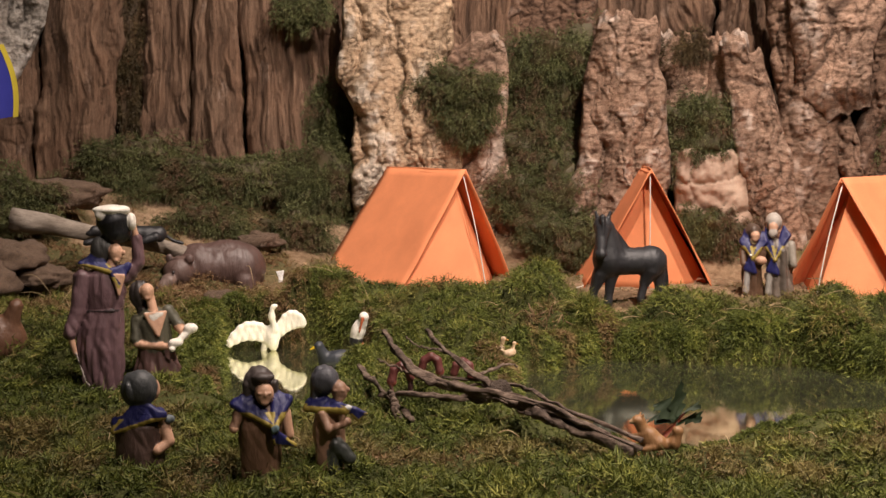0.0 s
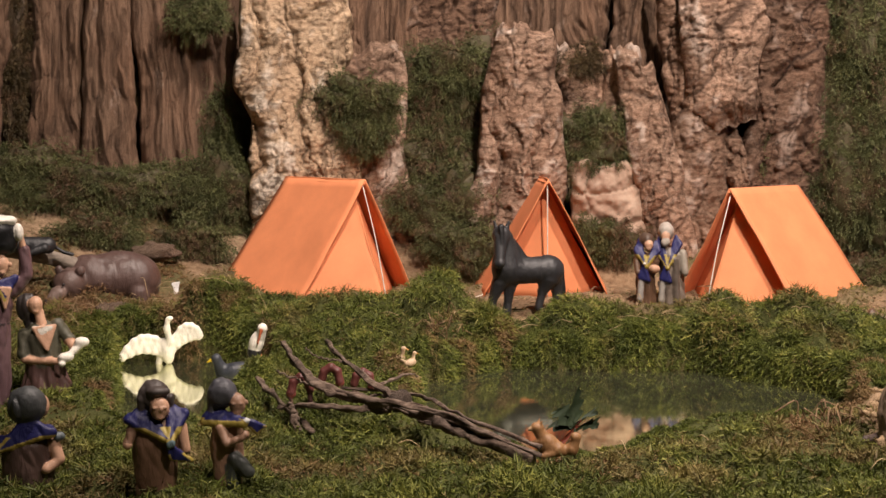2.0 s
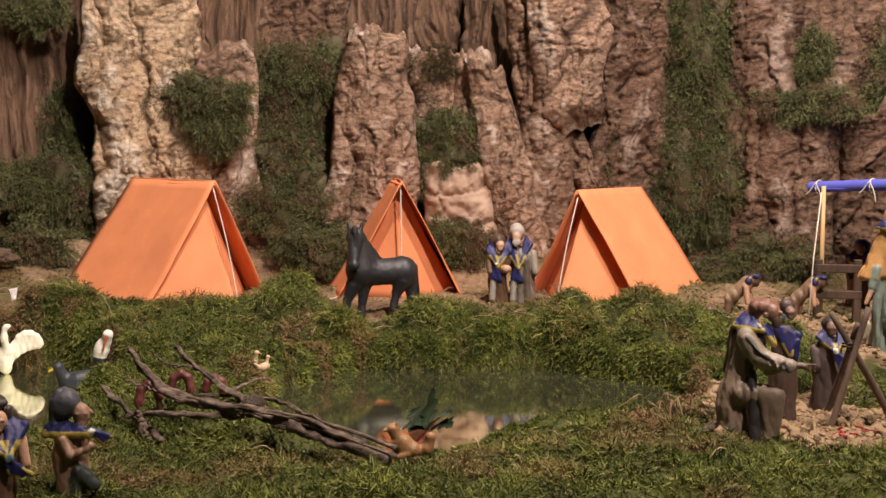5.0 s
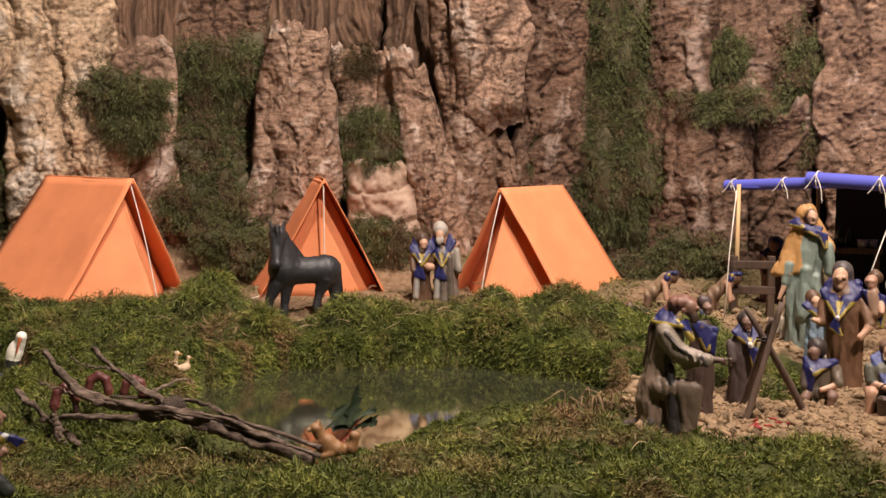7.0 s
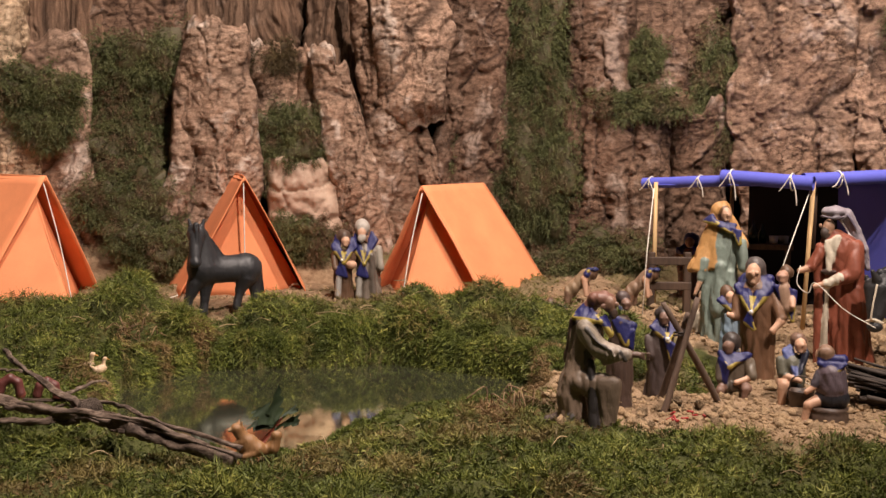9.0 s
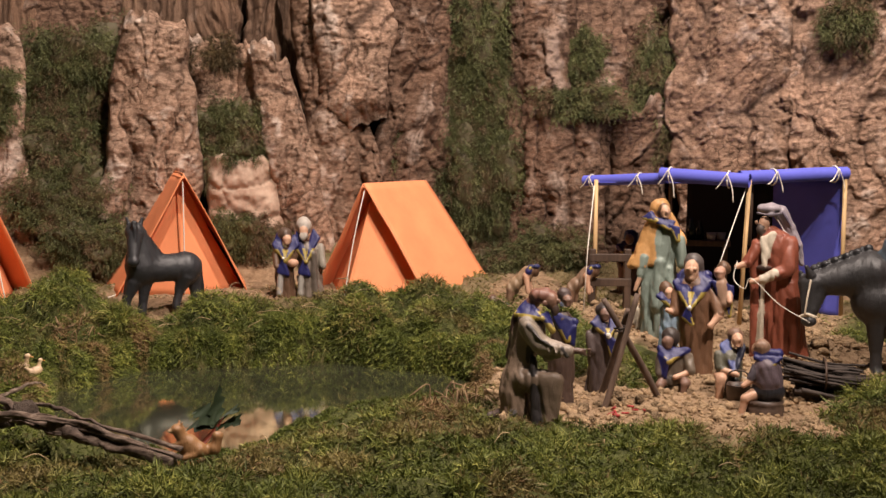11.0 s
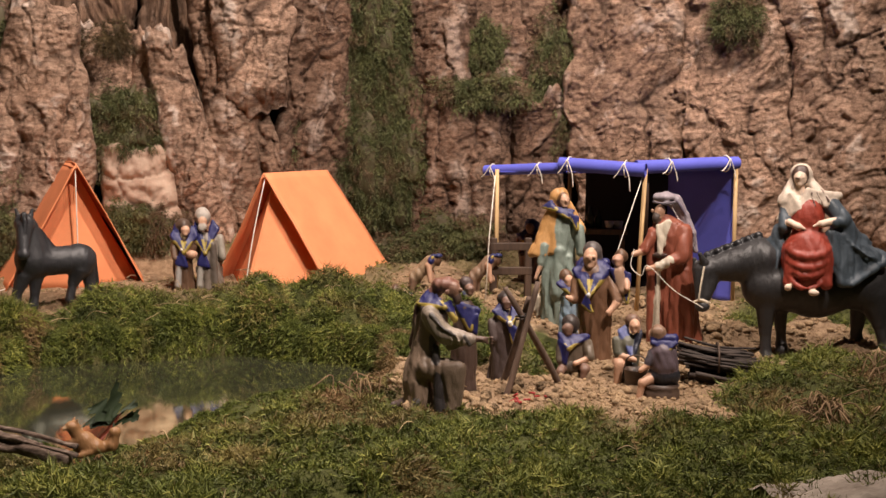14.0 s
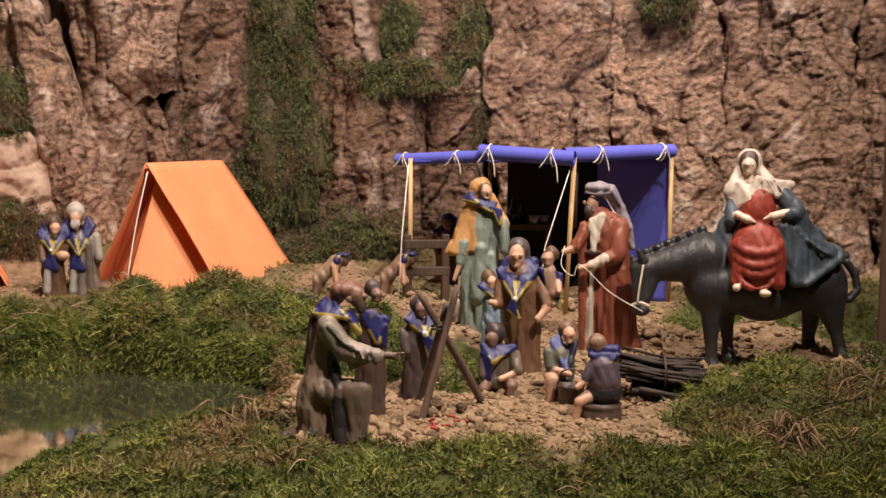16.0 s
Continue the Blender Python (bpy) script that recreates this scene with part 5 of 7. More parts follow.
def flamingo(leg, flip):
    c = Upright()
    c.cap((-14 * flip, 0, 0), (-14 * flip, 0, leg), 4.5, 5, (0.05, 0.02, 0.02), 3)
    c.line([(-14 * flip, 0, leg), (-10 * flip, 0, leg + 14), (2 * flip, 0, leg + 22), (14 * flip, 0, leg + 14), (18 * flip, -2, leg - 4)], 7.5, RED)
    c.ell((18 * flip, -2, leg - 6), (8, 7, 9), (0.24, 0.07, 0.05), 3).cap((20 * flip, -4, leg - 12), (16 * flip, -6, leg - 22), 4, 2, (0.10, 0.05, 0.04), 2)
    return c


for b, d, f, leg in ((-2.3, 1.40, -1, 42), (-0.75, 1.47, 1, 42), (1.05, 1.465, 1, 34)):
    statue("flamingo_statue", flamingo(leg, f), 0.0008, b, d, 0.008, "dark red flamingo figure with an arched neck", "figure", step=1.5, group="flamingo figures", crumple=0.2)

for b, d, big, turn in ((3.05, 1.60, 1.0, 0), (3.75, 1.59, 0.8, 30)):
    s = Upright()
    BUFF = (0.50, 0.36, 0.24)
    s.ell((0, 0, 14), (19, 11, 11), BUFF, 5, 10).cap((9, 0, 20), (12, -1, 36), 5, 4, BUFF, 4).ell((13, -2, 40), (6, 5, 5), BUFF).cap((17, -3, 39), (23, -4, 37), 2.4, 1.6, (0.4, 0.2, 0.05), 1).cap((-16, 0, 18), (-26, 1, 26), 5, 2, BUFF, 3)
    s.cap((0, 0, 8), (0, 0, -4), 4, 5, BUFF, 3)
    statue("duckling_statue", s, 0.00074 * big, b, d, 0.034, "pale buff duckling figure on the mossy bank", "figure", turn=turn, step=1.4, group="ducklings", crumple=0.3)

s = Upright()
NUT = (0.25, 0.13, 0.055)
s.ell((0, 0, 22), (20, 15, 20), NUT, 6).ell((14, 0, 14), (18, 15, 15), NUT, 6).cap((-8, -2, 34), (-16, -3, 48), 11, 10, NUT, 5).ell((-18, -4, 53), (12, 10, 9), NUT, 3).cap((-26, -6, 52), (-32, -7, 50), 5, 3.5, (0.5, 0.34, 0.2), 3)
s.cap((-16, 3, 60), (-14, 4, 67), 3, 1.5, NUT, 2).cap((-12, -8, 60), (-9, -8, 66), 3, 1.5, NUT, 2).cap((-10, -8, 30), (-28, -10, 26), 5, 4, NUT, 3).cap((8, -10, 8), (-8, -14, 4), 7, 5, NUT, 3)
s.cap((26, 2, 10), (44, 4, 14), 9, 11, NUT, 4).cap((44, 4, 14), (52, 4, 34), 11, 8, NUT, 4).ell((50, 2, 36), (10, 8, 9), NUT, 3)
statue("squirrel_statue", s, 0.00063, 11.5, 1.145, 0.018, "small tan squirrel figure beside the branch", "figure", step=1.7, crumple=0.4)

s = Upright()
s.ell((-10, 0, 55), (48, 30, 45), (0.12, 0.06, 0.035), 8).cap((10, -6, 80), (22, -10, 112), 16, 12, (0.12, 0.06, 0.035), 6).cap((18, -10, 20), (24, -12, 0), 14, 12, (0.12, 0.06, 0.035), 6).cap((-40, -10, 30), (-44, -10, 0), 16, 13, (0.12, 0.06, 0.035), 6).cap((-36, -14, 90), (-20, -22, 60), 8, 8, (0.35, 0.36, 0.38), 3)
statue("animal_statue", s, 0.00092, -23.4, 1.66, 0.022, "brown clay animal with a pale strap in the moss", step=1.9)

# the elderly couple by the tents
s = Sculpt(1335, 521)
s.robe([(521, 1332, 0, 17, 14), (470, 1330, 0, 17, 13), (442, 1332, 0, 20, 14), (428, 1332, 0, 9, 8)], BROWN, 7, 2.2)
s.ell((1331, 1, 405), (14, 13, 14), (0.08, 0.05, 0.035)).face((1334, -8, 412), (9, 8, 11), SKIN).tri((1312, -6, 424), (1330, -18, 452), (1318, 2, 405), 4, BLUE, YELLOW).tri((1352, -6, 424), (1330, -18, 452), (1347, 2, 408), 4, BLUE, YELLOW).tri((1325, -18, 450), (1336, -18, 478), (1318, -16, 472), 3, BLUE)
s.cap((1322, -13, 470), (1320, -13, 510), 5, 6, (0.33, 0.31, 0.29)).ell((1345, -17, 456), (10, 8, 8), SKIN).cap((1314, -4, 440), (1316, -14, 462), 6, 5, BROWN).ell((1327, -21, 447), (3, 3, 3), WHITE, 1)
statue("old_man_statue", s, 0.00116, 16.95, 2.19, 0.068, "small clay man in brown with a blue neckerchief", group="figures by the tents")
s = Sculpt(1375, 521)
s.robe([(521, 1378, 0, 22, 16), (470, 1378, 0, 21, 15), (432, 1376, 0, 23, 15), (418, 1372, 0, 10, 9)], (0.16, 0.13, 0.105), 8, 2.4)
s.ell((1367, 0, 390), (15, 13, 17), (0.36, 0.32, 0.28)).face((1366, -9, 397), (9, 8, 12), SKIN).ell((1366, -14, 408), (7, 5, 8), (0.38, 0.34, 0.30)).tri((1352, -6, 425), (1370, -20, 455), (1356, 2, 398), 4, BLUE, YELLOW).tri((1392, -6, 412), (1370, -20, 455), (1384, 2, 398), 4, BLUE, YELLOW).tri((1365, -19, 452), (1376, -19, 480), (1358, -17, 474), 3, BLUE)
s.cap((1362, -14, 470), (1360, -14, 512), 5, 6, (0.32, 0.30, 0.27)).cap((1396, -4, 430), (1400, -12, 462), 8, 7, (0.26, 0.23, 0.19)).cap((1384, -14, 440), (1388, -15, 515), 6, 7, (0.10, 0.08, 0.065))
statue("old_man_statue", s, 0.00116, 18.1, 2.20, 0.068, "small clay old man in grey with a blue neckerchief", group="figures by the tents")

# ---- the camp fire group ----
ROBE = (0.185, 0.132, 0.094)
s = Sculpt(600, 770)
KNEE, GAP_SHADE, SLEEVE = (0.155, 0.112, 0.080), (0.026, 0.022, 0.022), (0.25, 0.205, 0.165)
s.robe([(764, 590, 0, 25, 24), (738, 584, 0, 31, 27), (700, 581, 0, 31, 27), (662, 586, 0, 27, 24), (630, 594, 0, 25, 22), (592, 606, 0, 32, 24), (564, 609, 0, 29, 20), (546, 614, 0, 12, 11)], ROBE, 6, 3.4)
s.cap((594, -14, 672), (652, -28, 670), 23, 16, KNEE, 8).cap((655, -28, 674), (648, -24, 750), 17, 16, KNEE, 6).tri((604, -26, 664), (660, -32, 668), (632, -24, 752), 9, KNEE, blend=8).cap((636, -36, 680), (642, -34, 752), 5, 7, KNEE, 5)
# first strip paints the shade of the lap's gap as near-black cloth
s.cap((613, -28, 632), (622, -36, 756), 7, 11, GAP_SHADE, 3).cap((584, 6, 556), (566, 8, 632), 12, 6, (0.05, 0.025, 0.025), 4).tri((588, -14, 556), (628, -22, 562), (606, -20, 636), 5, (0.04, 0.028, 0.028))
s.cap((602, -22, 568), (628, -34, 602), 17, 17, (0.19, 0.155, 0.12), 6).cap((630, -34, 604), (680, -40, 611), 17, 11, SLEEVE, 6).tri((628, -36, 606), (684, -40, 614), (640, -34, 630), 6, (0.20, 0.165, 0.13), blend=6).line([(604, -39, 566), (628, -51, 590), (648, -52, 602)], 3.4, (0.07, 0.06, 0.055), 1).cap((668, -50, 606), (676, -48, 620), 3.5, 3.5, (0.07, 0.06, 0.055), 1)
for k in range(3):
    s.line([(640 + 12 * k, -50, 600 + 3 * k), (644 + 12 * k, -51, 612 + 2 * k), (642 + 12 * k, -46, 622)], 2.2, SLEEVE, 3)
s.cap((686, -40, 612), (704, -42, 612), 6, 6, (0.11, 0.065, 0.048))
for dz in (-6, 0, 6):
    s.line([(704, -42, 612 + 0.5 * dz), (712, -43, 613 + 0.8 * dz), (721, -43, 614 + dz)], 2.3, (0.11, 0.065, 0.048), 2)
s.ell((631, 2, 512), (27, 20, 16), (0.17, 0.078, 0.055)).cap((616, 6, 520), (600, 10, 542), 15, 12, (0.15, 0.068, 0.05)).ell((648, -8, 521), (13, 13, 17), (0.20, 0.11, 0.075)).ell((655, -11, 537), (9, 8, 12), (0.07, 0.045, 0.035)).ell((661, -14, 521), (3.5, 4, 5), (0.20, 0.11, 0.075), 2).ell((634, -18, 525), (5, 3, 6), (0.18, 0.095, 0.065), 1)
s.tri((580, -6, 548), (630, -28, 552), (602, 6, 524), 6, BLUE, YELLOW).tri((630, -26, 548), (650, -28, 574), (640, -8, 545), 5, BLUE, YELLOW)
s.cap((574, -2, 738), (534, 0, 750), 13, 9, (0.075, 0.052, 0.045), 4).cap((530, 0, 751), (523, 0, 764), 8, 8, (0.05, 0.04, 0.04)).cap((577, -22, 736), (568, -24, 766), 9, 8, (0.13, 0.12, 0.12)).cap((652, -24, 757), (674, -26, 763), 8, 6, (0.03, 0.025, 0.022))
statue("shepherd_statue", s, 0.000645, 30.25, 1.28, 0.014, "clay shepherd in a brown robe kneeling by the fire", step=1.8)

s = Sculpt(656, 735)
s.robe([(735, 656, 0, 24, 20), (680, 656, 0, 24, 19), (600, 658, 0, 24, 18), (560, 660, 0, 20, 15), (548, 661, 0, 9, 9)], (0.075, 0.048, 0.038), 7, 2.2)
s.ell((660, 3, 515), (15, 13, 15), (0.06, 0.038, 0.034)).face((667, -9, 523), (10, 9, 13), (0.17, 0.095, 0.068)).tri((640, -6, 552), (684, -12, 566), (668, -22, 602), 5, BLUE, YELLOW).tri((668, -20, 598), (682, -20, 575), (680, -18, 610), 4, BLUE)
statue("boy_statue", s, 0.00069, 32.2, 1.385, 0.018, "clay boy standing behind the kneeling shepherd")

s = Sculpt(736, 692)
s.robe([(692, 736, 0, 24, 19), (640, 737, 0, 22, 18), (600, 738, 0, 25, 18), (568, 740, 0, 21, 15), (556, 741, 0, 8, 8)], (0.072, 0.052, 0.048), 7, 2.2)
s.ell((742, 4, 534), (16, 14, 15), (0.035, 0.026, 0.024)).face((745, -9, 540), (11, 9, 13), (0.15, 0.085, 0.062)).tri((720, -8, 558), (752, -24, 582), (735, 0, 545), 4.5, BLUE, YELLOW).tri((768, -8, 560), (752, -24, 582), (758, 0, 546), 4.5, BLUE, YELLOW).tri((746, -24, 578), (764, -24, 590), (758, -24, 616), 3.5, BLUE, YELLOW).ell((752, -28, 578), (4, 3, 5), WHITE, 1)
s.cap((716, -4, 580), (722, -14, 612), 8, 7, (0.072, 0.052, 0.048))
statue("boy_statue", s, 0.00074, 34.35, 1.474, 0.022, "dark clay child in a robe by the stick tripod")

s = Sculpt(825, 575)
s.robe([(575, 826, 0, 27, 20), (548, 826, 0, 21, 17), (518, 829, 0, 22, 16), (504, 829, 0, 9, 8)], CREAM, 6, 2.0)
s.ell((828, 3, 484), (15, 13, 16), (0.45, 0.33, 0.22)).face((823, -9, 488), (11, 9, 13), (0.5, 0.36, 0.26)).cap((846, -6, 520), (864, -12, 526), 6, 5, CREAM).cap((808, -6, 520), (804, -12, 545), 7, 5, CREAM)
statue("boy_statue", s, 0.00090, 36.7, 1.87, 0.040, "small clay child in a cream robe beside the woman")

s = Sculpt(868, 622)
s.robe([(622, 869, 0, 19, 15), (560, 871, 0, 18, 14), (525, 873, 0, 19, 14), (512, 872, 0, 9, 8)], (0.24, 0.32, 0.40), 6, 2.0)
s.ell((864, 2, 488), (14, 13, 16), BROWN).face((870, -9, 492), (10, 8, 12), SKIN).tri((850, -8, 500), (880, -20, 524), (862, 0, 490), 5, BLUE, YELLOW).tri((896, -8, 500), (880, -20, 524), (886, 0, 490), 5, BLUE, YELLOW).cap((888, -6, 520), (894, -14, 545), 7, 6, (0.24, 0.32, 0.40))
statue("boy_statue", s, 0.00085, 38.0, 1.70, 0.033, "clay boy in pale blue with a blue neckerchief")

SAGE, OCHRE, FAIR = (0.175, 0.215, 0.185), (0.42, 0.225, 0.082), (0.47, 0.285, 0.190)
s = Sculpt(845, 600)
s.robe([(600, 852, 0, 33, 25), (540, 852, 0, 33, 25), (480, 850, 0, 32, 24), (432, 853, 0, 26, 19), (402, 856, 0, 30, 19), (376, 858, 0, 23, 16), (363, 858, 0, 9, 9)], SAGE, 10, 4.6)
s.ell((850, 4, 336), (19, 17, 20), OCHRE).face((855, -7, 337), (14, 11, 16), (0.13, 0.065, 0.03)).face((859, -14, 340), (11, 8, 15), FAIR).ell((862, -23, 342), (2.5, 3, 4), FAIR, 2).cap((857, -6, 352), (858, -6, 366), 8, 8, FAIR)
s.cap((838, 4, 352), (818, 4, 420), 12, 17, OCHRE, 5).tri((842, -4, 356), (795, 2, 446), (838, -16, 440), 6, OCHRE).tri((838, -2, 380), (800, -10, 444), (820, -16, 446), 6, OCHRE).cap((866, 8, 350), (890, 6, 398), 9, 10, OCHRE, 5)
s.cap((822, -12, 430), (815, -16, 462), 9, 7.5, SAGE).cap((813, -17, 470), (805, -19, 492), 5, 3.5, FAIR).cap((884, -8, 396), (891, -14, 440), 11, 9, SAGE).cap((850, -20, 440), (846, -24, 520), 9, 13, SAGE, 6).cap((870, -18, 450), (872, -22, 560), 6, 9, SAGE, 5)
s.tri((834, -12, 354), (876, -20, 360), (868, -25, 374), 4, BLUE, YELLOW).tri((868, -24, 366), (884, -24, 372), (882, -26, 394), 3.5, BLUE, YELLOW).tri((818, -6, 354), (844, -16, 359), (832, -8, 346), 4.5, BLUE, YELLOW)
statue("woman_statue", s, 0.000905, 37.35, 1.819, 0.035, "painted clay woman in sage green with an ochre veil")

HABIT = (0.145, 0.076, 0.042)
s = Sculpt(920, 655)
s.robe([(655, 925, 0, 32, 25), (600, 925, 0, 29, 24), (545, 925, 0, 32, 25), (505, 921, 0, 38, 25), (474, 915, 0, 31, 20), (456, 914, 0, 12, 11)], HABIT, 6, 3.6)
s.ell((917, 4, 437), (19, 17, 20), (0.075, 0.062, 0.058)).face((913, -13, 446), (15, 12, 23), FAIR).ell((912, -26, 448), (3, 4, 6), FAIR, 2).cap((930, 2, 445), (934, 4, 465), 7, 7, (0.075, 0.062, 0.058)).cap((914, -8, 466), (914, -12, 482), 9, 9, FAIR)
s.tri((884, -6, 474), (912, -40, 518), (902, 2, 452), 5.5, BLUE, YELLOW).tri((950, -6, 468), (912, -40, 518), (930, 2, 452), 5.5, BLUE, YELLOW).cap((892, 12, 464), (944, 12, 460), 8, 8, BLUE).ell((911, -45, 516), (4, 4, 5), (0.6, 0.6, 0.62), 1).tri((908, -43, 518), (918, -42, 548), (902, -41, 535), 3, BLUE, YELLOW)
s.cap((950, -6, 492), (966, -24, 528), 12, 10, HABIT).cap((966, -28, 534), (948, -36, 550), 6.5, 5, SKIN).cap((888, -4, 492), (884, -16, 528), 11, 10, HABIT).cap((884, -18, 530), (871, -25, 525), 6, 5, SKIN)
s.ell((972, 0, 445), (14, 12, 13), BROWN).face((964, -11, 450), (12, 10, 14), (0.36, 0.20, 0.135)).cap((967, -10, 475), (976, -18, 508), 13, 12, (0.30, 0.19, 0.13)).tri((953, -16, 470), (988, -16, 478), (984, -24, 532), 4, BLUE, YELLOW).cap((964, -28, 528), (951, -35, 553), 5.5, 4.5, SKIN).cap((982, -18, 490), (984, -30, 505), 6, 5, SKIN)
statue("man_statue", s, 0.000800, 39.4, 1.60, 0.024, "clay man in a brown habit holding a small child")

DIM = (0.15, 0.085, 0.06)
s = Sculpt(880, 690)
s.robe([(662, 880, 0, 26, 20), (632, 880, 0, 28, 20), (608, 880, 0, 25, 18), (598, 878, 0, 11, 10)], (0.115, 0.09, 0.066), 6, 2.0)
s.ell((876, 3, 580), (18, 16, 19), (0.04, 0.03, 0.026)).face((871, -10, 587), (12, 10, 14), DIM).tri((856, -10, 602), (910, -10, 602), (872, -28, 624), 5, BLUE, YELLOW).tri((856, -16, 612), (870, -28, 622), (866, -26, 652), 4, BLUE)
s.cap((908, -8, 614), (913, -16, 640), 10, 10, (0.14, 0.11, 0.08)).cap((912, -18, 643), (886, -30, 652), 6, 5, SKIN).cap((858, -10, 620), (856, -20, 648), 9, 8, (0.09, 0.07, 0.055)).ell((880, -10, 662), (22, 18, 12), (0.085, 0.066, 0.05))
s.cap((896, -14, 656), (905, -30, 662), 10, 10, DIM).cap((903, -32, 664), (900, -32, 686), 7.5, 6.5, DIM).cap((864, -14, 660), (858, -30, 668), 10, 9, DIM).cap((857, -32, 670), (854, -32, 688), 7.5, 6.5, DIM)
statue("seated_boy_statue", s, 0.00075, 38.3, 1.497, 0.018, "clay boy sitting on the soil by the fire", group="seated boys")
s = Sculpt(991, 705)
s.cap((990, 0, 622), (992, 0, 656), 23, 22, (0.090, 0.086, 0.062), 6).ell((1000, 3, 575), (15, 13, 14), (0.16, 0.095, 0.065)).face((1005, -9, 582), (12, 11, 16), SKIN).ell((1009, -19, 582), (3, 3, 4), SKIN, 2)
# the scarf's second half is the same cloth, painted dark for its shade
s.tri((976, -6, 596), (1002, -28, 642), (988, 2, 588), 5, (0.055, 0.07, 0.19)).tri((1016, -6, 598), (1002, -28, 642), (1010, 2, 592), 5, (0.02, 0.022, 0.04)).cap((974, -8, 616), (976, -18, 636), 11, 10, (0.090, 0.086, 0.062)).cap((979, -22, 640), (1006, -34, 645), 6, 5, SKIN)
s.cap((974, -12, 652), (978, -30, 656), 11, 11, SKIN).cap((976, -32, 662), (974, -32, 700), 9, 6.5, SKIN).cap((1000, -10, 662), (1006, -26, 668), 11, 10, (0.02, 0.02, 0.02)).ell((990, -4, 672), (20, 18, 12), (0.03, 0.03, 0.03)).line([(1006, -36, 644), (1024, -38, 650)], 1.6, (0.5, 0.45, 0.35), 1)
statue("seated_boy_statue", s, 0.000735, 41.3, 1.47, 0.016, "clay boy sitting by the bucket and looking up", group="seated boys")
s = Sculpt(1063, 735)
s.cap((1066, -4, 640), (1068, -4, 664), 25, 27, (0.105, 0.078, 0.092), 6).ell((1068, -4, 684), (31, 25, 22), (0.018, 0.018, 0.023)).ell((1056, -2, 602), (16, 15, 16), (0.20, 0.12, 0.078)).ell((1044, 4, 607), (8, 9, 12), SKIN).cap((1050, -4, 614), (1084, -6, 612), 10, 10, BLUE).tri((1046, -14, 620), (1090, -16, 618), (1072, -22, 634), 4, BLUE, YELLOW)
s.cap((1048, -10, 642), (1038, -16, 658), 9, 8, (0.06, 0.05, 0.06)).cap((1036, -17, 664), (1024, -21, 673), 6, 5, SKIN).cap((1042, -15, 690), (1029, -21, 697), 11, 10, SKIN).cap((1027, -21, 702), (1022, -23, 724), 8, 6.5, SKIN).ell((1026, -26, 729), (8, 8, 4), (0.5, 0.48, 0.44))
statue("seated_boy_statue", s, 0.00070, 43.2, 1.40, 0.014, "clay boy in dark blue sitting with his back turned", group="seated boys")

RUST, LILAC, TUNIC = (0.20, 0.057, 0.032), (0.27, 0.235, 0.26), (0.46, 0.405, 0.32)
s = Sculpt(1073, 615)
s.robe([(612, 1086, 0, 38, 28), (560, 1083, 0, 38, 28), (500, 1080, 0, 35, 26), (445, 1074, -2, 34, 24), (405, 1070, -4, 37, 23), (380, 1062, -4, 28, 18), (366, 1056, -4, 10, 9)], RUST, 11, 5.0)
s.cap((1108, 0, 530), (1120, 0, 604), 11, 10, RUST, 5).cap((1030, -14, 396), (1033, -20, 606), 8, 9, RUST, 4).cap((1098, -18, 470), (1104, -20, 600), 6, 8, RUST, 5).cap((1080, -22, 480), (1084, -26, 605), 6, 8, RUST, 5)
s.tri((1043, -22, 386), (1062, -22, 378), (1049, -28, 438), 3.5, TUNIC, blend=4).cap((1046, -24, 470), (1044, -27, 604), 4, 7, TUNIC, 6).ell((1048, -22, 441), (14, 10, 5), (0.05, 0.03, 0.025), 1)
s.face((1045, -10, 357), (12, 12, 17), (0.32, 0.19, 0.125)).ell((1040, -16, 371), (9, 8, 12), (0.05, 0.035, 0.028)).ell((1032, -15, 358), (3.5, 3.5, 5), (0.32, 0.19, 0.125), 2).ell((1053, -2, 333), (22, 19, 11), LILAC).line([(1034, -14, 341), (1050, -21, 344), (1072, -12, 342)], 3.4, (0.10, 0.085, 0.10), 1)
s.cap((1072, 4, 338), (1090, 8, 368), 13, 12, LILAC).cap((1090, 8, 368), (1106, 7, 400), 11, 9, LILAC).cap((1106, 7, 400), (1113, 6, 434), 8, 6, LILAC).line([(1076, -10, 338), (1098, -5, 372), (1114, -2, 420)], 2.2, (0.12, 0.10, 0.14), 1).line([(1066, -8, 348), (1082, -4, 375), (1100, -2, 400)], 2.2, (0.5, 0.46, 0.47), 1)
s.cap((1092, -18, 396), (1090, -32, 438), 15, 15, RUST).cap((1088, -34, 444), (1066, -42, 452), 13, 11, RUST).cap((1068, -43, 450), (1048, -45, 461), 10, 9, TUNIC).cap((1043, -45, 462), (1026, -47, 466), 6, 4.5, SKIN).cap((1034, -16, 402), (1019, -28, 432), 11, 10, RUST).cap((1014, -30, 435), (999, -34, 440), 7, 5, SKIN)
statue("bearded_man_statue", s, 0.000885, 43.7, 1.775, 0.028, "clay bearded man in a rust cloak and lilac headcloth")

ASS = (0.026, 0.025, 0.026)
s = Sculpt(1314, 640)
s.cap((1262, -5, 506), (1430, 48, 504), 46, 43, ASS, 12).ell((1250, -8, 490), (30, 33, 46), ASS, 12).ell((1438, 50, 502), (42, 38, 48), ASS, 12).ell((1345, 20, 520), (60, 40, 44), ASS, 12)
s.cap((1250, -4, 458), (1168, -20, 475), 43, 24, ASS, 10).cap((1150, -26, 480), (1148, -42, 534), 23, 12, ASS, 6).ell((1149, -46, 544), (14, 13, 11), ASS, 4).cap((1164, -28, 492), (1157, -40, 524), 14, 9, ASS, 6)
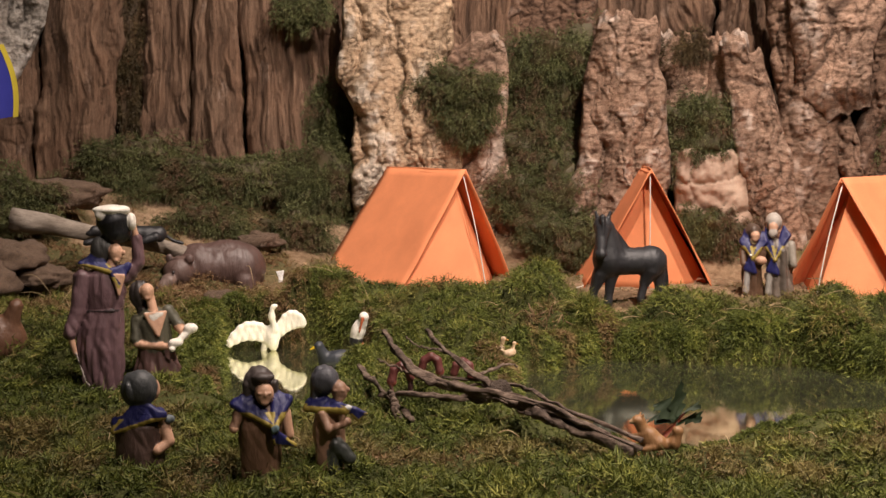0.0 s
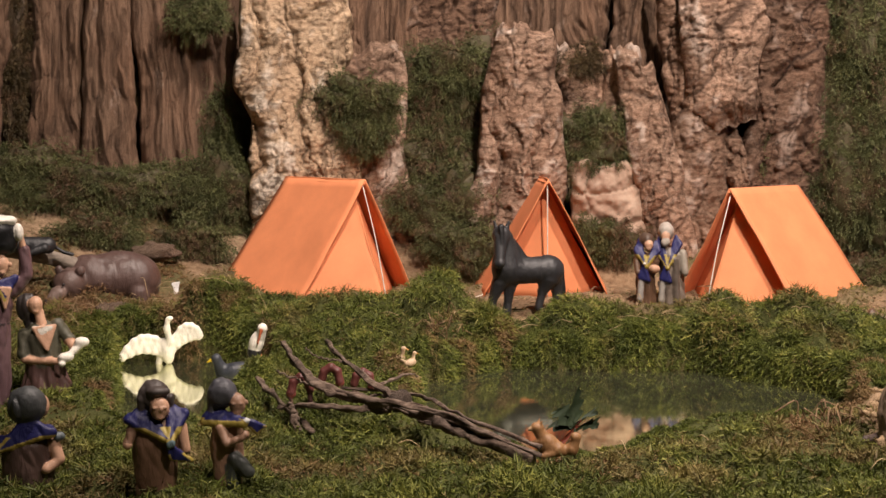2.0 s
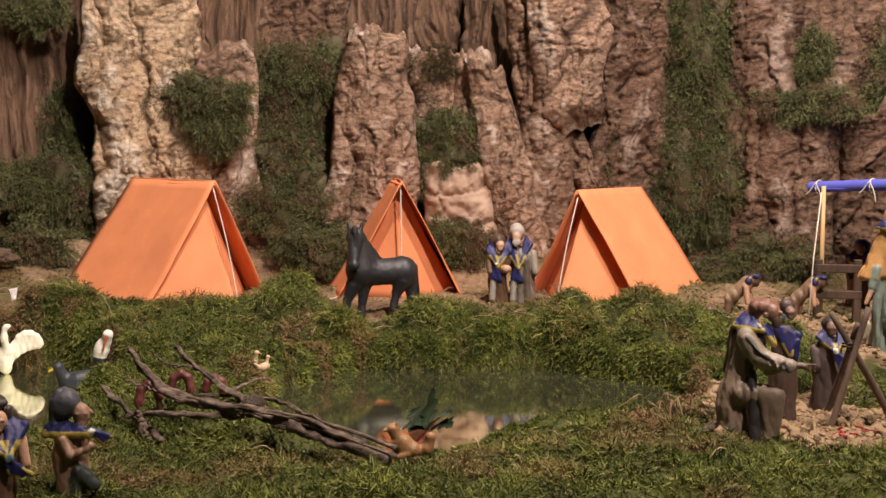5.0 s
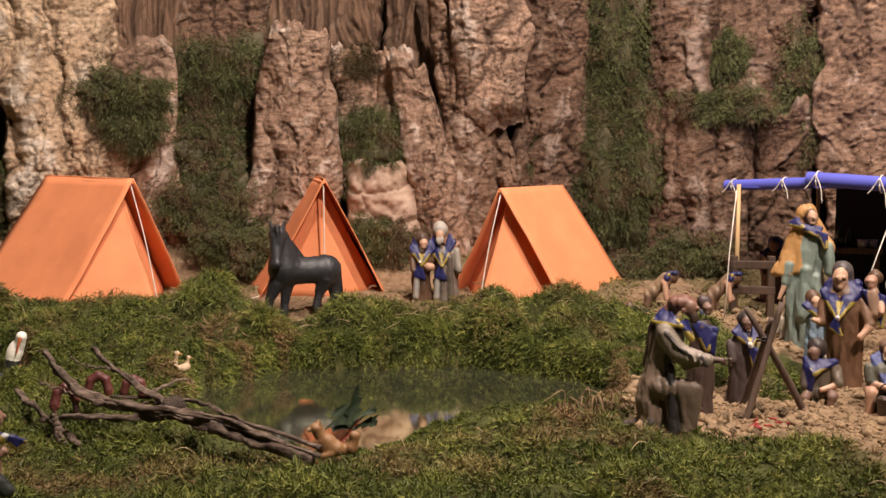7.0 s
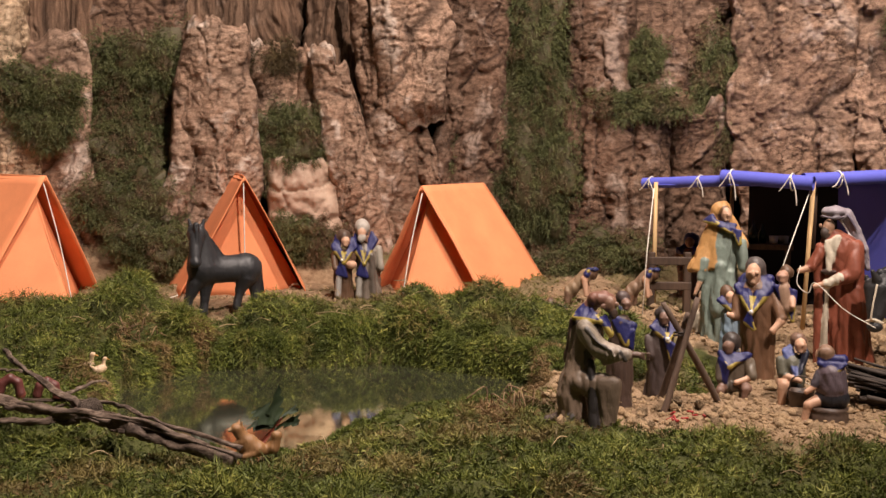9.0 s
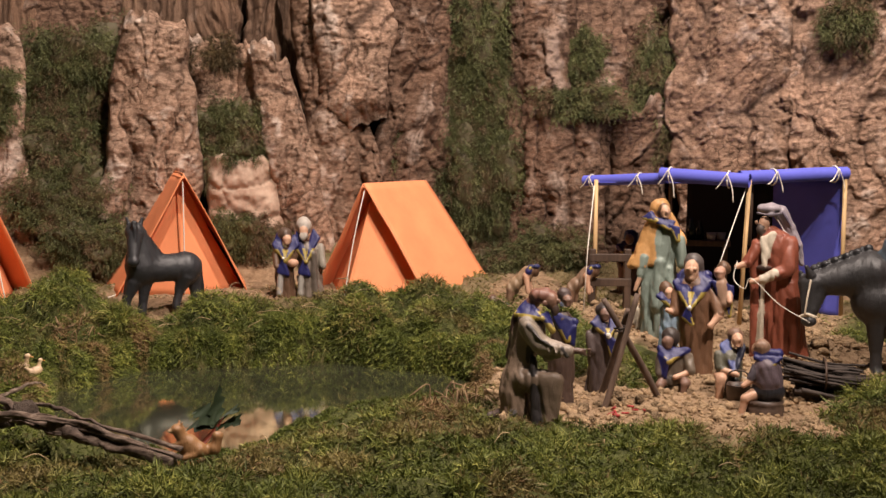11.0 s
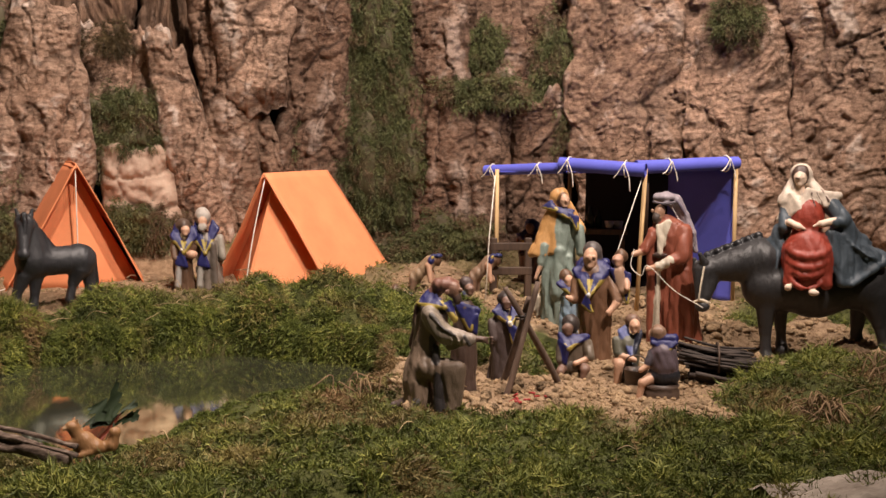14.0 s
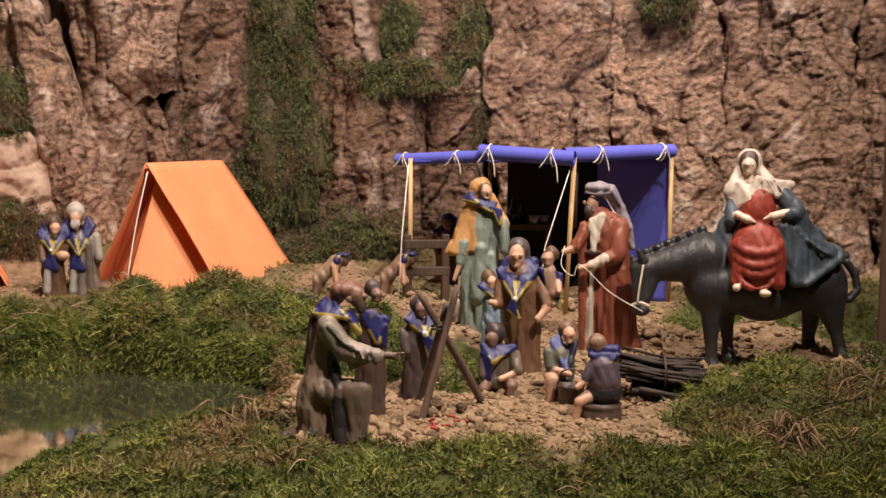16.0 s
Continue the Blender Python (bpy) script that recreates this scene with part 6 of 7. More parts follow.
s.cap((1136, -22, 476), (1131, -26, 458), 8, 3.5, ASS, 3).cap((1150, -40, 462), (1142, -46, 446), 8, 3.5, ASS, 3)
for k in range(11):
    s.ell((1244 - 9 * k, -3 - 1.6 * k + 5 * (k % 2), 412 + 3.9 * k), (8, 7, 8), (0.016, 0.016, 0.018), 2, 25)
s.cap((1262, -20, 540), (1262, -24, 588), 20, 11, ASS, 7).cap((1262, -24, 588), (1264, -26, 628), 10, 10, ASS, 4).cap((1264, -26, 630), (1266, -28, 638), 12, 14, ASS, 2).cap((1284, 18, 540), (1288, 16, 584), 17, 10, ASS, 7).cap((1288, 16, 584), (1290, 14, 616), 9, 9.5, ASS, 4).cap((1290, 14, 618), (1292, 12, 628), 11, 13, ASS, 2)
s.cap((1448, 40, 522), (1460, 34, 570), 31, 14, ASS, 8).cap((1460, 34, 570), (1470, 28, 610), 11, 10, ASS, 4).cap((1470, 28, 612), (1472, 26, 622), 12, 14, ASS, 2).cap((1430, 84, 530), (1424, 86, 598), 20, 10, ASS, 6).cap((1424, 86, 598), (1426, 84, 614), 10, 12, ASS, 2)
s.line([(1478, 60, 464), (1492, 62, 484), (1497, 60, 510), (1484, 52, 526), (1462, 46, 530)], 6.5, ASS).ell((1457, 44, 536), (15, 11, 12), ASS, 4).ell((1464, 42, 544), (10, 9, 9), ASS, 4)
s.line([(1151, -52, 470), (1146, -58, 505), (1143, -57, 530)], 2.2, CREAM, 1).line([(1134, -48, 536), (1148, -57, 531), (1163, -48, 537)], 2.2, CREAM, 1)
statue("donkey_statue", s, 0.000865, 50.1, 1.735, 0.022, "dark grey clay donkey with a bowed head", step=1.9, crumple=0.25)

CRIMSON, CLOAK, SHAWL, PALE = (0.27, 0.042, 0.025), (0.060, 0.078, 0.096), (0.56, 0.47, 0.385), (0.72, 0.55, 0.43)
s = Sculpt(1314, 640)
s.ell((1330, -18, 372), (30, 29, 44), CRIMSON, 6).ell((1332, -32, 445), (47, 33, 60), CRIMSON, 8).cap((1306, -44, 430), (1300, -48, 490), 14, 12, CRIMSON, 6).cap((1358, -44, 430), (1366, -46, 492), 14, 12, CRIMSON, 6)
for k in range(4):
    w = 36 - 1.5 * k
    arc = [(1332 + w * math.cos(radians(q)), -46 - 18 * math.sin(radians(q)), 424 + 15 * k + 3 * (k % 2) + (16 + 4 * k) * math.sin(radians(q))) for q in range(180, -1, -20)]
    s.line(arc, 2.0, CRIMSON, 9)
s.cap((1291, -10, 350), (1289, -30, 388), 13, 12, CLOAK).cap((1284, -12, 395), (1266, -20, 436), 17, 11, CLOAK).tri((1292, -20, 390), (1255, -14, 420), (1272, -34, 466), 6, CLOAK)
s.cap((1370, -8, 345), (1393, -18, 372), 17, 14, CLOAK).cap((1392, -22, 376), (1376, -40, 377), 11, 8, CLOAK).cap((1394, -2, 388), (1410, 10, 428), 22, 22, CLOAK, 5).cap((1402, 10, 430), (1464, 44, 440), 24, 10, CLOAK, 5).tri((1388, -32, 490), (1398, -8, 400), (1478, 38, 450), 6, CLOAK).tri((1388, -32, 490), (1412, -34, 492), (1470, 20, 452), 7, CLOAK)
for k in range(3):
    s.line([(1392 + 10 * k, -26, 400 + 10 * k), (1420 + 10 * k, -14, 432 + 4 * k), (1462, 20, 444 + 4 * k)], 2.5, CLOAK, 5)
s.tri((1372, -34, 398), (1468, 30, 446), (1394, -36, 488), 9, CLOAK, blend=6).tri((1400, -10, 385), (1440, 24, 420), (1400, -24, 450), 9, CLOAK, blend=6)
s.ell((1316, 5, 291), (22, 19, 26), SHAWL).ell((1314, -10, 289), (16, 13, 20), (0.07, 0.04, 0.03)).face((1314, -18, 293), (13, 9, 17), PALE).ell((1313, -28, 294), (2.5, 3, 4), PALE, 2).cap((1314, -8, 306), (1315, -12, 322), 8, 9, PALE)
s.cap((1302, 4, 305), (1294, -4, 335), 12, 16, SHAWL, 4).cap((1332, 4, 305), (1350, -2, 330), 12, 16, SHAWL, 4).cap((1292, -8, 340), (1350, -8, 336), 19, 18, SHAWL, 5).tri((1298, -22, 325), (1277, -16, 374), (1318, -36, 352), 5, SHAWL).tri((1318, -34, 350), (1384, -8, 328), (1330, -24, 318), 6, SHAWL).tri((1352, -22, 322), (1386, -6, 326), (1360, -24, 346), 5, SHAWL)
for k in range(3):
    s.line([(1344 + 11 * k, -38 + 6 * k, 346 - 5 * k), (1336 + 10 * k, -36 + 6 * k, 330 - 5 * k), (1336 + 8 * k, -22 + 4 * k, 316)], 1.7, (0.13, 0.08, 0.07), 1)
s.cap((1298, -40, 378), (1314, -46, 386), 7, 6.5, PALE).cap((1314, -47, 384), (1324, -48, 389), 4, 2.5, PALE).cap((1354, -46, 380), (1374, -40, 374), 7, 7, PALE).cap((1352, -48, 378), (1341, -49, 384), 4, 2.5, PALE).ell((1299, -64, 499), (7, 6, 7), PALE, 2).ell((1345, -66, 507), (10, 7, 6), PALE, 2)
statue("rider_statue", s, 0.000830, 50.1, 1.735, 0.026, "clay woman in crimson and a cream veil on the donkey")


def bender(shirt, trousers):
    c = Upright()
    c.cap((-10, 0, 0), (-8, 0, 44), 6, 8, trousers, 4).cap((-2, 10, 0), (0, 8, 44), 6, 8, trousers, 4).cap((-3, 4, 50), (22, 2, 76), 13, 12, shirt, 6)
    c.cap((20, -10, 72), (24, -14, 42), 6, 4.5, SKIN, 3).cap((22, 12, 72), (30, 8, 42), 6, 4.5, SKIN, 3).ell((35, 0, 80), (10, 9, 11), BROWN).cap((24, -12, 80), (31, 12, 84), 5.5, 5.5, BLUE, 3).cap((27, -14, 86), (34, 12, 90), 2, 2, YELLOW, 1).ell((37, 0, 89), (11, 10, 4.5), (0.02, 0.025, 0.09), 2)
    return c


DUSK = (0.20, 0.12, 0.08)
for b, d, z, shirt in ((29.6, 2.06, 0.052, (0.24, 0.165, 0.10)), (32.95, 2.08, 0.052, (0.20, 0.13, 0.085))):
    statue("bending_boy_statue", bender(shirt, DUSK), 0.00108, b, d, z, "small clay boy bending over the soil", group="bending boys", step=1.5)
for b, d in ((28.7, 2.02), (31.9, 2.03)):
    s = Upright()
    s.ell((6, 0, 16), (18, 13, 14), (0.06, 0.07, 0.10), 5).ell((-10, -4, 30), (11, 11, 11), BROWN).cap((-6, -2, 20), (8, -10, 22), 5, 5, BLUE, 3).cap((20, -6, 14), (30, -8, 0), 6, 5, SKIN, 3).cap((-6, -10, 14), (-12, -14, 0), 5, 4.5, SKIN, 3)
    statue("crouching_boy_statue", s, 0.00110, b, d, 0.05, "small clay boy crouching on the soil", group="crouching boys", step=1.5)
s = Upright()
s.robe([(0, 0, 0, 22, 18), (40, 0, 0, 22, 17), (85, 0, 0, 25, 17), (100, 0, 0, 10, 9)], (0.085, 0.04, 0.03), 7, 2.2)
s.ell((0, 3, 116), (14, 13, 14), (0.02, 0.025, 0.10)).face((3, -9, 112), (10, 9, 12), (0.18, 0.10, 0.07)).tri((-20, -6, 96), (4, -18, 74), (-8, 4, 104), 5, BLUE, YELLOW).tri((22, -6, 96), (4, -18, 74), (10, 4, 104), 5, BLUE, YELLOW).cap((-22, -2, 84), (-10, -20, 60), 8, 6, (0.085, 0.04, 0.03)).cap((22, -2, 84), (18, -20, 62), 8, 6, (0.085, 0.04, 0.03))
statue("cook_statue", s, 0.00112, 35.9, 2.26, 0.07, "small clay man in dark red under the awning", turn=-25)

# ---- orange tents ----


def cloth(corners, n=14, sag=0.003, seed=0, thick=0.0022):
    """A stretched cloth between four corners (or three, one twice), slightly sagging, with a real thickness."""
    a, b, c, d = (np.array(q, float) for q in corners)
    u, v = np.meshgrid(np.linspace(0, 1, n), np.linspace(0, 1, n), indexing="ij")
    p = a * ((1 - u) * (1 - v))[..., None] + b * (u * (1 - v))[..., None] + c * (u * v)[..., None] + d * ((1 - u) * v)[..., None]
    nrm = np.cross(b - a, d - a)
    if np.linalg.norm(nrm) < 1e-9:
        nrm = np.cross(c - b, d - c)
    nrm = nrm / np.linalg.norm(nrm)
    w = sag * 4 * (u * (1 - u) + v * (1 - v)) * 0.5 + 0.0012 * fbm(u * 4 + seed, v * 4, 0, seed, 2)
    top = p - nrm * w[..., None]
    under = top - nrm * thick
    q = grid_faces(n, n)
    i = np.arange(n * n).reshape(n, n)
    rim = np.concatenate([i[:, 0], i[-1, 1:], i[-2::-1, -1], i[0, -2:0:-1]])
    nxt = np.roll(rim, -1)
    side = np.stack([rim, nxt, nxt + n * n, rim + n * n], -1)
    return mesh_of("cloth", np.concatenate([top.reshape(-1, 3), under.reshape(-1, 3)]), np.concatenate([q, q[:, ::-1] + n * n, side[:, ::-1]]))


def tent(bearing, dist, z, turn, tall, wide, long, prow, inset, label, seed):
    """A ridge tent; its front, towards -y, closes in a prow of two cloths laced by a cord."""
    t = thing("tent", stand(bearing, dist, z, turn), label, "tent", group="orange tents")
    h, w, e = tall, wide / 2, prow
    over = 0.014
    for s, back in ((-1, inset[0]), (1, inset[1])):
        part("roof_panel", cloth([(0, -over, h), (0, long, h + 0.006), (s * w * 1.22, long + 0.012, 0.004), (s * w * 1.0, 0.008, 0.006)], 16, 0.004, seed + s), MAT_ORANGE, t)
        part("front_panel", cloth([(0, 0.030, h - 0.008), (0, 0.030, h - 0.008), (0.0, -e, 0.004), (s * w * (1.0 + 0.3 * back), 0.014 + back, 0.004)][::s], 14, 0.002, seed + 3 + s), MAT_ORANGE, t)
    part("back_panel", cloth([(0, long - 0.01, h - 0.001), (0, long - 0.01, h - 0.001), (w * 1.2 - 0.01, long, 0.0), (-w * 1.2 + 0.01, long, 0.0)], 8, 0.002, seed + 9), MAT_ORANGE, t)
    part("ridge_pole", tube_mesh("ridge_pole", [([(0, -over + 0.001, h - 0.008), (0, long - 0.001, h - 0.003)], 0.0030)], 8), MAT_ORANGE, t)
    part("cord", tube_mesh("cord", [(curve_points([(0, -over + 0.008, h - 0.008), (0, 0.5 * (-over - e) - 0.003, h * 0.5), (0, -e - 0.003, 0.004)], 10), 0.0013)], 8), MAT_CORD, t, "white lacing cord")
    for x, y, dx, dy in ((-w * 1.2, long, -0.045, 0.02), (w * 1.2, long, 0.045, 0.02), (w, 0.0, 0.05, -0.015), (-w, 0.0, -0.05, -0.015)):
        line = part("guy_line", tube_mesh("guy_line", [([(x * 1.0, y, 0.012), (x + dx, y + dy, -0.002)], 0.0011)], 6), MAT_CORD, t, "thin pale guy line")
        part("peg", tube_mesh("peg", [([(x + dx, y + dy, -0.012), (x + dx * 1.08, y + dy * 1.05, 0.012)], 0.0022)], 6), MAT_POLE, line, "small wooden peg")
    return t


tent(1.0, 2.20, 0.068, 38, 0.258, 0.305, 0.285, 0.085, (0.010, 0.06), "orange cloth ridge tent with a white front cord", 5)
tent(11.35, 2.25, 0.064, 6, 0.264, 0.275, 0.25, 0.02, (0.045, 0.05), "orange cloth ridge tent behind the black horse", 15)
tent(21.3, 2.20, 0.064, -32, 0.246, 0.285, 0.262, 0.085, (0.06, 0.045), "orange cloth ridge tent beside the small old couple", 25)

# ---- the blue shelter ----
shelter = thing("shelter", Matrix(), "open shelter of blue tarp on pale wooden poles", "shelter")


def at(bearing, dist, z):
    x, y = plan(bearing, dist)
    return np.array((float(x), float(y), z))


CL, CF, CR = (34.0, 2.10), (41.75, 2.0), (46.85, 2.12)
for (b, d), z0, z1 in ((CL, 0.05, 0.322), (CF, 0.04, 0.325), (CR, 0.055, 0.332), ((38.0, 2.33), 0.08, 0.322), ((43.4, 2.265), 0.06, 0.33)):
    lean = 0.35 if (b, d) == CF else 0.0
    part("pole", tube_mesh("pole", [([at(b, d, z0), at(b + lean, d, z1)], 0.0042)], 10), MAT_POLE, shelter)
part("dark_post", tube_mesh("dark_post", [([at(42.15, 2.03, 0.2), at(42.2, 2.03, 0.335)], 0.005)], 8), MAT_DARKWOOD, shelter, "dark wooden post")


def quad_sheet(a, b, c, d, seed, n=14):
    return cloth([a, b, c, d], n, 0.002, seed)


part("roof_tarp", quad_sheet(at(*CL, 0.318), at(*CF, 0.320), at(43.4, 2.27, 0.334), at(36.5, 2.40, 0.330), 3), MAT_BLUE, shelter)
part("roof_tarp", quad_sheet(at(*CF, 0.320), at(*CR, 0.328), at(43.5, 2.28, 0.336), at(43.3, 2.27, 0.336), 4), MAT_BLUE, shelter)
part("side_wall", quad_sheet(at(*CR, 0.05), at(*CR, 0.326), at(43.3, 2.24, 0.330), at(43.3, 2.24, 0.05), 6), MAT_BLUE, shelter)
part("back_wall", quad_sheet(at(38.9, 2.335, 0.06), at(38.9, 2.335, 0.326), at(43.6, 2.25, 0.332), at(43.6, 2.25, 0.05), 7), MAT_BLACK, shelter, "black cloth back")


def roll(a, b, r, seed):
    """A rolled-up tarp: a spiral sheet drawn out from a to b."""
    a, b = np.array(a), np.array(b)
    ax = (b - a) / np.linalg.norm(b - a)
    side = np.cross(ax, (0, 0, 1))
    side /= np.linalg.norm(side)
    up = np.cross(side, ax)
    n, m = 60, 12
    th = np.linspace(0, 2 * np.pi * 2.6, n)
    rad = r * (0.45 + 0.55 * th / th[-1])
    rings = []
    for k, t in enumerate(np.linspace(0, 1, m)):
        w = 1 + 0.05 * vnoise(np.cos(th) + seed, np.sin(th), t * 3, seed)
        rings.append(a + (b - a) * t + (rad * w * np.cos(th))[:, None] * side + (rad * w * np.sin(th))[:, None] * up)
    return mesh_of("roll", np.concatenate(rings), grid_faces(m, n))


def knot(c, along, r, hang, seed):
    """A white tie round a roll, with two loose ends."""
    c, ax = np.array(c), np.array(along)
    side = np.cross(ax, (0, 0, 1))
    side /= np.linalg.norm(side)
    if c @ side > 0:
        side = -side
    th = np.linspace(0, 2 * np.pi, 22)
    loop = c + 1.06 * r * (np.cos(th)[:, None] * side + np.sin(th)[:, None] * np.array((0, 0, 1.0)))
    front = c + 1.1 * r * side
    one = curve_points([front + (0, 0, r * 0.7), front + 0.010 * ax + (0, 0, -r), front + 0.013 * ax + (0, 0, -hang)], 10)
    other = curve_points([front + (0, 0, r * 0.7), front - 0.012 * ax + (0, 0, -r * 0.6), front - 0.020 * ax + (0, 0, -hang * 0.45)], 10)
    return tube_mesh("tie", [(loop, 0.0013), (one, 0.0011), (other, 0.0011)], 6)


ROLLS = [((33.35, 2.13, 0.319), (37.7, 2.045, 0.325), 0.0125), ((37.45, 2.035, 0.333), (42.1, 1.985, 0.322), 0.0150), ((41.6, 2.0, 0.327), (46.9, 2.125, 0.337), 0.0148)]
for n, (a, b, r) in enumerate(ROLLS):
    p, q = at(*a), at(*b)
    ro = part("rolled_tarp", roll(p, q, r, 11 + n), MAT_BLUE, shelter, "rolled-up blue tarp tied with white string")
    ax = (q - p) / np.linalg.norm(q - p)
    for f in ((0.10, 0.70) if n == 0 else (0.12, 0.78) if n == 1 else (0.30, 0.88)):
        part("tie", knot(p + (q - p) * f, ax, r, 0.03 + 0.012 * (n == 1), n), MAT_CORD, ro, "white string tie")
part("guy_rope", tube_mesh("guy_rope", [([at(41.95, 1.99, 0.31), at(40.7, 1.93, 0.175), at(40.3, 1.9, 0.05)], 0.0010)], 6), MAT_CORD, shelter, "white rope")
part("guy_rope", tube_mesh("guy_rope", [([at(33.9, 2.09, 0.31), at(33.6, 2.05, 0.19), at(33.4, 2.02, 0.06)], 0.0012)], 6), MAT_CORD, shelter, "white rope")

# the table inside, with bottles and cups; the wooden rail beside it
table = thing("table", stand(39.5, 2.22, 0.07), "dark wooden table with bottles under the awning", "table")
bm = bmesh.new()
box(bm, (0.13, 0.07, 0.012), Matrix.Translation((0, 0, 0.122)), 0.002)
part("tabletop", bm, MAT_DARKWOOD, table)
for x in (-0.055, 0.055):
    for y in (-0.027, 0.027):
        bm = bmesh.new()
        box(bm, (0.010, 0.010, 0.122), Matrix.Translation((x, y, 0.058)), 0.001)
        part("leg", bm, MAT_DARKWOOD, table)


def lathe(profile, n=20):
    r, z = (np.array(c, float) for c in zip(*profile))
    a = np.linspace(0, 2 * np.pi, n, endpoint=False)
    v = np.stack([r[:, None] * np.cos(a), r[:, None] * np.sin(a), np.repeat(z[:, None], n, 1)], -1).reshape(-1, 3)
    i = np.arange(len(r) * n).reshape(len(r), n)
    j = np.roll(i, -1, 1)
    return mesh_of("lathe", v, np.stack([i[:-1], j[:-1], j[1:], i[1:]], -1).reshape(-1, 4))


for b, d, k in ((39.15, 2.21, 1.0), (39.6, 2.22, 0.85)):
    single("bottle", lathe([(0, 0), (0.009, 0), (0.0095, 0.025), (0.004, 0.034), (0.0035, 0.046), (0, 0.046)]), MAT_GLASS, stand(b, d, 0.198) @ Matrix.Scale(k, 4), "small dark glass bottle on the table", "bottle", group="bottles on the table")
for b, d in ((38.6, 2.2), (40.2, 2.2), (40.7, 2.21)):
    single("cup", lathe([(0, 0), (0.008, 0), (0.010, 0.016), (0.0085, 0.016), (0.007, 0.003), (0, 0.003)]), MAT_CUP, stand(b, d, 0.198), "small pale cup on the table", "cup", group="cups on the table")
rail = thing("bench", stand(34.8, 2.1, 0.06, 12), "dark brown wooden bench frame beside the awning", "bench")
for x in (-0.036, 0.036):
    bm = bmesh.new()
    box(bm, (0.014, 0.014, 0.125), Matrix.Translation((x, 0, 0.06)), 0.0015)
    part("post", bm, MAT_DARKWOOD, rail)
for z in (0.105, 0.055):
    bm = bmesh.new()
    box(bm, (0.088, 0.011, 0.016), Matrix.Translation((0, -0.002, z)), 0.0015)
    part("rail", bm, MAT_DARKWOOD, rail)

# ---- fire, tripod, pots, firewood ----
tripod = thing("stick_tripod", Matrix(), "tripod of three brown sticks over the camp fire", "tripod")
for n, (foot, top) in enumerate(((at(37.87, 1.43, 0.012), at(34.51, 1.365, 0.167)), (at(34.47, 1.36, 0.010), at(36.35, 1.375, 0.175)), (at(34.32, 1.45, 0.010), at(35.85, 1.395, 0.151)))):
    pts = curve_points([foot, foot * 0.6 + top * 0.4 + (0.002, 0, 0.001), top], 14)
    part("stick", tube_mesh("stick", [(pts, np.linspace(0.0046, 0.0036, 14))], 9, 0.3, 5 + n), MAT_STICK, tripod)
apex = at(35.45, 1.385, 0.125)
part("binding", tube_mesh("binding", [(apex + np.array([(0.008 * math.cos(a), 0.008 * math.sin(a), 0.0006 * a) for a in np.linspace(-8, 8, 40)]), 0.0012)], 6), MAT_TWIG, tripod)


def lump(seed, amount=0.25, sub=2):
    bm = bmesh.new()
    bmesh.ops.create_icosphere(bm, subdivisions=sub, radius=1.0)
    for v in bm.verts:
        v.co *= 1 + amount * noise.noise(v.co * 1.6 + Vector((seed * 3.7, 0, 0))) + 0.5 * amount * noise.noise(v.co * 3.5 + Vector((0, seed * 2.1, 0)))
    me = bpy.data.meshes.new("lump")
    bm.to_mesh(me)
    bm.free()
    me.polygons.foreach_set("use_smooth", np.ones(len(me.polygons), bool))
    return me


def crag(seed):
    """A rough stone with sharp creases."""
    me = lump(seed, 0.3, 4)
    co = np.empty(len(me.vertices) * 3, np.float32)
    me.vertices.foreach_get("co", co)
    v = co.reshape(-1, 3)
    k = 0.95 + sum(a * vnoise(v[:, 0] * f + seed, v[:, 1] * f, v[:, 2] * f, seed) for f, a in ((1.3, 0.26), (3.0, 0.13), (7.0, 0.06), (16.0, 0.03)))
    me.vertices.foreach_set("co", (v * k[:, None]).ravel())
    me.update()
    return me


for n in range(11):
    a = n * 2 * math.pi / 11
    c = at(35.6, 1.335, 0.0)
    x, y = c[0] + 0.055 * math.cos(a), c[1] + 0.045 * math.sin(a)
    r = 0.0065 + 0.003 * ((n * 7) % 5) / 5
    single("fire_stone", crag(n + 70), MAT_CLOD, pose(x, y, float(height(x, y)) + 0.4 * r, 20 * n, 15 * n, 40 * n) @ Matrix.Diagonal((r, r * 0.9, r * 0.75, 1)), "rough tan stone ringing the camp fire", "stone", group="fire ring stones")
embers = []
rng = random.Random(4)
for n in range(8):
    c = at(35.6, 1.335, 0.0)
    x, y = c[0] + rng.uniform(-0.03, 0.03), c[1] + rng.uniform(-0.024, 0.024)
    z = float(height(x, y)) + 0.004
    a = rng.uniform(0, 6.3)
    embers.append(([(x, y, z), (x + 0.010 * math.cos(a), y + 0.010 * math.sin(a), z + rng.uniform(0, 0.006))], 0.0014))
single("embers", tube_mesh("embers", embers, 6, 0.4), mat_ember, Matrix(), "red tinsel embers in the fire with an added faint glow", "embers", kind="stuff")

bucket = thing("bucket", stand(41.8, 1.43, 0.015), "small brown clay bucket between the seated boys", "bucket")
part("body", lathe([(0, 0.002), (0.013, 0.0), (0.0165, 0.034), (0.0175, 0.036), (0.0155, 0.035), (0.012, 0.006), (0, 0.006)]), MAT_POT, bucket)
part("handle", tube_mesh("handle", [(curve_points([(-0.016, 0, 0.034), (-0.010, 0, 0.052), (0.010, 0, 0.052), (0.016, 0, 0.034)], 12), 0.0011)], 6), MAT_DARKWOOD, bucket)
single("stool", lathe([(0, 0), (0.020, 0.0), (0.024, 0.010), (0.0245, 0.022), (0.022, 0.026), (0.0245, 0.030), (0, 0.031)]), MAT_POT, stand(43.2, 1.395, 0.008), "low dark round stool under the seated boy", "stool")

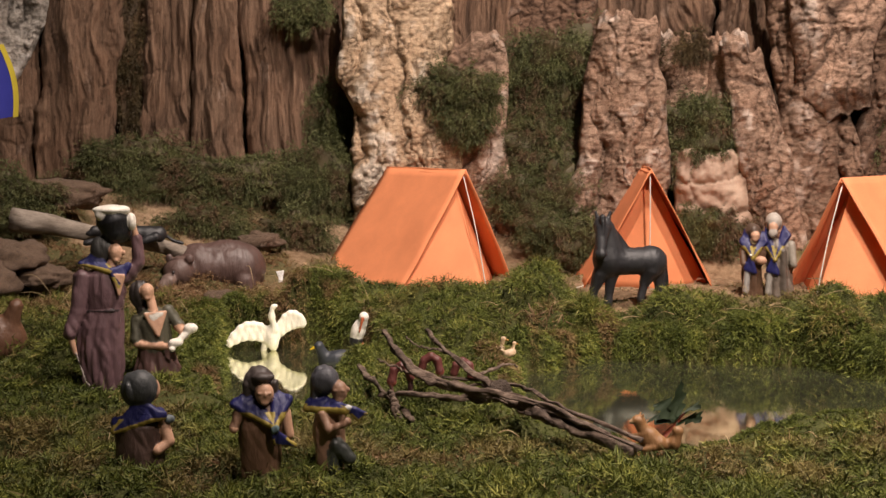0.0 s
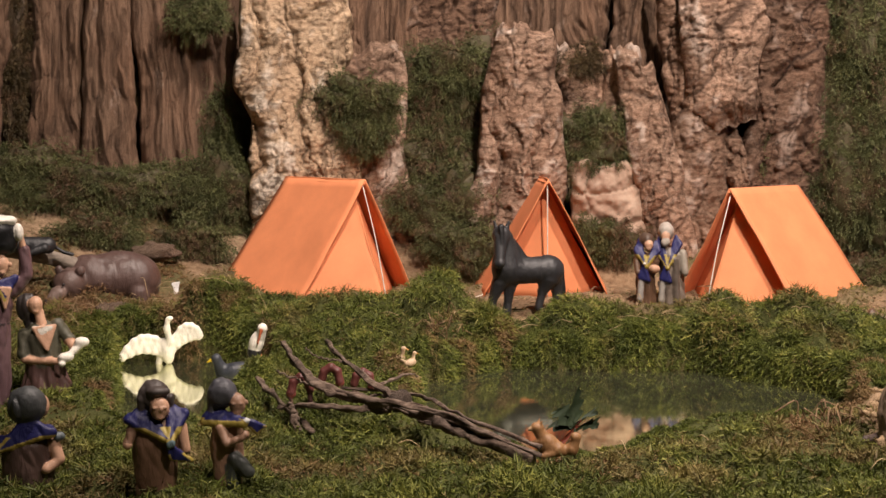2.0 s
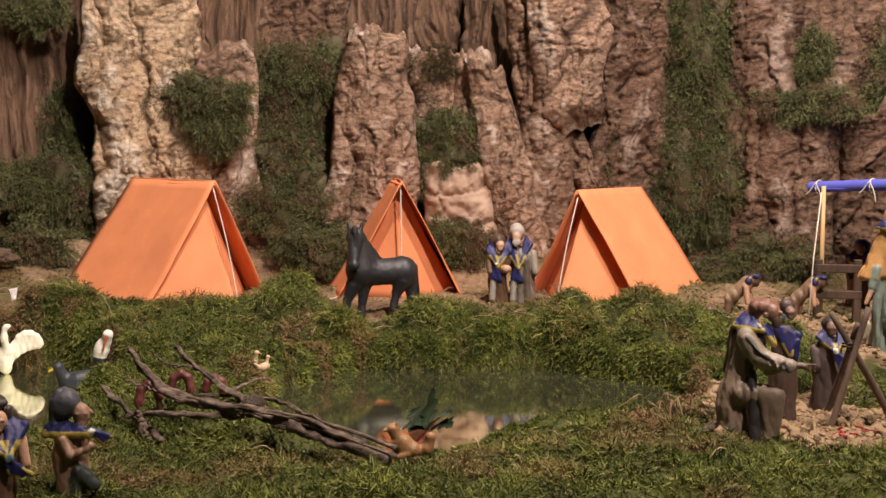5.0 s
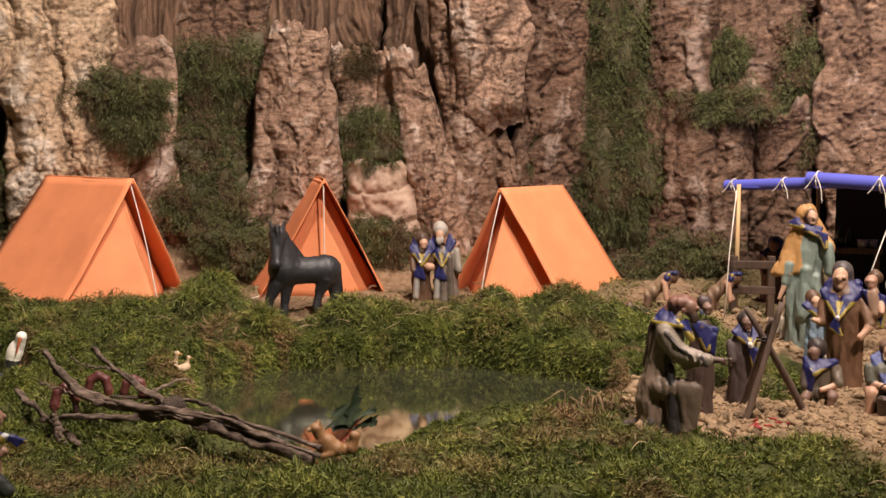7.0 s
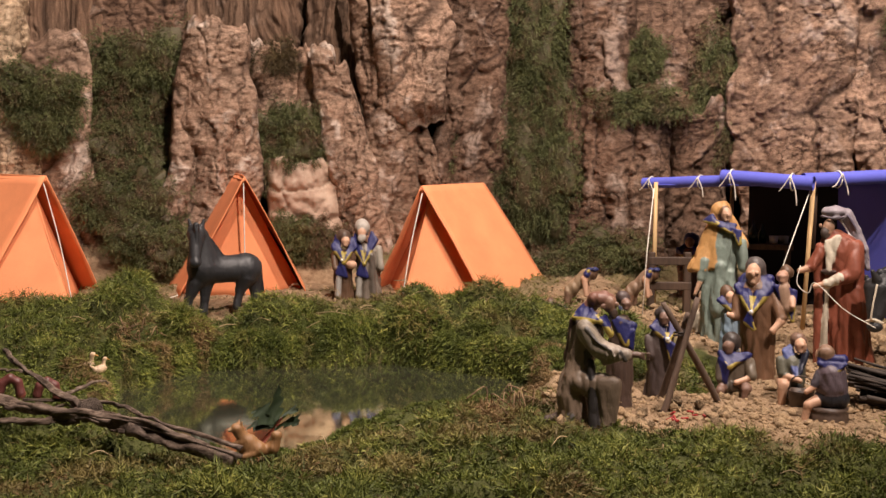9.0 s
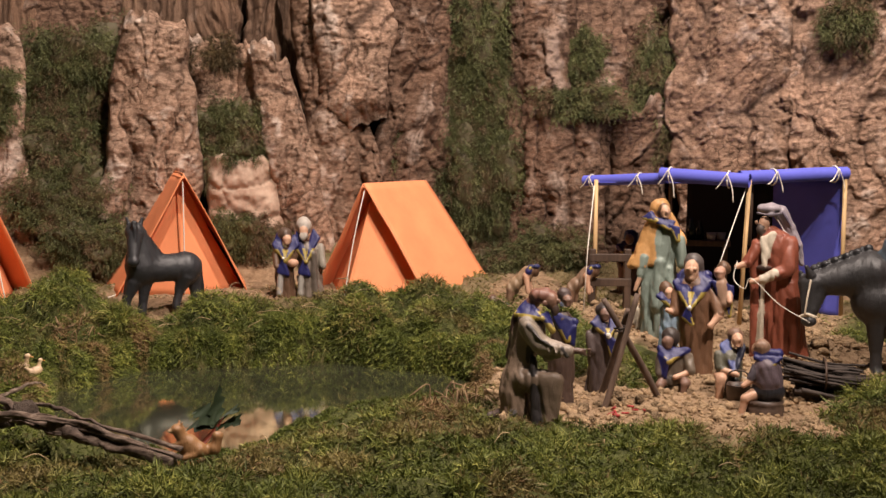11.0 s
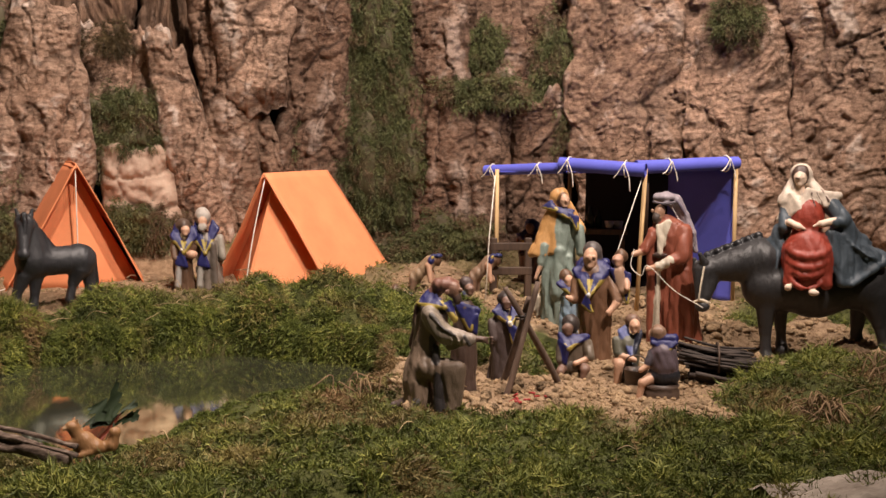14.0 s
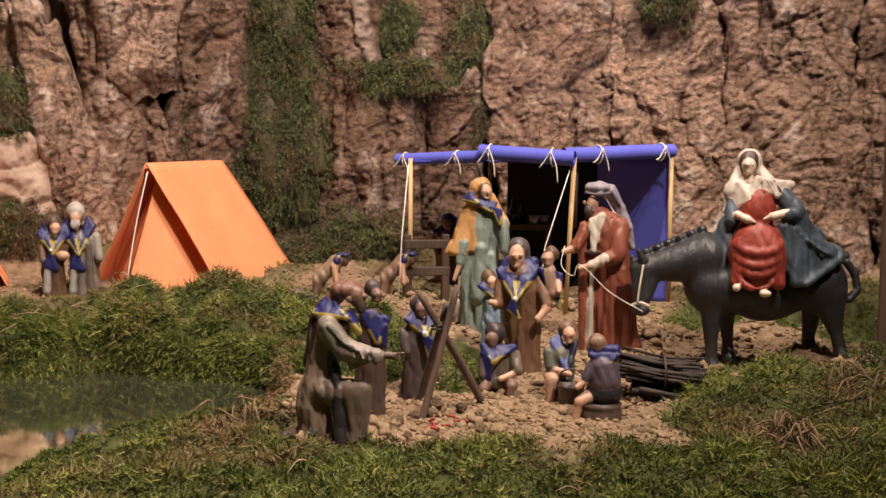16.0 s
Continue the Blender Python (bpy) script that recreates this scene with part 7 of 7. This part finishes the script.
bundle = thing("firewood_bundle", stand(47.0, 1.49, 0.014, 6), "bundle of dark dry twigs lying on the soil", "firewood")
rng = random.Random(9)
for n in range(84):
    lower = n < 40
    half = 0.066 if lower else 0.050
    x0 = 0.012 if lower else -0.022
    a = rng.uniform(0, 6.28)
    q = math.sqrt(rng.random())
    y, z = 0.026 * q * math.cos(a), (0.016 if lower else 0.046) + (0.014 if lower else 0.017) * q * math.sin(a)
    x0 += rng.uniform(-0.010, 0.010)
    r = rng.uniform(0.0014, 0.0032)
    pts = curve_points([(x0 - half, y + rng.uniform(-0.014, 0.014), z + 0.008 + rng.uniform(-0.004, 0.005)), (x0, y + rng.uniform(-0.003, 0.003), z), (x0 + half, y + rng.uniform(-0.016, 0.016), z - 0.006 + rng.uniform(-0.004, 0.005))], 9)
    part("twig", tube_mesh("twig", [(pts, np.linspace(r, r * 0.7, 9))], 7, 0.3, n), MAT_TWIG, bundle)
th = np.linspace(0, 2 * np.pi, 24)
part("binding", tube_mesh("binding", [(np.stack([-0.022 + 0 * th, 0.031 * np.cos(th), 0.046 + 0.022 * np.sin(th)], -1), 0.0016)], 6), MAT_DARKWOOD, bundle)

lead = curve_points([at(41.58, 1.74, 0.192), at(41.43, 1.73, 0.164), at(42.0, 1.72, 0.150), at(42.35, 1.715, 0.167), at(43.77, 1.695, 0.130), at(45.34, 1.675, 0.106)], 34)
single("lead_rope", tube_mesh("lead_rope", [(lead, 0.0007)], 7), MAT_CORD, Matrix(), "pale lead rope from the man's hand to the donkey", "rope")

# ---- the fallen branch on the near bank ----
branch = thing("fallen_branch", Matrix(), "weathered forked branch lying on the bank", "branch")


def limb(name, keys, r0, r1, seed):
    pts = curve_points(keys, 34)
    pts = pts + 0.0022 * np.stack([vnoise(np.arange(34) * 0.5, 0, k, seed) for k in range(3)], -1)
    part(name, tube_mesh(name, [(pts, 0.52 * np.linspace(r0, r1, 34) * (1 + 0.18 * vnoise(np.arange(34) * 0.9, 0, 0, seed + 40)))], 16, 0.8, seed), MAT_DRIFT, branch)


STEM = [(0.212, 1.105, 0.020), (0.141, 1.164, 0.036), (0.100, 1.21, 0.044), (0.067, 1.253, 0.050)]
limb("stem", STEM, 0.0125, 0.0150, 1)
limb("strand", [(0.185, 1.125, 0.034), (0.10, 1.20, 0.056), (0.03, 1.245, 0.058), (-0.02, 1.28, 0.062)], 0.006, 0.008, 2)
for k, (dx, dy, dz, cut) in enumerate(((0.004, -0.006, 0.006, 0), (-0.003, 0.006, 0.008, 1), (0.002, -0.008, -0.003, 1), (0.006, 0.004, 0.011, 0))):
    limb("strand", [(x + dx * (1 + q), y + dy * (1 + q), z + dz) for q, (x, y, z) in enumerate(STEM[cut:])] + [(0.03 - 0.01 * k, 1.262 + 0.01 * k, 0.052 + 0.004 * k)], 0.0046, 0.0030, 20 + k)
limb("limb", [(0.07, 1.25, 0.052), (0.025, 1.25, 0.058), (-0.032, 1.294, 0.070), (-0.062, 1.33, 0.092), (-0.077, 1.361, 0.112)], 0.012, 0.0075, 3)
limb("limb", [(0.067, 1.253, 0.054), (0.043, 1.276, 0.070), (0.004, 1.345, 0.090), (-0.023, 1.423, 0.102)], 0.008, 0.006, 4)
limb("limb", [(0.06, 1.25, 0.045), (0.004, 1.253, 0.048), (-0.062, 1.30, 0.042), (-0.085, 1.31, 0.036)], 0.008, 0.004, 5)
limb("limb", [(-0.035, 1.27, 0.014), (-0.07, 1.34, 0.026), (-0.105, 1.42, 0.040), (-0.122, 1.46, 0.046)], 0.008, 0.0055, 6)
limb("limb", [(-0.058, 1.28, 0.000), (-0.060, 1.29, 0.028), (-0.066, 1.30, 0.045)], 0.009, 0.008, 7)
limb("twig", [(-0.03, 1.29, 0.068), (-0.055, 1.30, 0.074), (-0.085, 1.31, 0.084)], 0.003, 0.0015, 8)
limb("twig", [(0.004, 1.345, 0.090), (-0.03, 1.36, 0.092), (-0.05, 1.37, 0.104)], 0.003, 0.0015, 9)
limb("twig", [(0.045, 1.28, 0.070), (0.075, 1.32, 0.074), (0.10, 1.38, 0.062)], 0.004, 0.002, 10)
part("knot", lump(31, 0.35), MAT_DRIFT, branch).matrix_local = Matrix.Translation((0.07, 1.245, 0.060)) @ Matrix.Diagonal((0.014, 0.012, 0.012, 1))

# leaves behind the squirrel


def leaf_mesh(points):
    """A lobed leaf: a bent sheet with a thickness and a stalk."""
    n = 15
    t = np.linspace(0, 1, n)
    wide = np.sin(np.pi * t ** 0.8) * (1 + 0.35 * np.cos(t * 22))
    mid = curve_points(points, n)
    side = np.array((0.80, 0.25, 0.50)) * 0.012
    v = np.concatenate([mid - wide[:, None] * side, mid + (0, 0.002, 0), mid + wide[:, None] * side])
    v = np.concatenate([v, v + (0, 0.0009, -0.0006)])
    i = np.arange(3 * n).reshape(3, n)
    q = np.stack([i[:-1, :-1], i[:-1, 1:], i[1:, 1:], i[1:, :-1]], -1).reshape(-1, 4)
    return mesh_of("leaf", v, np.concatenate([q, q[:, ::-1] + 3 * n]))


c = at(13.0, 1.17, 0.02)
sprig = thing("holly_sprig", Matrix(), "dark green lobed leaf sprig standing on the bank", "sprig")
for mid, tip in (((0.001, 0.004, 0.045), (0.006, 0.006, 0.072)), ((-0.014, 0.002, 0.044), (-0.026, 0.002, 0.044)), ((0.014, 0.002, 0.040), (0.028, 0.002, 0.040)),
                 ((-0.020, 0.008, 0.030), (-0.029, 0.010, 0.022)), ((0.020, 0.008, 0.028), (0.030, 0.010, 0.022))):
    part("leaf", leaf_mesh([c + (0, 0, 0.024), c + mid, c + tip]), MAT_LEAF, sprig)
part("stem", tube_mesh("stem", [([c + (0.001, 0, -0.012), c + (0, 0, 0.026)], 0.0018)], 6), MAT_LEAF, sprig)
single("red_leaf", leaf_mesh([c + (-0.018, -0.006, 0.004), c + (-0.008, -0.004, 0.018), c + (0.008, -0.003, 0.036)]), MAT_REDLEAF, Matrix(), "dry dark red leaf behind the squirrel", "leaf")

# ---- the left bank: log, rocks, flag, paper ----
single("grey_log", tube_mesh("grey_log", [(curve_points([at(-22.8, 2.16, 0.232), at(-19.5, 2.14, 0.208), at(-16.0, 2.14, 0.180), at(-13.6, 2.16, 0.150)], 30), np.linspace(0.020, 0.012, 30))], 18, 0.30, 8), MAT_GREYLOG, Matrix(), "grey weathered log lying on the slope", "log")
for n, (b, d, z, rx, ry, rz) in enumerate(((-22.9, 2.05, 0.165, 0.055, 0.05, 0.036), (-21.2, 2.03, 0.125, 0.050, 0.04, 0.026), (-24.5, 2.0, 0.13, 0.07, 0.06, 0.05), (-18.8, 1.95, 0.098, 0.035, 0.03, 0.018), (-12.0, 1.98, 0.078, 0.040, 0.03, 0.022), (-20.5, 2.36, 0.27, 0.10, 0.05, 0.035), (-10.0, 2.36, 0.165, 0.045, 0.03, 0.022))):
    me = crag(n + 50)
    single("rock", me, MAT_STONE, stand(b, d, z) @ Matrix.Diagonal((rx, ry, rz, 1)), "rough brown rock on the dry slope", "rock", group="slope rocks")
n = 12
flag = thing("flag", stand(-23.4, 2.28, 0.42), "blue flag with a yellow border hanging at the cliff", "flag")


def hang(x0, x1, y):
    xx, vv = np.meshgrid(np.linspace(x0, x1, n), np.linspace(0, 1, n), indexing="ij")
    right = 0.034 + 0.012 * np.sin(vv * 3.0) - 0.025 * vv
    z = 0.015 + 0.145 * vv + 0.02 * (xx - x1) / 0.09
    px = xx + right
    p = np.stack([px, y + 0.006 * np.sin(px * 60), z], -1).reshape(-1, 3)
    q = grid_faces(n, n)
    return mesh_of("cloth", np.concatenate([p, p + (0, 0.0015, 0)]), np.concatenate([q, q[:, ::-1] + n * n]))


part("field", hang(-0.10, 0.0, 0.0), MAT_FLAG, flag)
part("border", hang(0.0, 0.010, -0.001), MAT_YELLOW, flag, "yellow border")
single("paper_scrap", cloth([(-0.018, 0, 0.0), (0.016, -0.004, 0.0), (0.020, 0.004, 0.026), (-0.012, 0.006, 0.020)], 8, 0.003, 3, 0.0006), MAT_PAPER, stand(-9.35, 2.20, 0.088), "crumpled white paper scrap behind the bear", "paper")

# ---- right edge: board, bark strip, dry roots ----
bm = bmesh.new()
box(bm, (0.20, 0.04, 0.42), Matrix.Translation((0.10, 0, 0.19)), 0.003)
post = bpy.data.meshes.new("board")
bm.to_mesh(post)
bm.free()
single("board", post, MAT_POST, stand(56.25, 1.90, 0.03), "brown painted wooden board at the display's end", "board")
u, v = np.meshgrid(np.linspace(0, 1, 60), np.linspace(-1, 1, 22), indexing="ij")
a, b = np.array((0.74, 0.640)), np.array((1.15, 0.535))
line = a + (b - a) * u[..., None]
px, py = line[..., 0] + 0.2 * v * 0.045, line[..., 1] + v * 0.042 * (1 + 0.2 * fbm(u * 7, v * 0 + np.sign(v), 0, 4, 3))
pz = 0.016 + 0.014 * np.sqrt(np.clip(1 - v * v, 0, 1)) + 0.004 * fbm(u * 20, v * 3, 0, 9, 4)
strip = mesh_of("bark_strip", np.stack([px, py, pz], -1).reshape(-1, 3), grid_faces(*u.shape))
single("bark_strip", strip, MAT_GREYLOG, Matrix(), "flat grey bark strip along the table's edge", "bark")
rng = np.random.default_rng(12)
for tb, td, count in ((51.9, 1.30, 34), (54.4, 1.46, 22), (26.3, 1.335, 16), (5.6, 1.80, 12)):
    strands = []
    c = at(tb, td, 0)
    for k in range(count):
        p0 = c + np.array((*rng.normal(0, 0.022, 2), 0))
        p0[2] = float(height(p0[0], p0[1])) + 0.004
        d = rng.normal(0, 1, 3)
        d[2] = abs(d[2]) + 0.3
        d /= np.linalg.norm(d)
        p1 = p0 + d * 0.025
        p2 = p1 + np.array((*rng.normal(0, 0.014, 2), -0.012))
        strands.append((curve_points([p0, p1, p2], 8), 0.0009))
    single("dry_roots", tube_mesh("dry_roots", strands, 5), MAT_DRYROOT, Matrix(), "tangle of dry brown roots in the moss", "roots", kind="stuff")

# loose straw on the moss and round the tents
for name, b0, b1, d0, d1, count, long in (("dry_straw", -8, 30, 1.80, 2.16, 90, 0.030), ("dry_straw", -20, 52, 1.10, 1.30, 14, 0.012), ("dry_straw", -22, -6, 1.85, 2.2, 60, 0.030)):
    strands = []
    for k in range(count):
        p0 = at(rng.uniform(b0, b1), rng.uniform(d0, d1), 0)
        p0[2] = float(height(p0[0], p0[1])) + 0.010
        if to_shore(p0[0], p0[1]) < 0.02:
            continue
        d = np.array((*rng.normal(0, 1, 2), abs(rng.normal(0, 0.5)) + 0.05))
        d *= long * rng.uniform(0.5, 1.3) / np.linalg.norm(d)
        strands.append((curve_points([p0, p0 + d + (0, 0, 0.004), p0 + 2 * d * (1, 1, 0.6)], 6), 0.00055))
    single(name, tube_mesh(name, strands, 4), MAT_STRAW, Matrix(), "loose pale straw lying on the moss", "straw", kind="stuff")

# ---- soil clods and pebbles ----
rng = np.random.default_rng(8)


def clods(name, b0, b1, d0, d1, count, rmin, rmax, label, fine):
    base = lump(3, 0.3, 1 if fine else 2)
    bv = np.array([v.co for v in base.vertices])
    bf = np.array([p.vertices for p in base.polygons])
    b, d = rng.uniform(b0, b1, count), np.sqrt(rng.uniform(d0 ** 2, d1 ** 2, count))
    x, y = plan(b, d)
    heap = smooth(-0.3, 0.5, fbm(x * 18, y * 18, 0, 71, 2))
    keep = rng.random(count) < (1 - mossy(x, y)) * (to_shore(x, y) > 0.015) * (0.25 + 0.75 * heap)
    x, y = x[keep], y[keep]
    m = len(x)
    r = rmin + (rmax - rmin) * rng.random(m) ** 3
    z = height(x, y) + 0.30 * r
    jitter = 1 + 0.21 * rng.normal(size=(m, len(bv), 1))
    sq = np.stack([r * rng.uniform(0.8, 1.3, m), r * rng.uniform(0.8, 1.3, m), r * rng.uniform(0.6, 0.95, m)], -1)
    v = bv[None] * jitter * sq[:, None] + np.stack([x, y, z], -1)[:, None]
    f = bf[None] + (np.arange(m) * len(bv))[:, None, None]
    single(name, mesh_of(name, v.reshape(-1, 3), f.reshape(-1, 3), not fine), MAT_CLOD, Matrix(), label, "soil", kind="stuff")


clods("soil_clods", 28, 58, 1.22, 2.1, 4800, 0.0026, 0.0085, "crumbly tan soil clods round the camp fire", False)
clods("soil_crumbs", 28, 58, 1.22, 2.1, 34000, 0.0009, 0.0036, "fine tan soil crumbs round the camp fire", True)
clods("terrace_gravel", -16, 34, 2.04, 2.36, 5000, 0.0010, 0.005, "fine tan soil crumbs round the tents", True)
